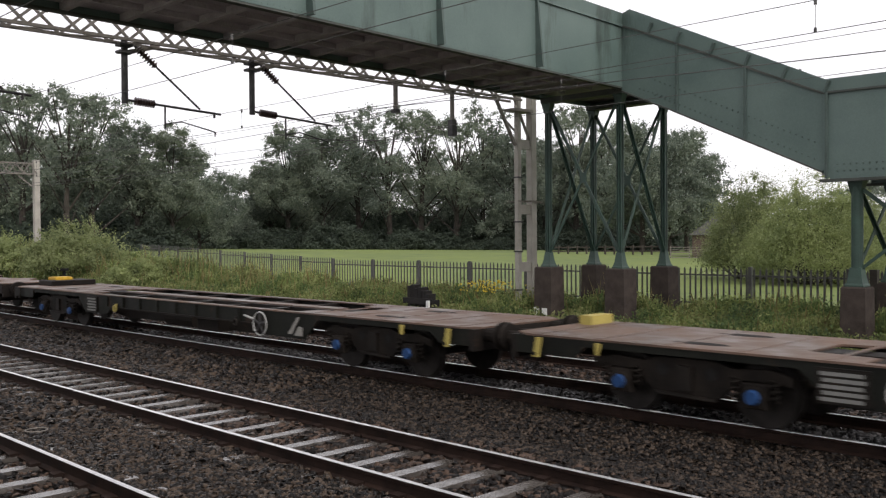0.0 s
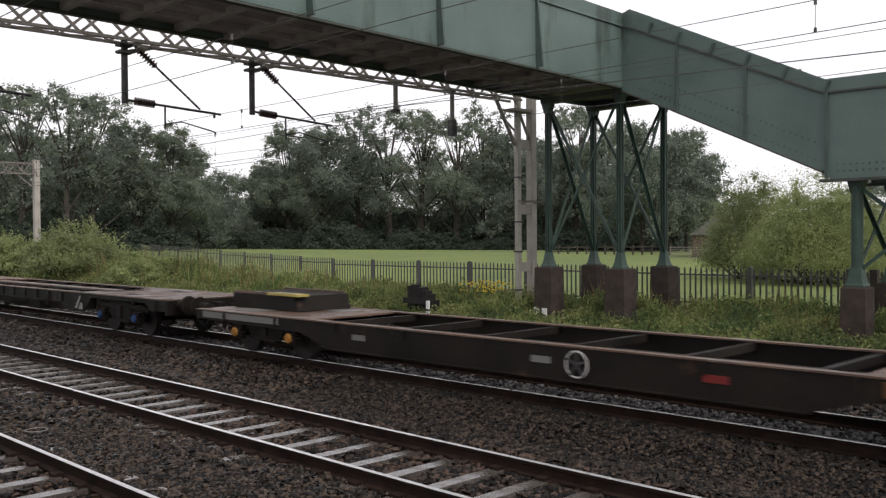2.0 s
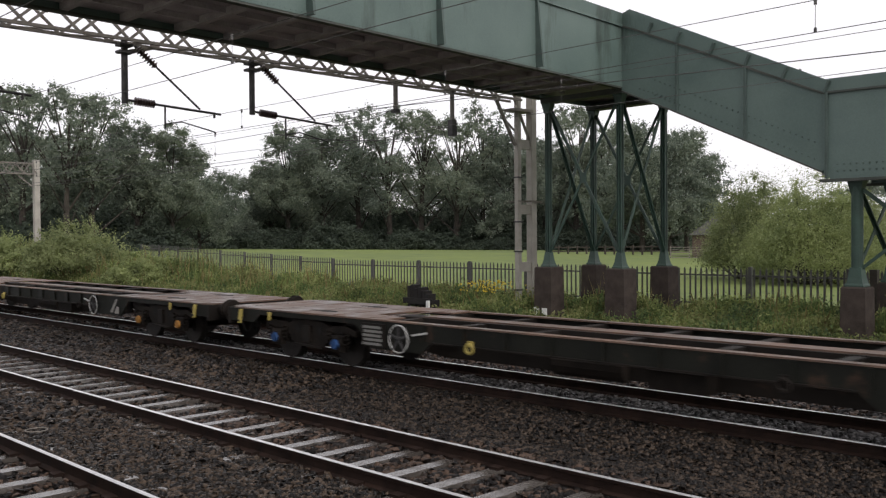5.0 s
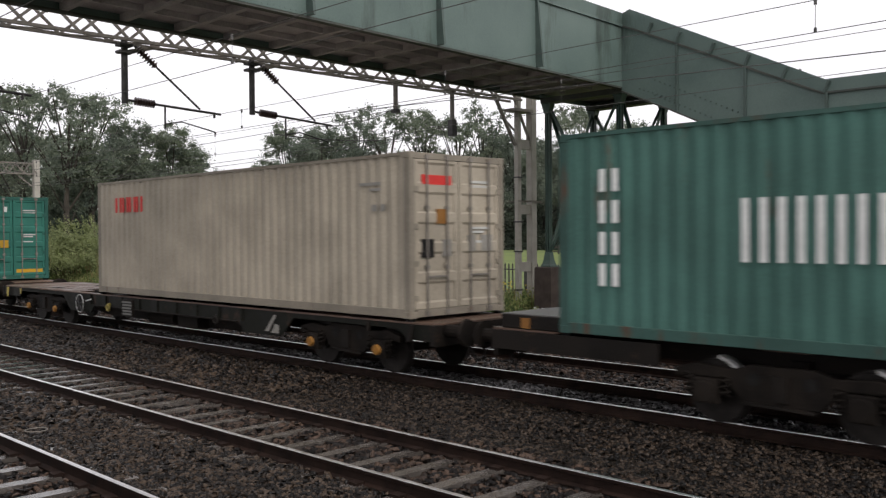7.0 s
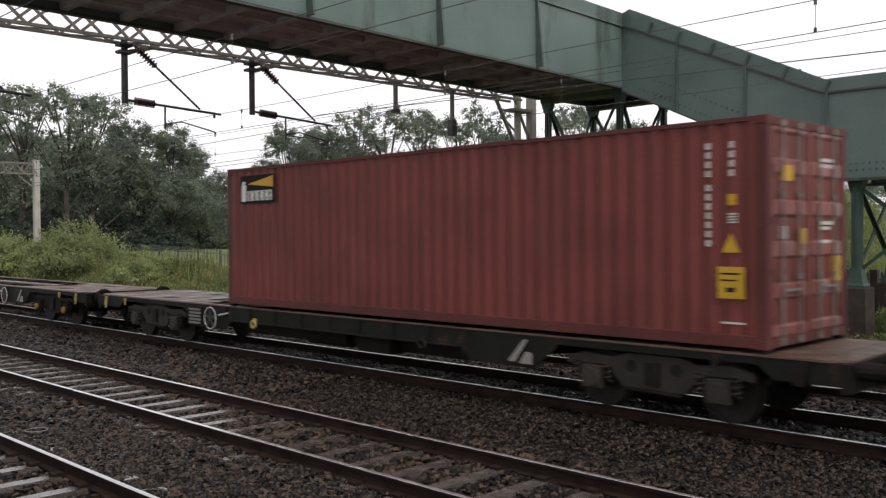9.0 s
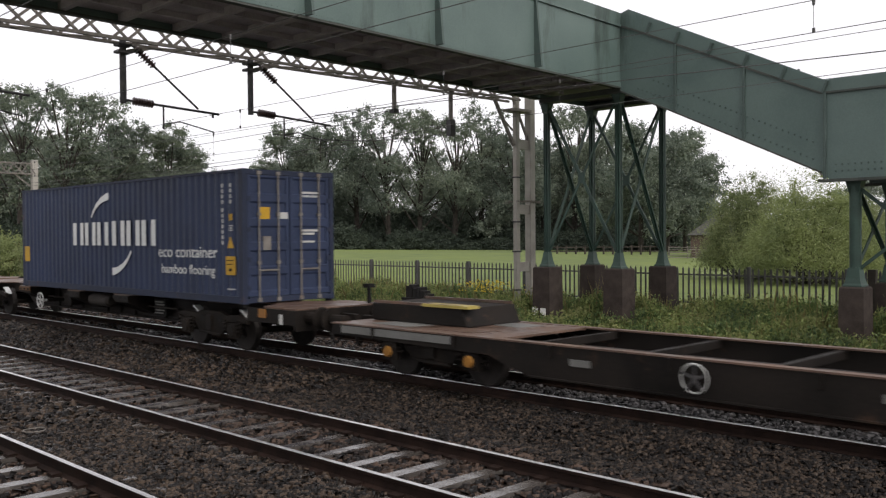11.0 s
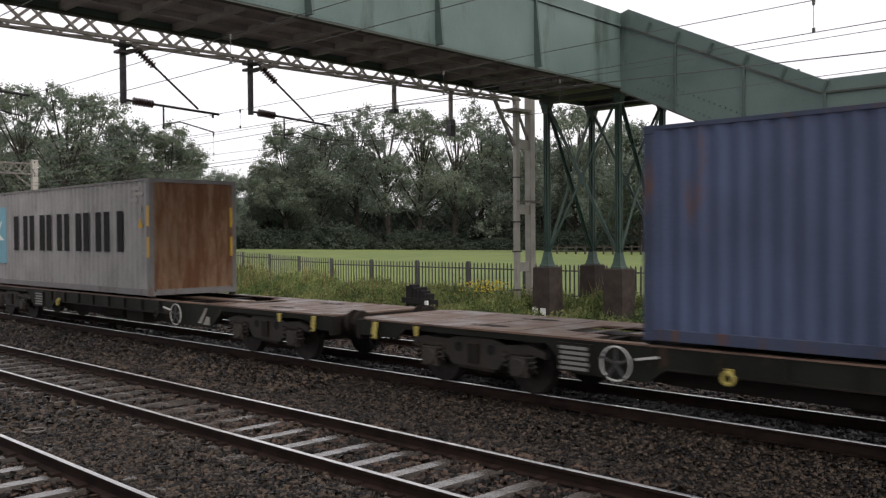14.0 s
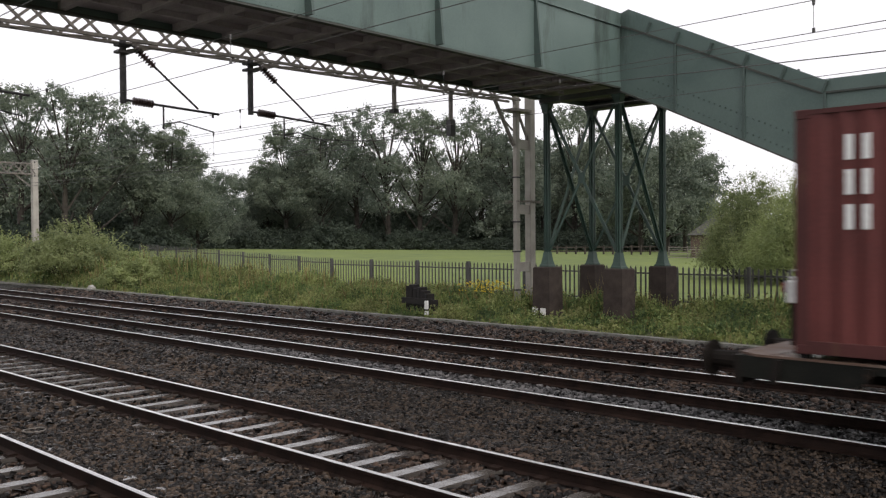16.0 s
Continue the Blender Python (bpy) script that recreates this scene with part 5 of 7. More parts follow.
def container(name, label, rgb, high, doors, marks, rust=0.66, rusty_end=False):
    """Forty-foot box: origin in the middle of its floor. Doors, if seen, are at the +x end."""
    L, W, H = 12.19, 2.438, (2.896 if high else 2.591)
    x, y = L / 2, W / 2
    c = thing(name, label, "shipping container", "containers on the train")
    skin = paint(name + "_paint", rgb, at=rust, rough=0.48)
    edge = paint(name + "_edge", tuple(v * 0.62 + 0.004 for v in rgb), (0.085, 0.042, 0.026), at=rust - 0.06, rough=0.6, spot_scale=3.5)
    # door panels of two boxes: worn paint lightened to include glare on the end
    glare_skin = paint(name + "_door", tuple(min(0.6, v * 1.25 + 0.02) for v in rgb), tuple(0.5 * v + 0.16 for v in rgb), at=0.52, rough=0.38, spot_scale=2.4) if marks in (m_orange, m_beacon) else skin
    end_skin = paint(name + "_end", (0.175, 0.105, 0.062), (0.105, 0.046, 0.020), at=0.44, rough=0.65, spot_scale=3.0) if rusty_end else skin
    # corrugated long sides
    pitch, depth = 0.2785, 0.036
    n = int((L - 0.30) / pitch)
    prof = []
    x0 = -n * pitch / 2
    for i in range(n):
        a = x0 + i * pitch
        prof += [(a, 0.0), (a + 0.07, 0.0), (a + 0.139, depth), (a + 0.209, depth)]
    prof += [(x0 + n * pitch, 0.0)]
    prof = [(-x + 0.1, 0.0)] + prof + [(x - 0.1, 0.0)]
    for s in (-1, 1):
        sh = Shape()
        m = len(prof)
        sh.add([(px, s * (y - 0.012 - pd), 0.16) for px, pd in prof] + [(px, s * (y - 0.012 - pd), H - 0.06) for px, pd in prof], [(i, i + 1, m + i + 1, m + i) for i in range(m - 1)])
        part("side_wall", sh, skin, c)
        part("bottom_rail", Shape().box(-x + 0.15, x - 0.15, min(s * y, s * (y - 0.05)), max(s * y, s * (y - 0.05)), 0.01, 0.165), edge, c, bevel=0.008)
        part("top_rail", Shape().box(-x + 0.15, x - 0.15, min(s * (y - 0.002), s * (y - 0.06)), max(s * (y - 0.002), s * (y - 0.06)), H - 0.065, H - 0.008), edge, c)
    rp = []
    k = int(11.6 / 0.4)
    for i in range(k):
        a = -k * 0.2 + i * 0.4
        rp += [(a, H - 0.02), (a + 0.12, H - 0.02), (a + 0.16, H - 0.04), (a + 0.36, H - 0.04)]
    rp = [(-x + 0.05, H - 0.03)] + rp + [(x - 0.05, H - 0.03)]
    part("roof", Shape().add([(a, -y + 0.05, b) for a, b in rp] + [(a, y - 0.05, b) for a, b in rp], [(i, i + 1, len(rp) + i + 1, len(rp) + i) for i in range(len(rp) - 1)]), skin, c)
    part("floor", Shape().box(-x + 0.1, x - 0.1, -y + 0.05, y - 0.05, 0.08, 0.15), "black", c)
    for sx in (-1, 1):
        for sy in (-1, 1):
            part("corner_post", Shape().box(min(sx * x, sx * (x - 0.16)), max(sx * x, sx * (x - 0.16)), min(sy * (y - 0.003), sy * (y - 0.12)), max(sy * (y - 0.003), sy * (y - 0.12)), 0.11, H - 0.11), edge, c, bevel=0.01)
            for z in (0.0, H - 0.118):
                part("corner_casting", Shape().box(min(sx * (x + 0.003), sx * (x - 0.178)), max(sx * (x + 0.003), sx * (x - 0.178)), min(sy * (y + 0.003), sy * (y - 0.162)), max(sy * (y + 0.003), sy * (y - 0.162)), z, z + 0.118), edge, c, bevel=0.012)

    def corrugated_end(s):
        sh, pr, m = Shape(), [], 8
        w = (W - 0.24) / m
        for i in range(m):
            a = -W / 2 + 0.12 + i * w
            pr += [(a, 0), (a + w * 0.28, 0), (a + w * 0.5, 0.045), (a + w * 0.78, 0.045)]
        pr += [(W / 2 - 0.12, 0)]
        q = len(pr)
        sh.add([(s * (x - 0.012 - d), a, 0.15) for a, d in pr] + [(s * (x - 0.012 - d), a, H - 0.08) for a, d in pr], [(i, i + 1, q + i + 1, q + i) for i in range(q - 1)])
        part("end_wall", sh, end_skin if s > 0 else skin, c)
        part("end_sill", Shape().box(min(s * x, s * (x - 0.08)), max(s * x, s * (x - 0.08)), -y + 0.16, y - 0.16, 0.02, 0.16), edge, c)
        part("end_header", Shape().box(min(s * x, s * (x - 0.08)), max(s * x, s * (x - 0.08)), -y + 0.16, y - 0.16, H - 0.1, H - 0.01), edge, c)

    corrugated_end(-1)
    if not doors:
        corrugated_end(1)
    else:
        part("door_header", Shape().box(x - 0.1, x, -y + 0.16, y - 0.16, H - 0.12, H - 0.01), edge, c, bevel=0.006)
        part("door_sill", Shape().box(x - 0.1, x, -y + 0.16, y - 0.16, 0.02, 0.15), edge, c, bevel=0.006)
        for s in (-1, 1):
            y0, y1 = (-y + 0.13, -0.012) if s < 0 else (0.012, y - 0.13)
            d = part("door", Shape().box(x - 0.075, x - 0.035, y0, y1, 0.155, H - 0.125), skin, c)
            hh = H - 0.28
            fr = Shape().box(x - 0.04, x - 0.012, y0, y0 + 0.09, 0.16, H - 0.13).box(x - 0.04, x - 0.012, y1 - 0.09, y1, 0.16, H - 0.13)
            part("door_frame", fr, skin, d, bevel=0.008)
            pr = [(0.16, 0.0)]
            for k in range(5):
                z = 0.16 + hh * k / 5
                pr += [(z + 0.10, 0.0), (z + 0.17, 0.055), (z + hh / 5 - 0.14, 0.055), (z + hh / 5 - 0.05, 0.0)]
            pr += [(H - 0.125, 0.0)]
            q = len(pr)
            part("door_panel", Shape().add([(x - 0.008 - e, y0 + 0.05, z) for z, e in pr] + [(x - 0.008 - e, y1 - 0.05, z) for z, e in pr], [(i, q + i, q + i + 1, i + 1) for i in range(q - 1)]), glare_skin, d)
            for k in (0.26, 0.72):
                yb = y0 + (y1 - y0) * k
                part("locking_bar", Shape().tube((x + 0.012, yb, 0.06), (x + 0.012, yb, H - 0.05), 0.019, n=8).box(x - 0.01, x + 0.03, yb - 0.05, yb + 0.05, 0.04, 0.12).box(x - 0.01, x + 0.03, yb - 0.05, yb + 0.05, H - 0.12, H - 0.04).box(x - 0.02, x + 0.03, yb - 0.04, yb + 0.04, 0.85, 0.92).box(x - 0.02, x + 0.03, yb - 0.04, yb + 0.04, 1.9, 1.96), "steel", d, "galvanised locking bar")
                part("handle", Shape().bar((x + 0.03, yb, 0.72), (x + 0.03, yb + (0.38 if k < 0.5 else -0.38), 0.72), 0.02, 0.03), "steel", d)
            ye = y0 + 0.01 if s < 0 else y1 - 0.01
            for z in (0.35, 0.95, 1.6, 2.25):
                part("hinge", Shape().box(x - 0.03, x + 0.005, ye - 0.06, ye + 0.06, z - 0.05, z + 0.05), edge, d)
            pl = Shape()
            ym = (y0 + y1) / 2
            for z in (H - 0.5, H - 0.58, 1.55, 1.48, 1.30):
                pl.box(x - 0.03, x - 0.008, ym - 0.2, ym + (0.12 if z < 1.5 else 0.22), z, z + 0.045)
            if s > 0:
                part("stencil", pl, "white_paint", d)
    for sx in (-1, 1):
        for sy in (-1, 1):
            part("twist_lock", Shape().box(sx * (x - 0.09) - 0.06, sx * (x - 0.09) + 0.06, sy * (y - 0.09) - 0.06, sy * (y - 0.09) + 0.06, -0.056, 0.002), "black", c)
    marks(c, x, y, H)
    return c


def block_word(c, name, x0, x1, z0, z1, count, mat, y, gap=0.28, label="", skip=()):
    """A trade mark as a row of plain paired bars, letter by letter."""
    w = (x1 - x0) / count
    u = w * (1 - gap)
    bar = Shape().box(0, u * 0.3, -y - 0.004, -y + 0.008, z0, z1).mesh(name, mat)
    for i in range(count):
        for k in (0.0, 0.7):
            part(name, bar, mat, c, label, at=pose(x0 + i * w + u * k, 0, 0))


def upright_word(c, name, x0, x1, z0, z1, count, mat, y, label=""):
    h, u = (z1 - z0) / count, x1 - x0
    bar = Shape().box(x0, x0 + u * 0.24, -y - 0.004, -y + 0.008, 0, h * 0.72).mesh(name, mat)
    for i in range(count):
        for k in (0.08, 0.62):
            part(name, bar, mat, c, label, at=pose(u * k, 0, z1 - (i + 1) * h + h * 0.14))


def words(c, name, text, x0, z0, size, width, mat, y):
    """Readable writing on the near side."""
    cu = bpy.data.curves.new(name, "FONT")
    cu.body, cu.size, cu.extrude = text, size, 0.002
    cu.materials.append(M[mat])
    ob = new(name, cu)
    bpy.context.view_layer.update()
    k = width / max(0.01, ob.dimensions.x)
    me = bpy.data.meshes.new_from_object(ob)
    bpy.data.objects.remove(ob)
    for v in me.vertices:
        v.co = (x0 + v.co.x * k, -y - 0.003 - v.co.z, z0 + v.co.y)
    return part(name, me, mat, c)


def side_plates(c, x, y, H, id_mat="white_paint", plate="yellow", tri=True, low=True):
    """Columns of faded code bars, a warning triangle and yellow notices near the right-hand end."""
    glyph = Shape().box(0, 0.055, -y - 0.003, -y + 0.008, -0.08, 0).mesh("code_character", id_mat)
    for col, top, count in ((0.82, 0.30, 11), (0.5, 0.30, 4)):
        for k in range(count):
            part("code_character", glyph, id_mat, c, at=pose(x - col, 0, H - top - 0.118 * k - (0.06 if k > 3 else 0)))
    stripe = Shape().box(0, 0.12, -y - 0.003, -y + 0.008, -0.02, 0).mesh("code_stripe", id_mat)
    for k in range(4):
        part("code_stripe", stripe, id_mat, c, at=pose(x - 0.52, 0, H - 1.20 - 0.035 * k))
    part("weight_line", Shape().box(x - 0.62, x - 0.30, -y - 0.003, -y + 0.008, 0.30, 0.325), id_mat, c)
    part("size_plate", Shape().box(x - 0.52, x - 0.41, -y - 0.004, -y + 0.008, H - 1.10, H - 0.96), plate, c, "small yellow plate")
    if tri:
        part("hazard_triangle", Shape().plate([(x - 0.6, 1.2), (x - 0.36, 1.2), (x - 0.48, 1.44)], -y - 0.004, -y + 0.008), plate, c, "yellow warning triangle")
    if low:
        nt = part("notice", Shape().box(x - 0.66, x - 0.30, -y - 0.004, -y + 0.008, 0.62, 1.02), plate, c, "yellow notice")
        part("notice_text", Shape().box(x - 0.62, x - 0.36, -y - 0.006, -y, 0.92, 0.945).box(x - 0.62, x - 0.4, -y - 0.006, -y, 0.84, 0.86).box(x - 0.55, x - 0.42, -y - 0.006, -y, 0.70, 0.76), "black", nt)


def end_plates(c, x, spots):
    for yy, z, w, h, mat in spots:
        part("end_notice", Shape().box(x - 0.035, x - 0.006, yy - w / 2, yy + w / 2, z - h / 2, z + h / 2), mat, c)


def m_cosco(c, x, y, H):
    part("emblem", Shape().ring((-x + 0.82, -y, 2.55), 0.25, 0.02, n=24).box(-x + 0.5, -x + 1.15, -y - 0.003, -y + 0.008, 2.2, 2.27).box(-x + 0.79, -x + 0.85, -y - 0.003, -y + 0.008, 2.3, 2.72), "navy", c, "dark blue round emblem")
    block_word(c, "trade_mark", -x + 1.27, -x + 2.5, 2.47, 2.74, 4, "navy", y)
    part("roundel", Shape().tube((-x + 3.9, -y - 0.003, 1.6), (-x + 3.9, -y + 0.01, 1.6), 0.62, n=32), "navy", c, "large dark blue roundel")


def m_china(c, x, y, H):
    block_word(c, "trade_mark", -x + 2.85, -x + 5.2, 1.08, 1.88, 5, "white_mark", y, label="white block mark")
    block_word(c, "trade_mark", -x + 5.75, -x + 9.4, 1.08, 1.86, 8, "white_mark", y, label="white block mark")
    upright_word(c, "upright_mark", -x + 0.68, -x + 1.08, 0.65, 2.42, 4, "white_mark", y)
    side_plates(c, x, y, H, "teal_pale", low=False)
    end_plates(c, x, [(0.1, 2.05, 0.22, 0.2, "yellow")])


def m_oocl(c, x, y, H):
    block_word(c, "trade_mark", -x + 1.05, -x + 2.55, 2.08, 2.46, 4, "red_mark", y, 0.12, "red block mark")
    part("code_marking", Shape().box(x - 1.35, x - 0.75, -y - 0.003, -y + 0.008, 2.34, 2.40).box(x - 1.05, x - 0.75, -y - 0.003, -y + 0.008, 2.24, 2.29).box(x - 1.0, x - 0.86, -y - 0.003, -y + 0.008, 1.88, 2.0).box(x - 0.76, x - 0.64, -y - 0.003, -y + 0.008, 1.88, 2.0), "grey_pale", c, "faded grey code bars")
    end_plates(c, x, [(-0.55, 2.42, 0.72, 0.17, "red_mark"), (-0.42, 1.78, 0.28, 0.26, "orange"), (-0.78, 1.22, 0.30, 0.32, "black"), (-0.30, 1.22, 0.22, 0.3, "grey_pale"), (0.75, 1.3, 0.3, 0.3, "grey_pale"), (0.35, 1.3, 0.2, 0.3, "grey_pale")])


def m_dong(c, x, y, H):
    part("name_panel", Shape().box(-x + 0.45, -x + 1.05, -y - 0.003, -y + 0.008, 0.34, 2.74), "white_mark", c, "tall white name panel")
    upright_word(c, "upright_mark", -x + 0.58, -x + 0.92, 0.42, 2.25, 9, "black", y + 0.003)
    part("hazard_triangle", Shape().plate([(x - 0.72, 1.3), (x - 0.42, 1.3), (x - 0.57, 1.58)], -y - 0.004, -y + 0.008), "yellow", c)
    part("code_marking", Shape().box(x - 1.1, x - 1.05, -y - 0.003, -y + 0.008, 1.3, 2.3).box(x - 0.6, x - 0.52, -y - 0.003, -y + 0.008, 1.75, 2.1), "teal_pale", c)
    end_plates(c, x, [(-0.8, 2.5, 0.4, 0.36, "white_mark"), (-0.25, 2.45, 0.12, 0.18, "white_mark"), (-0.3, 1.25, 0.28, 0.26, "yellow"), (-0.8, 1.35, 0.3, 0.08, "white_mark"), (0.55, 0.3, 0.9, 0.12, "yellow")])


def m_triton(c, x, y, H):
    upright_word(c, "upright_mark", -x + 0.76, -x + 1.12, 0.95, 2.56, 6, "white_mark", y, "upright white block mark")
    side_plates(c, x, y, H, low=False)
    part("notice", Shape().box(x - 0.56, x - 0.32, -y - 0.004, -y + 0.008, 0.62, 0.86), "yellow", c, "small yellow notice")
    end_plates(c, x, [(0.35, 0.75, 0.2, 0.26, "yellow"), (0.95, 0.8, 0.2, 0.2, "yellow")])


def m_orange(c, x, y, H):
    upright_word(c, "upright_mark", -x + 0.70, -x + 1.08, 1.08, 2.68, 6, "white_mark", y, "upright white block mark")
    side_plates(c, x, y, H, tri=False, low=False)
    end_plates(c, x, [(0.72, 1.05, 0.3, 0.32, "yellow"), (0.7, 2.2, 0.4, 0.2, "white_paint"), (-0.6, 2.35, 0.4, 0.1, "white_paint")])


def m_beacon(c, x, y, H, doors=True):
    p = part("name_panel", Shape().box(-x + 0.52, -x + 1.78, -y - 0.003, -y + 0.008, 2.14, 2.72), "black", c, "dark sign panel with yellow rays")
    part("light_beam", Shape().plate([(-x + 0.8, 2.54), (-x + 1.72, 2.46), (-x + 1.72, 2.69)], -y - 0.006, -y), "yellow", p)
    part("lamp_bar", Shape().box(-x + 0.57, -x + 0.74, -y - 0.006, -y, 2.18, 2.52).box(-x + 0.60, -x + 0.70, -y - 0.006, -y, 2.52, 2.6), "white_mark", p)
    block_word(p, "trade_mark", -x + 0.80, -x + 1.70, 2.19, 2.40, 5, "white_mark", y + 0.003, 0.15)
    side_plates(c, x, y, H)
    if doors:
        end_plates(c, x, [(-0.65, 2.2, 0.34, 0.2, "yellow"), (0.9, 0.95, 0.3, 0.34, "yellow"), (-0.2, 1.4, 0.2, 0.2, "yellow"), (-0.75, 1.45, 0.16, 0.16, "white_paint")])


def m_beacon_front(c, x, y, H):
    m_beacon(c, x, y, H, False)
    end_plates(c, x, [(0.92, 0.9, 0.2, 0.34, "yellow"), (0.0, 2.05, 0.12, 0.12, "white_paint")])
    part("end_marking", Shape().box(x - 0.035, x - 0.006, 0.82, 0.87, 1.5, 1.9).box(x - 0.035, x - 0.006, 0.82, 0.87, 1.98, 2.6), "grey_pale", c)


def m_eco(c, x, y, H):
    m_cma(c, x, y, H)
    words(c, "lettering", "eco container", -x + 8.52, 0.98, 0.38, 2.65, "white_mark", y)
    words(c, "lettering", "bamboo flooring", -x + 8.68, 0.60, 0.31, 2.38, "white_mark", y)
    part("small_plate", Shape().box(-x + 0.2, -x + 0.55, -y - 0.004, -y + 0.008, 0.75, 1.2), "yellow", c, "yellow notice")
    end_plates(c, x, [(-0.65, 1.95, 0.24, 0.26, "yellow"), (-0.15, 1.9, 0.2, 0.14, "white_paint"), (-0.6, 1.3, 0.2, 0.3, "steel")])


def m_cma(c, x, y, H):
    block_word(c, "trade_mark", -x + 3.7, -x + 5.95, 1.24, 1.85, 3, "white_mark", y, 0.14, "white block mark")
    block_word(c, "trade_mark", -x + 6.08, -x + 8.5, 1.24, 1.87, 3, "white_mark", y, 0.14, "white block mark")
    for cx, cz, a0, s in ((-x + 6.0, 1.42, 95, 1), (-x + 5.95, 1.66, -85, 1)):
        arc = Shape()
        for i in range(9):
            t0, t1 = radians(a0 + i * 6), radians(a0 + (i + 1) * 6)
            w = 0.095 - 0.0085 * i
            rx, rz = 1.35, 1.1
            if a0 > 0:
                f = [(cx + (rx + k) * math.cos(t), cz + (rz + k) * math.sin(t)) for k, t in ((-w, t0), (w, t0), (w, t1), (-w, t1))]
            else:
                f = [(cx + (rx + k) * math.cos(t), cz + (rz + k) * math.sin(t)) for k, t in ((-w, t0), (w, t0), (w, t1), (-w, t1))]
            arc.plate(f, -y - 0.004, -y + 0.008)
        part("swoosh", arc, "white_mark", c, "white curved stroke")
    side_plates(c, x, y, H, "white_paint", low="eco" not in c.name)


def m_cma_end(c, x, y, H):
    m_cma(c, x, y, H)
    end_plates(c, x, [(0.3, 0.95, 0.3, 0.4, "yellow"), (0.2, 2.3, 0.14, 0.14, "yellow"), (0.85, 1.9, 0.06, 0.9, "white_paint")])


def m_blue(c, x, y, H):
    side_plates(c, x, y, H, "grey_pale", low=False)
    end_plates(c, x, [(-0.7, 1.3, 0.2, 0.34, "orange"), (0.85, 0.45, 0.3, 0.2, "yellow"), (0.35, 0.42, 0.18, 0.2, "white_paint"), (0.6, 2.45, 0.8, 0.09, "white_paint")])


def m_star(c, x, y, H):
    p = part("emblem_panel", Shape().box(-x + 0.97, -x + 2.75, -y - 0.003, -y + 0.008, 0.66, 2.43), "star_blue", c, "pale blue square emblem panel")
    pts = []
    for i in range(14):
        r = 0.74 if i % 2 == 0 else 0.27
        a = radians(90 + i * 360 / 14)
        pts.append((-x + 1.86 + r * math.cos(a), 1.55 + r * math.sin(a)))
    part("star", Shape().plate(pts, -y - 0.007, -y), "white_mark", p, "white seven-pointed star")
    block_word(c, "trade_mark", -x + 3.42, -x + 10.95, 1.08, 2.12, 6, "black", y, 0.14, "large black block mark")
    part("code_marking", Shape().box(x - 0.95, x - 0.5, -y - 0.003, -y + 0.008, 2.62, 2.70).box(x - 0.9, x - 0.3, -y - 0.003, -y + 0.008, 2.48, 2.56).box(x - 0.95, x - 0.62, -y - 0.003, -y + 0.008, 2.33, 2.41).box(x - 0.52, x - 0.40, -y - 0.003, -y + 0.008, 2.1, 2.22), "grey_pale", c)
    part("hazard_triangle", Shape().plate([(x - 0.6, 1.68), (x - 0.34, 1.68), (x - 0.47, 1.92)], -y - 0.004, -y + 0.008), "yellow", c)
    for z in (0.95, 1.72):
        part("notice", Shape().box(x - 0.14, x - 0.02, -y - 0.006, -y + 0.008, z, z + 0.5), "yellow", c, "narrow yellow notice")
    end_plates(c, x, [(1.1, 1.2, 0.12, 0.5, "yellow"), (1.1, 1.95, 0.12, 0.5, "yellow")])


def m_cai(c, x, y, H):
    block_word(c, "trade_mark", -x + 0.52, -x + 1.52, 1.96, 2.48, 3, "white_mark", y, 0.16, "white block mark")
    side_plates(c, x, y, H)
    end_plates(c, x, [(-0.65, 2.3, 0.5, 0.18, "white_mark"), (-0.05, 1.5, 0.2, 0.2, "yellow"), (0.72, 1.1, 0.34, 0.34, "yellow"), (-0.7, 1.5, 0.2, 0.2, "white_paint")])


def m_tex(c, x, y, H):
    upright_word(c, "upright_mark", -x + 0.56, -x + 0.92, 1.42, 2.62, 3, "white_mark", y, "upright white block mark")
    side_plates(c, x, y, H)
    for k in range(3):
        for dy, top in ((0.0, 2.5), (0.13, 2.42)):
            part("end_mark", Shape().box(x - 0.035, x - 0.006, -0.75 + dy + k * 0.3, -0.68 + dy + k * 0.3, 2.2, top), "white_mark", c, "white block mark")
    end_plates(c, x, [(0.55, 0.62, 0.36, 0.2, "yellow"), (0.82, 1.8, 0.07, 1.1, "white_paint")])


M["navy"] = paint("navy_mark", (0.035, 0.045, 0.14), at=0.72)
M["white_mark"] = paint("white_mark", (0.58, 0.59, 0.57), (0.3, 0.3, 0.29), at=0.66)
M["red_mark"] = paint("red_mark", (0.55, 0.035, 0.03), at=0.8)
M["teal_pale"] = paint("teal_pale", (0.22, 0.36, 0.32), at=0.75)
M["grey_pale"] = paint("grey_mark", (0.22, 0.21, 0.19), at=0.66)
M["worn_yellow"] = paint("worn_yellow", (0.32, 0.26, 0.07), at=0.6)
M["grey_mark_dark"] = paint("grey_mark_dark", (0.14, 0.14, 0.13), at=0.7)
M["star_blue"] = paint("star_blue", (0.115, 0.27, 0.33), (0.2, 0.21, 0.21), at=0.60)

# colours and places of the boxes
RED_BROWN = (0.13, 0.032, 0.026)
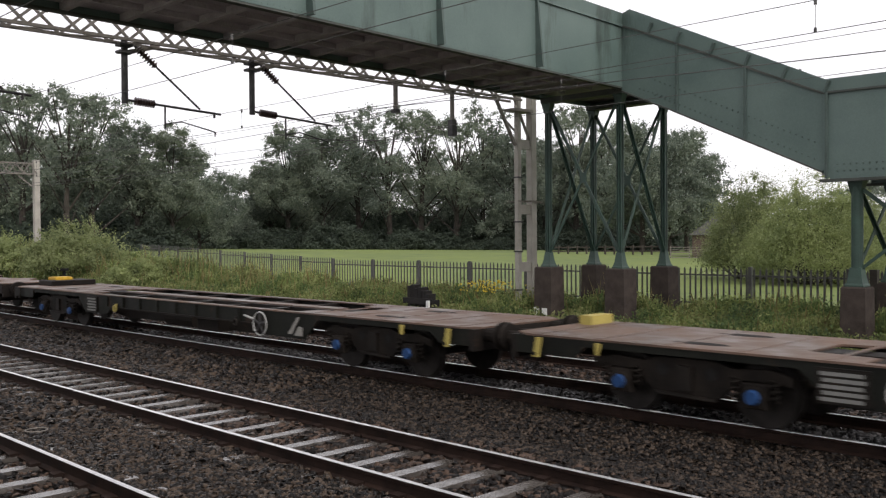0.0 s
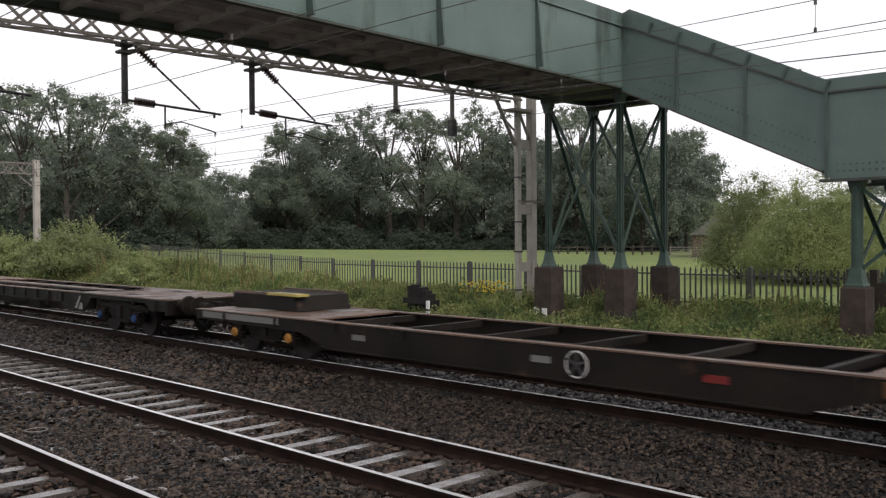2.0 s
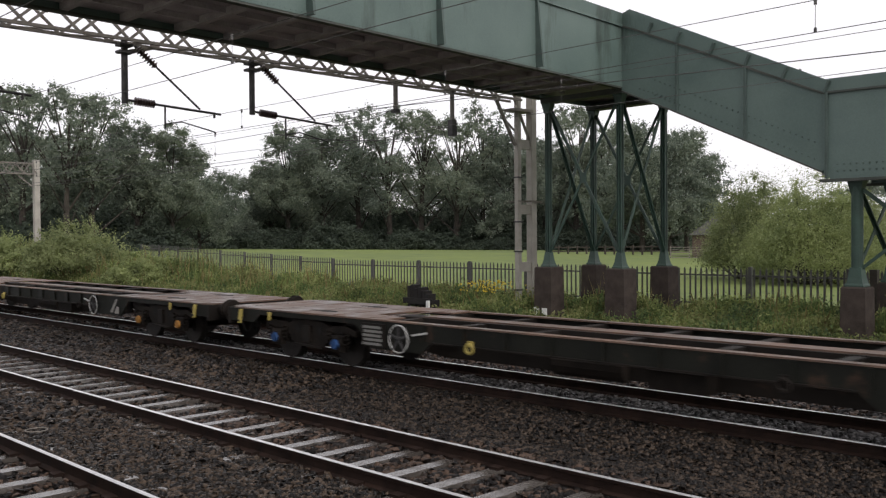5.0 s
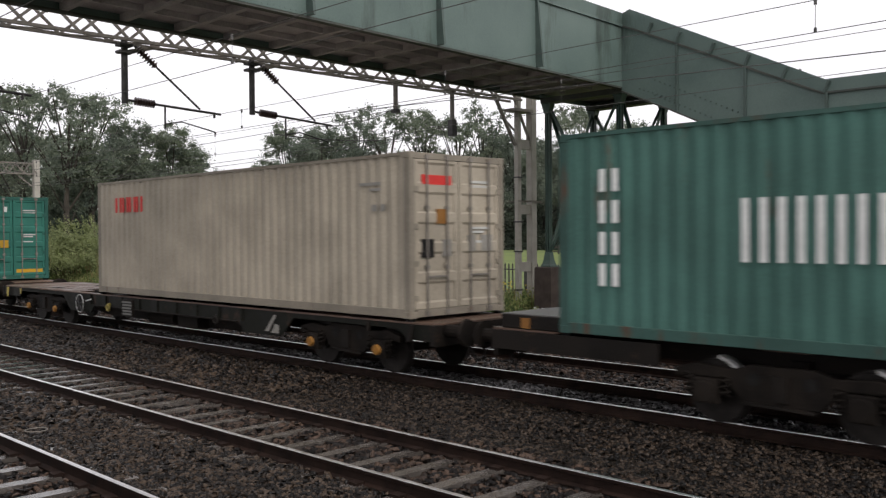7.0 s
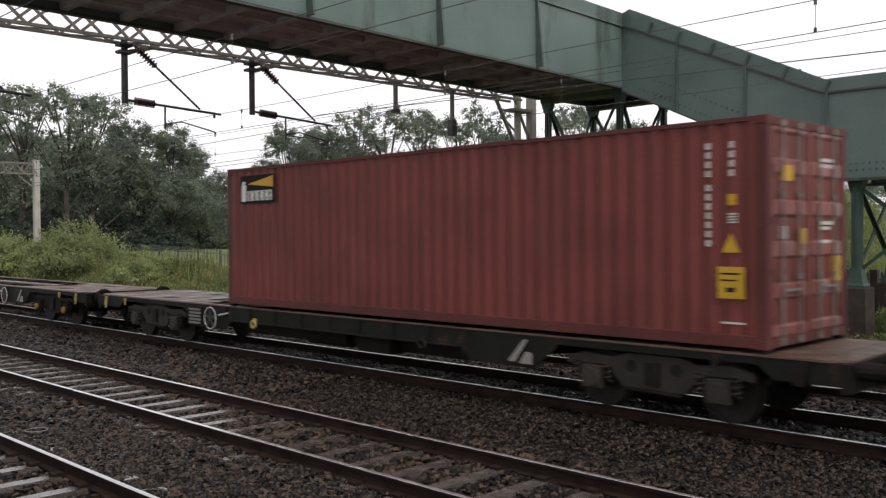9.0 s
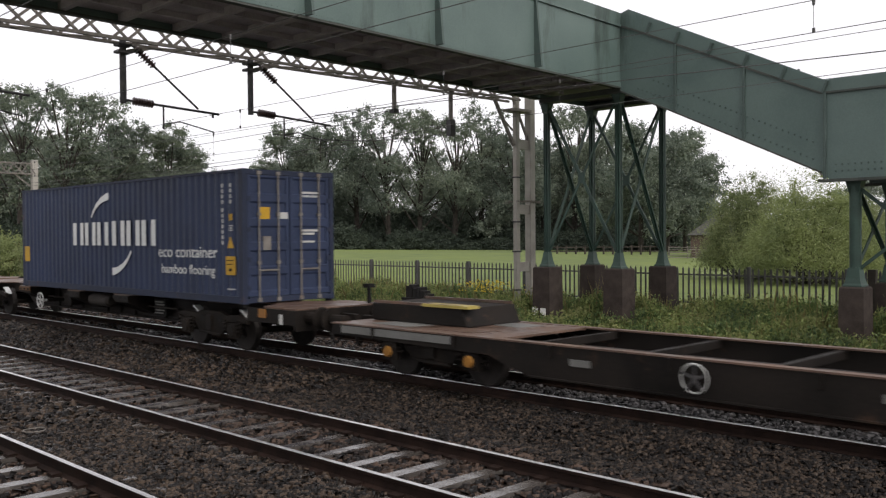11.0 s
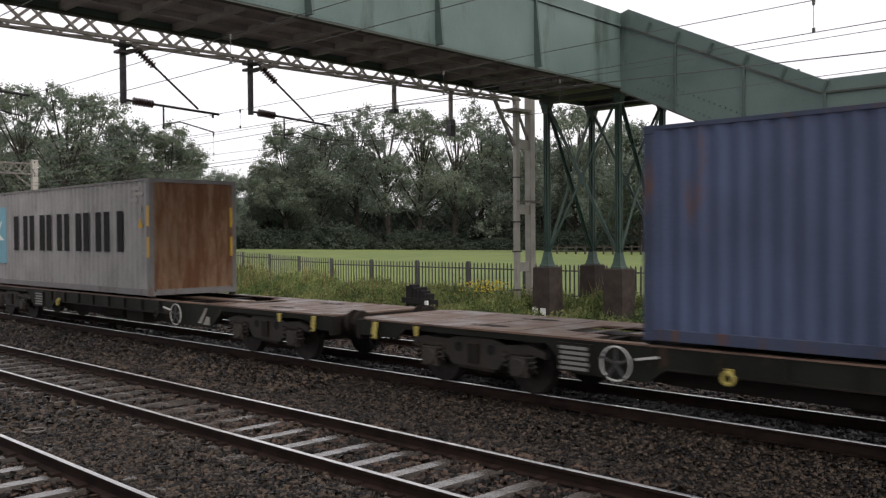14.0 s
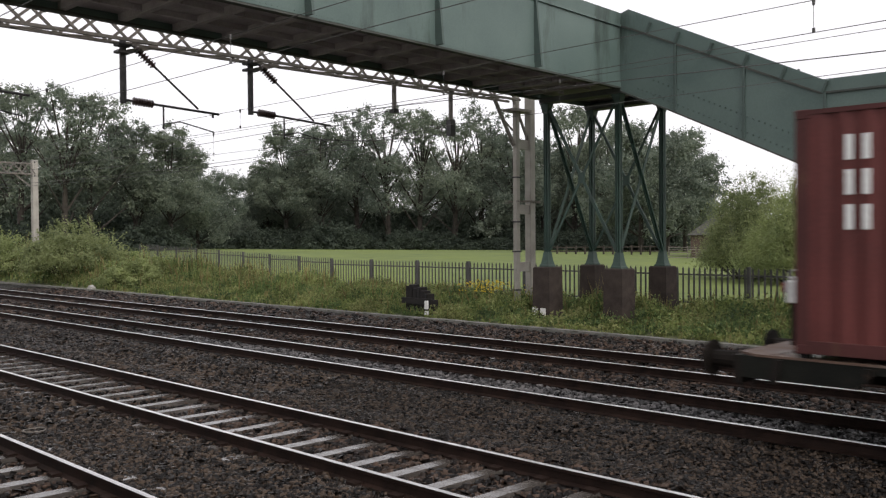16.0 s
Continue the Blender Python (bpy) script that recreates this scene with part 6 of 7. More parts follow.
# name, label, colour, tall, doors towards the camera, markings, left end of the box along the train at the start
BOXES = [
    ("grey_container", "pale grey shipping container with rust-streaked edges and blue marks", (0.40, 0.40, 0.39), True, False, m_cosco, -226.35),
    ("teal_container", "blue-green corrugated shipping container with white block marks", (0.050, 0.122, 0.102), True, False, m_china, -251.85),
    ("beige_container", "beige-grey shipping container with red marks, doors showing", (0.335, 0.295, 0.232), True, True, m_oocl, -267.25),
    ("green_container", "bright green shipping container with tall white panel, doors showing", (0.025, 0.128, 0.098), True, True, m_dong, -288.9),
    ("brown_red_container", "brown-red corrugated shipping container with upright white mark", (0.124, 0.031, 0.024), True, False, m_triton, -315.0),
    ("maroon_container", "maroon shipping container with dark sign panel, doors showing", RED_BROWN, True, True, m_beacon, -330.45),
    ("navy_container", "navy blue shipping container with white lettering, doors showing", (0.024, 0.034, 0.068), True, True, m_eco, -411.6),
    ("navy_container", "navy blue shipping container with white curved strokes and rust edges", (0.025, 0.038, 0.078), True, False, m_cma_end, -437.05),
    ("orange_container", "faded orange-red shipping container with upright mark, doors showing", (0.22, 0.066, 0.042), True, True, m_orange, -452.55),
    ("maroon_container", "maroon shipping container with yellow-rayed sign panel", RED_BROWN, True, False, m_beacon_front, -478.5),
    ("blue_container", "mid-blue shipping container with rusty posts, doors showing", (0.048, 0.062, 0.112), True, True, m_blue, -494.0),
    ("grey_container", "light grey shipping container with rust-streaked end and star emblem", (0.215, 0.205, 0.2), True, False, m_star, -520.1),
    ("red_container", "bright red shipping container with white mark, doors showing", (0.255, 0.042, 0.042), True, True, m_cai, -535.7),
    ("maroon_container", "dark maroon shipping container with upright white mark", (0.095, 0.025, 0.022), True, False, m_tex, -561.5),
]
# kind, right end, right bogie, left bogie, left end (metres along the train at the start), extra
WAGONS = [
    ("flat", 10.6, 7.6, -6.5, -9.2, ("blue_cap", False, True)),
    ("flat", -10.0, -12.8, -26.8, -29.7, ("blue_cap", True, "low")),
    ("spine", -30.8, -34.1, -48.1, -51.2, (True, True)),
    ("ladder", -52.4, -54.6, -68.2, -69.9,  ()),
    ("ladder", -70.5, -72.2, -85.9, -88.2, ()),
    ("flat", -89.6, -92.5, -106.6, -109.2, ("blue_cap", False)),
    ("flat", -110.0, -112.6, -126.9, -129.8, ("blue_cap", True, "tall")),
    ("spine", -130.9, -134.1, -148.1, -150.3, (True, False)),
    ("spine", -151.0, -153.5, -167.4, -170.5, (False, True)),
    ("flat", -171.8, -174.7, -188.8, -191.3, ("blue_cap", False)),
    ("flat", -192.1, -194.7, -208.7, -211.6, ("orange_cap", True)),
    ("spine", -212.8, -216.0, -230.0, -232.1, (True, False)),
    ("spine", -232.8, -235.6, -248.8, -253.2, (False, True)),
    ("flat", -254.5, -257.2, -271.4, -274.3, ("orange_cap", False, False, 5.55)),
    ("flat", -275.5, -278.4, -292.4, -295.3, ("orange_cap", False)),
    ("flat", -295.9, -298.7, -312.7, -315.7, ("orange_cap", True)),
    ("flat", -317.3, -320.2, -334.2, -336.9, (None, False)),
    ("flat", -337.7, -340.4, -354.4, -357.4, ("orange_cap", True)),
    ("ladder", -358.8, -361.3, -375.3, -377.4, ()),
    ("ladder", -378.0, -380.2, -394.1, -396.4, ()),
    ("spine", -397.6, -401.2, -415.2, -416.9, (True, False)),
    ("spine", -417.6, -420.0, -434.0, -438.0, (False, True)),
    ("flat", -439.3, -442.4, -456.5, -459.1, (None, False, True)),
    ("flat", -459.9, -462.3, -476.3, -479.4, (None, True)),
    ("flat", -480.7, -483.4, -497.5, -500.1, (None, False)),
    ("flat", -500.8, -503.4, -517.5, -521.0, (None, True)),
    ("flat", -522.2, -525.2, -539.2, -542.0, ("orange_cap", False)),
    ("flat", -542.8, -545.2, -559.3, -562.3, ("orange_cap", True)),
]
TRAIN = []


def build_train():
    for k, (kind, r, br, bl, lf, extra) in enumerate(WAGONS):
        br, bl = br + 0.25, bl + 0.25
        mid = (br + bl) / 2
        if kind == "flat":
            w = wagon_flat(lf - mid, r - mid, bl - mid, br - mid, *extra)
        elif kind == "spine":
            w = wagon_spine(lf - mid, r - mid, bl - mid, br - mid, *extra, "orange" if k % 2 else "yellow")
        else:
            w = wagon_ladder(lf - mid, r - mid, bl - mid, br - mid, -1.9 if k % 2 else 1.3, k in (4, 19))
        TRAIN.append((w, mid, 0.0))
    # tail lamp on the last headstock
    last = TRAIN[-1][0]
    lamp = thing("tail_lamp", "white tail lamp on the last wagon", "tail lamp")
    part("body", Shape().box(-0.08, 0.08, -0.09, 0.09, 0.0, 0.3).box(-0.05, 0.05, -0.06, 0.06, 0.3, 0.35), "white_mark", lamp, bevel=0.02)
    part("handle", Shape().ring((0, 0, 0.37), 0.07, 0.012, n=14), "white_paint", lamp)
    part("lens", Shape().tube((-0.1, 0, 0.2), (-0.14, 0, 0.2), 0.07, n=14), "red_light", lamp)
    part("bracket", Shape().box(-0.02, 0.03, -0.05, 0.05, -0.56, 0.0).box(-0.02, 0.16, -0.07, 0.07, -0.02, 0.0), "bogie_black", lamp, "black lamp bracket")
    TRAIN.append((lamp, -562.05, 1.56))
    for name, label, rgb, high, doors, marks, left in BOXES:
        worn = marks in (m_cosco, m_china, m_cma_end, m_blue, m_star)
        c = container(name, label, rgb, high, doors, marks, 0.61 if worn else 0.66, marks is m_star)
        TRAIN.append((c, left + 6.095, 1.05))


def motions():
    for ob, s, z in TRAIN:
        rows = [(t, pose(s + SPEED * t, TRAIN_Y, z)) for t in (-4.0, -2.0, 0.0, 4.0, 8.0, 12.0, 16.0, 18.0, 20.0)]
        walk(ob, rows)


# ---- plants ----
def leaf_cloud(centres, radii, per, size, flat=1.0, seed=1, spread=0.8, face=0.5):
    """Leaf sprays on the outside of many small clumps: each a bent pair of triangles, turned outwards by face."""
    r = np.random.default_rng(seed)
    n = len(centres) * per
    c = np.repeat(np.asarray(centres, float), per, 0)
    rad = np.repeat(np.asarray(radii, float), per)
    d = r.normal(0, 1, (n, 3))
    d /= np.linalg.norm(d, axis=1)[:, None]
    p = c + d * (rad * np.abs(r.normal(0, spread, n)))[:, None] * np.array([1, 1, flat])
    q = r.normal(0, 1, (n, 3))
    q /= np.linalg.norm(q, axis=1)[:, None]
    out = d * face + q * (1 - face) + np.array([0, 0, 0.25])
    out /= np.linalg.norm(out, axis=1)[:, None] + 1e-6
    a = np.cross(out, r.normal(0, 1, (n, 3)))
    a /= np.linalg.norm(a, axis=1)[:, None] + 1e-6
    b = np.cross(out, a)
    s = size * r.uniform(0.55, 1.35, n)[:, None]
    vs = np.stack([p - a * s, p + b * s * 0.5, p + a * s, p - b * s * 0.5], 1)
    fs = (np.array([(0, 1, 2), (0, 2, 3)])[None] + 4 * np.arange(n)[:, None, None]).reshape(-1, 3)
    vs[:, 1] += out * s * 0.2
    return vs.reshape(-1, 3), fs


def mesh_from(name, vs, fs, mat):
    k = fs.shape[1]
    me = bpy.data.meshes.new(name)
    me.vertices.add(len(vs))
    me.vertices.foreach_set("co", np.ascontiguousarray(vs, np.float32).reshape(-1))
    me.loops.add(len(fs) * k)
    me.loops.foreach_set("vertex_index", np.ascontiguousarray(fs, np.int32).reshape(-1))
    me.polygons.add(len(fs))
    me.polygons.foreach_set("loop_start", np.arange(len(fs), dtype=np.int32) * k)
    me.update(calc_edges=True)
    me.materials.append(M[mat])
    return me


def make_tree(height, width, mat, seed, clumps=120, per=46, leaf=0.5, low=0.12, thin=0.0, label=""):
    """Trunk, limbs that fork towards the clumps of an uneven crown."""
    r = np.random.default_rng(seed)
    t = thing("tree", label, "tree", "trees behind the field")
    trunk, limbs = Shape(), Shape()
    rad = height * 0.02
    lean = r.uniform(-0.05, 0.05, 2) * height
    pts = [Vector((lean[0] * u * u, lean[1] * u * u, height * 0.8 * u)) for u in np.linspace(0, 1, 7)]
    for i in range(6):
        trunk.tube(pts[i], pts[i + 1], rad * (1.15 - i / 6), rad * (1.15 - (i + 1) / 6 + 0.02), 9, caps=False)
    cs, rs = [], []
    # billows of the crown: a few large ones low down, smaller ones towards the top and the edge
    lobes = [(0, 0, height * 0.52, width * 0.27)]
    for k in range(17):
        u = r.uniform(0, 1)
        z = height * (low + 0.14 + (0.82 - low) * u)
        reach = width / 2 * math.sqrt(max(0.05, 1 - (2 * max(0.0, u - 0.35) / 1.45) ** 2)) * r.uniform(0.45, 0.8)
        lobes.append((k * 2.4 + r.uniform(-0.4, 0.4), reach, z, width * r.uniform(0.10, 0.17)))
    lobes.append((r.uniform(0, 6.3), 0.08 * width, height * 0.9, width * 0.11))
    total = sum(q * q for _, _, _, q in lobes)
    for a, d, z, q in lobes:
        c = np.array([d * math.cos(a), d * math.sin(a), z])
        start = pts[min(6, max(1, int(z / height * 5)))]
        limbs.tube(start, tuple(c), rad * 0.36, rad * 0.08, 6, caps=False)
        airy = thin * (0.4 + 1.2 * z / height)
        for k in range(int(clumps * q * q / total)):
            v = r.normal(0, 1, 3)
            v /= np.linalg.norm(v)
            e = c + v * q * r.uniform(0.55, 1.1) * np.array([1, 1, 0.8])
            if e[2] < low * height or r.uniform() < airy:
                continue
            cs.append(e)
            rs.append(q * r.uniform(0.28, 0.5))
            if k % 4 == 0:
                limbs.tube(tuple(c), tuple(e), rad * 0.09, rad * 0.03, 4, caps=False)
    vs, fs = leaf_cloud(cs, rs, per, leaf, 0.85, seed, face=0.45)
    tr = part("trunk", trunk, "bark", t)
    part("branchwork", limbs, "bark", t)
    part("crown", mesh_from("crown", vs, fs, mat), mat, t)
    return t


def make_bush(height, width, mat, seed, clumps=90, per=60, leaf=0.16, label="", sprays=0, name="bush"):
    r = np.random.default_rng(seed)
    b = thing(name, label, "bush", "bushes by the line")
    stems = Shape()
    cs, rs = [], []
    for _ in range(clumps):
        a, q = r.uniform(0, 6.283), math.sqrt(r.uniform()) * width / 2
        top = height * (1 - (2 * q / width) ** 2.2 * 0.75) * r.uniform(0.85, 1.05)
        z = top * r.uniform(0.15, 0.95) ** 0.6
        cs.append((q * math.cos(a), q * math.sin(a), z))
        rs.append(r.uniform(0.09, 0.19) * min(height, width))
        if r.uniform() < 0.25:
            stems.tube((q * 0.2 * math.cos(a), q * 0.2 * math.sin(a), -0.2), cs[-1], 0.03 * height / 3, 0.008, 5, caps=False)
    vs, fs = leaf_cloud(cs, rs, per, leaf, 0.9, seed)
    tagged(part("stem_tangle", stems, "bark", b), kind="stuff")
    part("foliage", mesh_from("foliage", vs, fs, mat), mat, b)
    if sprays:
        vv = []
        for _ in range(sprays):
            a, q = r.uniform(0, 6.283), math.sqrt(r.uniform()) * width / 2.1
            base = Vector((q * math.cos(a), q * math.sin(a), height * (1 - (2 * q / width) ** 2.2 * 0.75) * 0.9))
            tip = base + Vector((r.normal(0, 0.25), r.normal(0, 0.25), r.uniform(0.3, 0.8)))
            for k in range(7):
                p = base.lerp(tip, k / 6)
                vv.append((p.x, p.y, p.z))
        vs, fs = leaf_cloud(vv, [0.09] * len(vv), 5, leaf * 0.8, 1.0, seed + 5)
        tagged(part("new_growth", mesh_from("new_growth", vs, fs, mat), mat, b), kind="stuff")
    return b


def ray_place(px, depth_y=None, depth=None):
    """A place ahead: px is the share across the view (0 to 1), depth metres straight ahead."""
    u = (px * 2 - 1) * math.tan(radians(51.87 / 2))
    yaw = radians(45.03)
    return (depth * (-math.sin(yaw) + u * math.cos(yaw)), depth * (math.cos(yaw) + u * math.sin(yaw)))


def build_trees():
    LAB = "tall broad-leaved tree with a dark green ragged crown"
    kinds = [make_tree(22, 17, "leaf_dark", 3, 462, 104, 0.172, 0.08, 0.03, LAB), make_tree(20, 15, "leaf_mid", 8, 440, 104, 0.168, 0.10, 0.06, LAB),
             make_tree(24, 14, "leaf_dark", 21, 363, 57, 0.19, 0.2, 0.38, "tall thin-crowned tree with sky showing through"), make_tree(18, 18, "leaf_dark", 33, 462, 104, 0.18, 0.05, 0.02, LAB),
             make_tree(23, 15, "leaf_mid", 41, 363, 57, 0.19, 0.18, 0.35, "tall thin-crowned tree with sky showing through")]
    used = set()
    # share across the view, metres ahead, kind, height factor, turn
    rows = [(-0.03, 118, 0, 0.92, 20), (0.025, 112, 4, 0.97, 80), (0.075, 108, 2, 0.88, 10), (0.105, 112, 4, 0.93, 200), (0.155, 118, 0, 0.84, 130), (0.195, 118, 1, 0.84, 60), (0.225, 128, 3, 0.76, 300), (0.262, 150, 3, 0.70, 30),
            (0.325, 150, 1, 1.02, 10), (0.305, 158, 0, 0.72, 10), (0.365, 150, 0, 0.98, 100), (0.405, 152, 2, 1.02, 250), (0.44, 148, 2, 0.98, 170), (0.475, 150, 4, 1.06, 40), (0.515, 148, 4, 1.0, 330), (0.545, 152, 2, 1.03, 95), (0.58, 150, 3, 1.08, 210),
            (0.615, 154, 0, 0.9, 70), (0.65, 150, 4, 1.08, 20), (0.685, 145, 1, 0.98, 140), (0.725, 120, 3, 0.96, 260), (0.755, 122, 3, 0.92, 20), (0.775, 128, 0, 0.70, 50), (0.84, 160, 1, 0.5, 50), (0.90, 150, 3, 0.5, 90), (0.97, 140, 0, 0.52, 10), (1.03, 130, 3, 0.6, 0),
            (0.0, 135, 1, 0.9, 40), (0.05, 140, 3, 1.0, 0), (0.10, 142, 0, 0.85, 90), (0.17, 145, 3, 0.85, 180), (0.34, 170, 3, 1.0, 50), (0.42, 172, 3, 1.0, 130), (0.50, 172, 3, 1.0, 240), (0.56, 172, 0, 0.9, 0), (0.63, 172, 3, 1.0, 80), (0.70, 165, 0, 0.85, 300)]
    for px, depth, k, f, turn in rows:
        x, y = ray_place(px, depth=depth)
        m = Matrix.Translation((x, y, -0.3)) @ Euler((0, 0, radians(turn))).to_matrix().to_4x4() @ Matrix.Diagonal((f * 1.0, f * 1.0, f, 1))
        if k not in used:
            used.add(k)
            kinds[k].matrix_basis = m
        else:
            o = copy_thing(kinds[k], Matrix.Identity(4))
            o.matrix_basis = m
    # undergrowth that closes the foot of the wood; dark leaves stand for canopy shade
    hedge = make_bush(5.5, 12, "leaf_holly", 51, 220, 64, 0.24, "dense undergrowth at the foot of the trees, coloured as dark as their shade", name="undergrowth")
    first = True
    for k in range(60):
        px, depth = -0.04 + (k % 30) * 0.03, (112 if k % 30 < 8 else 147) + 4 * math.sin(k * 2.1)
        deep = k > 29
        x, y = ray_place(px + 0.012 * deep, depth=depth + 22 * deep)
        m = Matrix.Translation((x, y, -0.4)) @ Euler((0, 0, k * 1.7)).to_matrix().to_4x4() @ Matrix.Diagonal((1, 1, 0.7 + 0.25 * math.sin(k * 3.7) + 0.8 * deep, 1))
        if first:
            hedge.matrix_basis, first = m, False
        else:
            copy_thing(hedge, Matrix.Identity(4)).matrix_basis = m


def build_bushes():
    b = make_bush(5.7, 7.0, "leaf_light", 61, 300, 330, 0.052, "large rounded bush with light green arching leaves", sprays=60)
    b.location = (*ray_place(0.918, depth=47), -0.2)
    b = make_bush(6.2, 5.0, "leaf_bush", 62, 240, 300, 0.055, "large mid-green bush beside the field", sprays=40)
    b.location = (*ray_place(0.848, depth=52), -0.2)
    b = make_bush(5.0, 5.0, "leaf_bush", 66, 150, 280, 0.06, "large mid-green bush beside the field", sprays=20)
    b.location = (*ray_place(0.975, depth=50), -0.2)
    b = make_bush(3.3, 6.2, "leaf_bush", 63, 140, 200, 0.075, "spreading pale green hawthorn bush on the verge", sprays=50)
    b.location = (*ray_place(0.088, depth=54), 0.2)
    b = make_bush(2.4, 7.5, "leaf_light", 64, 130, 180, 0.075, "low pale green scrub on the verge", sprays=40)
    b.location = (*ray_place(0.0, depth=60), 0.4)
    b = make_bush(1.5, 5.0, "leaf_light", 65, 100, 160, 0.065, "low bramble scrub on the verge", sprays=20)
    b.location = (*ray_place(0.17, depth=48), 0.0)


def build_weeds():
    """Nettles, docks and long grass on the verge, as loose blades and leaf sprays."""
    r = np.random.default_rng(17)
    n = 23000
    x = -2 - 66 * r.uniform(0, 1, n) ** 1.25
    y = 20.75 + (r.uniform(0, 1, n) ** 0.9) * 5.9
    y = np.where(x < -33, y + (-x - 33) * 0.05 * r.uniform(0, 1, n), y)
    h0 = np.array([max(0.12, 0.62 + 0.85 * noise.noise((a * 0.35, b * 0.6, 3.0)) + 0.45 * noise.noise((a * 1.3, b * 1.3, 9.0))) for a, b in zip(x, y)])
    h0 *= np.clip((y - 20.8) / 2.2, 0.12, 1.0)
    h0 *= np.where(y > 24.6, 0.75, 0.95) * np.where(x > -26, 0.85, 1.0)
    h0 *= 1 + np.clip((-x - 30) / 30, 0, 1) * 0.7
    z0 = np.array([ground_height(a, b) for a, b in zip(x, y)])
    pier = np.zeros(n, bool)
    for px_ in (-17.95, -15.28, -8.5, -5.9):
        pier |= (np.abs(x - px_) < 0.75) & (np.minimum(np.abs(y - 22.65), np.abs(y - 25.05)) < 0.7)
    keep = ~pier
    x, y, z0, h0 = x[keep], y[keep], z0[keep], h0[keep]
    n = len(x)
    # leaf sprays
    cs = np.stack([x, y, z0 + h0 * r.uniform(0.25, 0.95, n)], 1)
    tint = np.array([noise.noise((a * 0.5, b * 0.9, 21.0)) + 0.5 * noise.noise((a * 1.9, b * 1.9, 4.0)) for a, b in zip(x, y)]) + r.normal(0, 0.12, n)
    for name, mat, pick, lab in (("verge_weeds", "weed", np.abs(tint) <= 0.16, "tangle of nettles, docks and brambles on the railway verge"),
                                 ("nettle_clumps", "weed_deep", tint > 0.16, "dark green nettle clumps on the railway verge"),
                                 ("meadow_grass", "weed_pale", tint < -0.16, "pale yellow-green seeding grass on the railway verge")):
        vs, fs = leaf_cloud(cs[pick], 0.15 * np.ones(int(pick.sum())), 13, 0.052, 1.3, 18, face=0.3)
        tagged(new(name, mesh_from(name, vs, fs, mat)), lab, "weeds", "", "stuff")
    # blades and dry stems
    for name, mat, k, sc, lab in (("long_grass", "weed", 13000, 1.0, "long green grass blades on the verge"), ("dry_stems", "weed_dry", 3200, 1.35, "dry straw-coloured grass stems on the verge")):
        i = r.integers(0, n, k)
        bx, by, bz = x[i] + r.normal(0, 0.1, k), y[i] + r.normal(0, 0.1, k), z0[i]
        hh = h0[i] * r.uniform(0.7, 1.25, k) * sc + 0.1
        a = r.uniform(0, 6.283, k)
        w = 0.012 * (1 + np.clip((-bx - 12) / 20, 0, 2))
        lean = r.uniform(0.05, 0.35, k) * hh
        la = r.uniform(0, 6.283, k)
        P = np.stack([bx, by, bz], 1)
        side = np.stack([np.cos(a), np.sin(a), np.zeros(k)], 1) * w[:, None]
        mid = P + np.stack([np.cos(la) * lean * 0.35, np.sin(la) * lean * 0.35, hh * 0.6], 1)
        tip = P + np.stack([np.cos(la) * lean, np.sin(la) * lean, hh], 1)
        vs = np.stack([P - side, P + side, mid + side * 0.8, tip, mid - side * 0.8], 1).reshape(-1, 3)
        fs = np.arange(5 * k).reshape(-1, 5)
        me = mesh_from(name, vs, fs, mat)
        tagged(new(name, me), lab, "grass", "", "stuff")
    fx, fy = r.normal(-21.2, 0.5, 120), r.normal(23.4, 0.4, 120)
    vs, fs = leaf_cloud(np.stack([fx, fy, 0.55 + 0.35 * r.uniform(0, 1, 120)], 1), 0.05 * np.ones(120), 6, 0.03, 1, 4)
    tagged(new("ragwort_flowers", mesh_from("ragwort_flowers", vs, fs, "flower")), "yellow ragwort flower heads in the weeds", "flowers", "", "stuff")




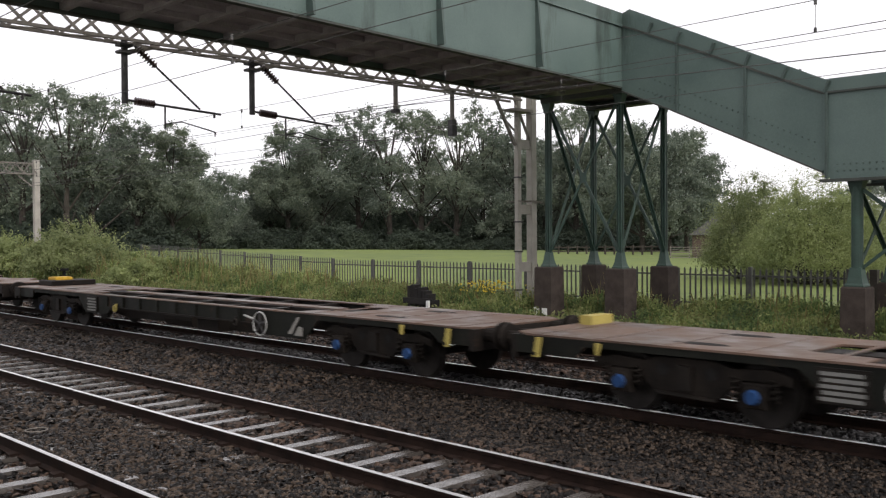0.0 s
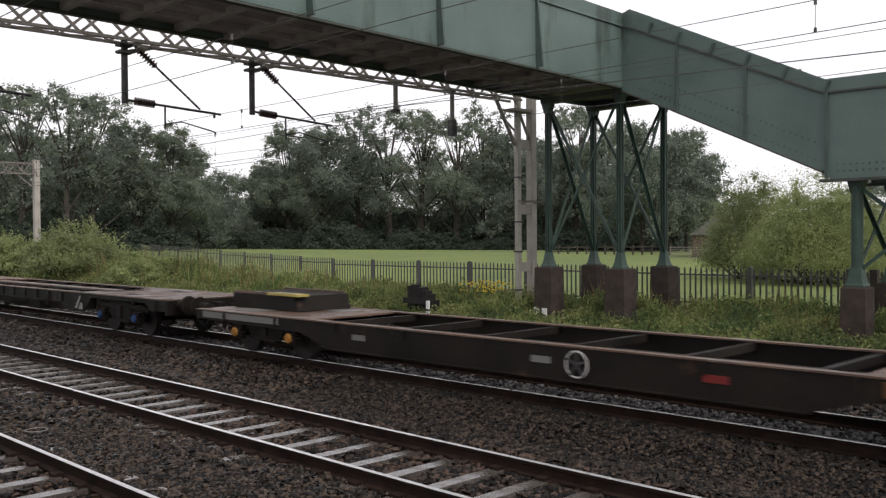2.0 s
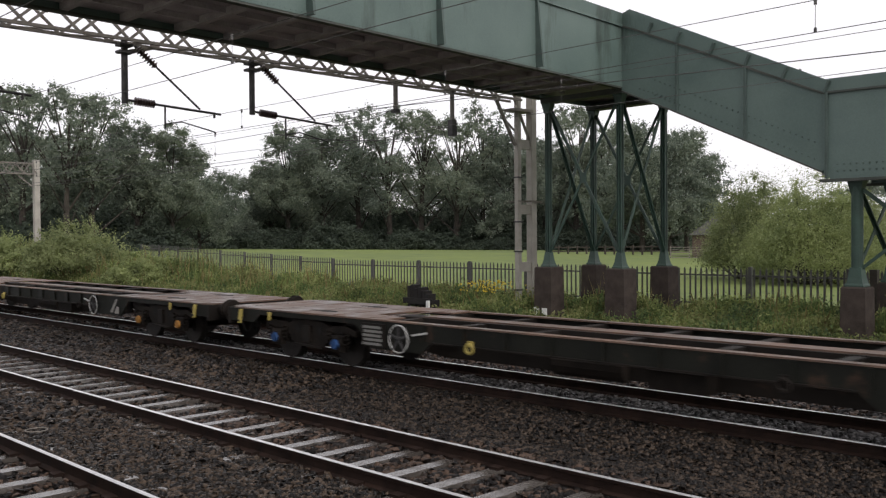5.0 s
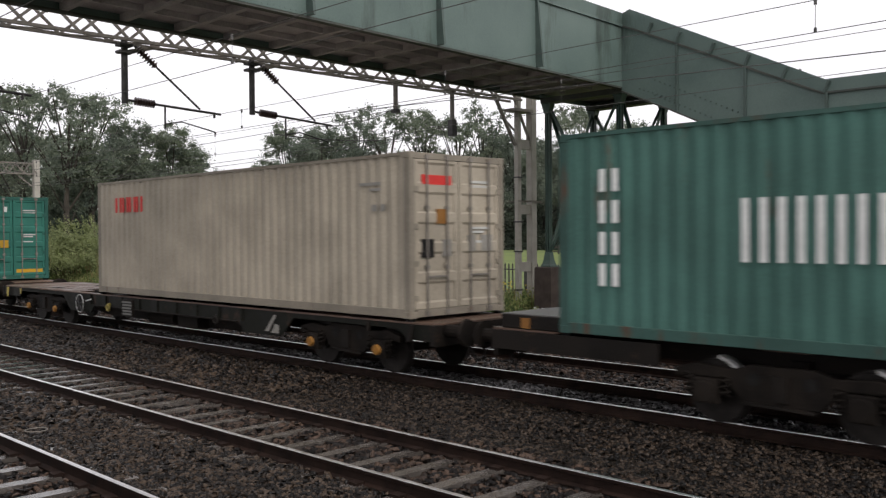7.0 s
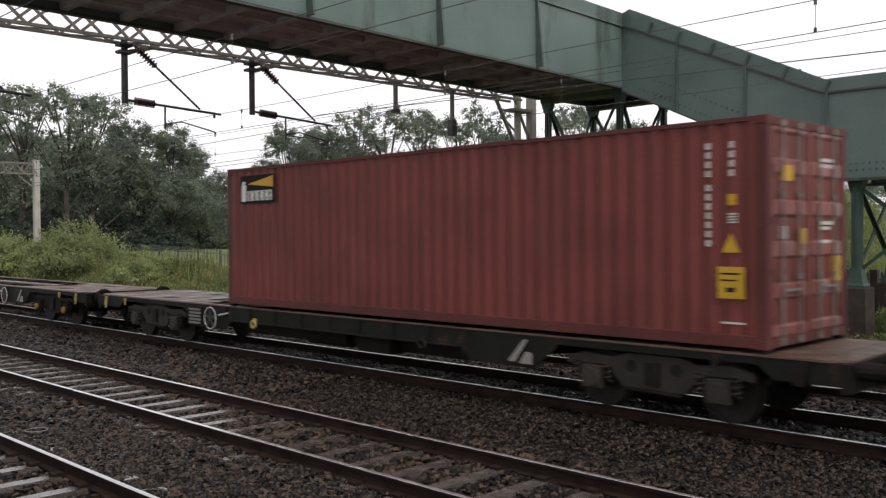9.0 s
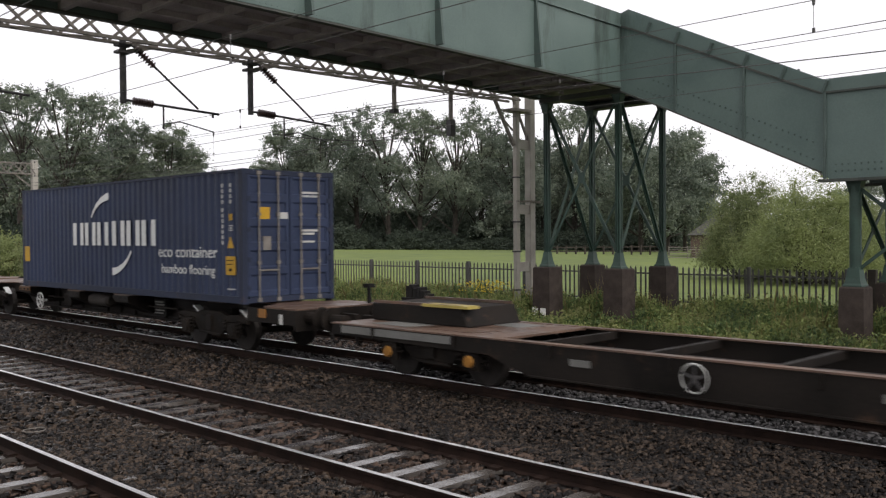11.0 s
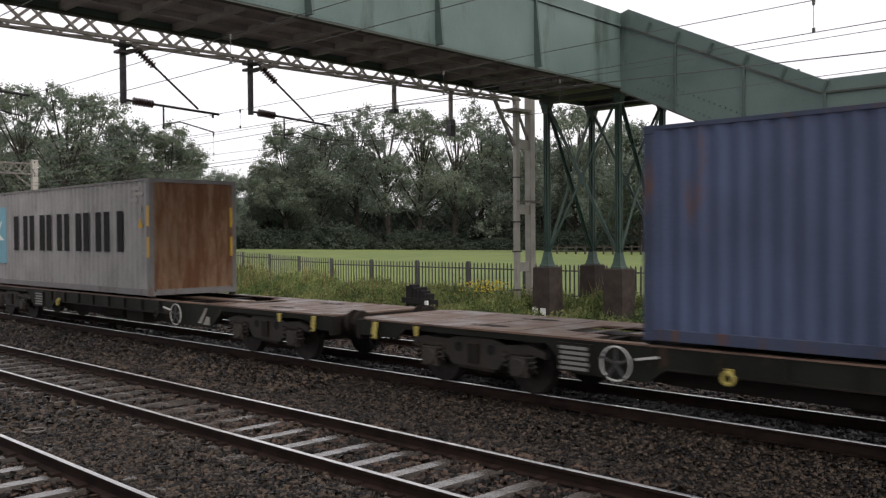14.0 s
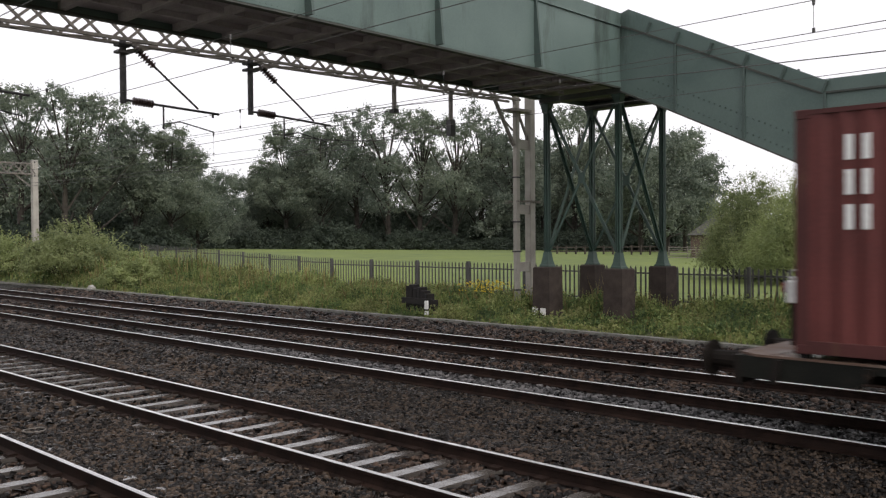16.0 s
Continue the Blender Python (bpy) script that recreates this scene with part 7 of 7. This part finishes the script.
# ---- far things ----
def build_far():
    x, y = ray_place(0.815, depth=95)
    h = thing("house", "small brick house with a pale slate roof behind the bushes", "house", "", pose(x, y, -0.2, 0, 0, 120))
    part("wall", Shape().box(-4, 4, -3, 3, 0, 2.6), "house_brick", h)
    part("roof", Shape().add([(-4.3, -3.4, 2.5), (4.3, -3.4, 2.5), (4.3, 3.4, 2.5), (-4.3, 3.4, 2.5), (-4.3, 0, 4.9), (4.3, 0, 4.9)], [(0, 1, 5, 4), (2, 3, 4, 5), (0, 4, 3), (1, 2, 5), (3, 2, 1, 0)]), "roof_tile", h)
    part("window", Shape().box(-2.0, -0.8, -3.06, -3.0, 1.0, 2.2), "glass", h)
    x, y = ray_place(0.778, depth=88)
    g = thing("field_gate", "grey metal five-bar gate at the edge of the field", "gate", "", pose(x, y, -0.1, 0, 0, 40))
    for z in (0.25, 0.5, 0.75, 1.0, 1.25):
        part("bar", Shape().tube((-1.8, 0, z), (1.8, 0, z), 0.03), "steel", g)
    for xx in (-1.8, 0, 1.8):
        part("upright", Shape().tube((xx, 0, 0), (xx, 0, 1.35), 0.04), "steel", g)
    f = thing("post_rail_fence", "dark timber post and rail fence beyond the field", "fence")
    for k in range(14):
        px = 0.62 + k * 0.0105
        x, y = ray_place(px, depth=100)
        x2, y2 = ray_place(px + 0.0105, depth=100)
        part("post", Shape().box(x - 0.08, x + 0.08, y - 0.08, y + 0.08, -0.2, 1.25), "bark", f)
        part("rail", Shape().bar((x, y, 0.6), (x2, y2, 0.6), 0.05, 0.12).bar((x, y, 1.05), (x2, y2, 1.05), 0.05, 0.12), "bark", f)
    for px, depth, mat, turn, lab in ((0.512, 147, "car_pale", 50, "silver parked car half hidden under the trees"), (0.488, 148, "car_dark", 40, "dark parked car under the trees")):
        x, y = ray_place(px, depth=depth)
        c = thing("parked_car", lab, "car", "", pose(x, y, -0.13, 0, 0, turn))
        part("body", Shape().plate([(-2.1, 0.35), (-2.1, 0.8), (-1.9, 0.95), (1.1, 0.95), (2.0, 0.8), (2.1, 0.35)], -0.85, 0.85), mat, c, bevel=0.08)
        part("cabin", Shape().add([(-1.8, -0.8, 0.95), (1.1, -0.8, 0.95), (1.1, 0.8, 0.95), (-1.8, 0.8, 0.95), (-1.3, -0.65, 1.45), (0.4, -0.65, 1.45), (0.4, 0.65, 1.45), (-1.3, 0.65, 1.45)], [(4, 5, 6, 7), (0, 1, 5, 4), (1, 2, 6, 5), (2, 3, 7, 6), (3, 0, 4, 7)]), "glass", c)
        for xx in (-1.3, 1.3):
            for yy in (-0.8, 0.8):
                part("wheel", Shape().tube((xx, yy - 0.1, 0.32), (xx, yy + 0.1, 0.32), 0.32, n=14), "black", c)


# ---- the near side, behind the camera ----
def build_platform():
    p = thing("platform", "plain grey station platform beside the nearest track", "platform", "", None, "structure")
    part("platform_top", Shape().box(-60, 60, -6, 1.2, 0.8, 0.92), "concrete", p)
    part("platform_wall", Shape().box(-60, 60, 0.95, 1.1, -0.3, 0.8), "concrete", p)


build_ground()
build_bed()
build_kerb()
build_platform()
build_bridge()
build_gantry()
build_wires()
build_fence()
build_train()
build_trees()
build_bushes()
build_far()
build_weeds()
build_rails()
build_stones()
motions()
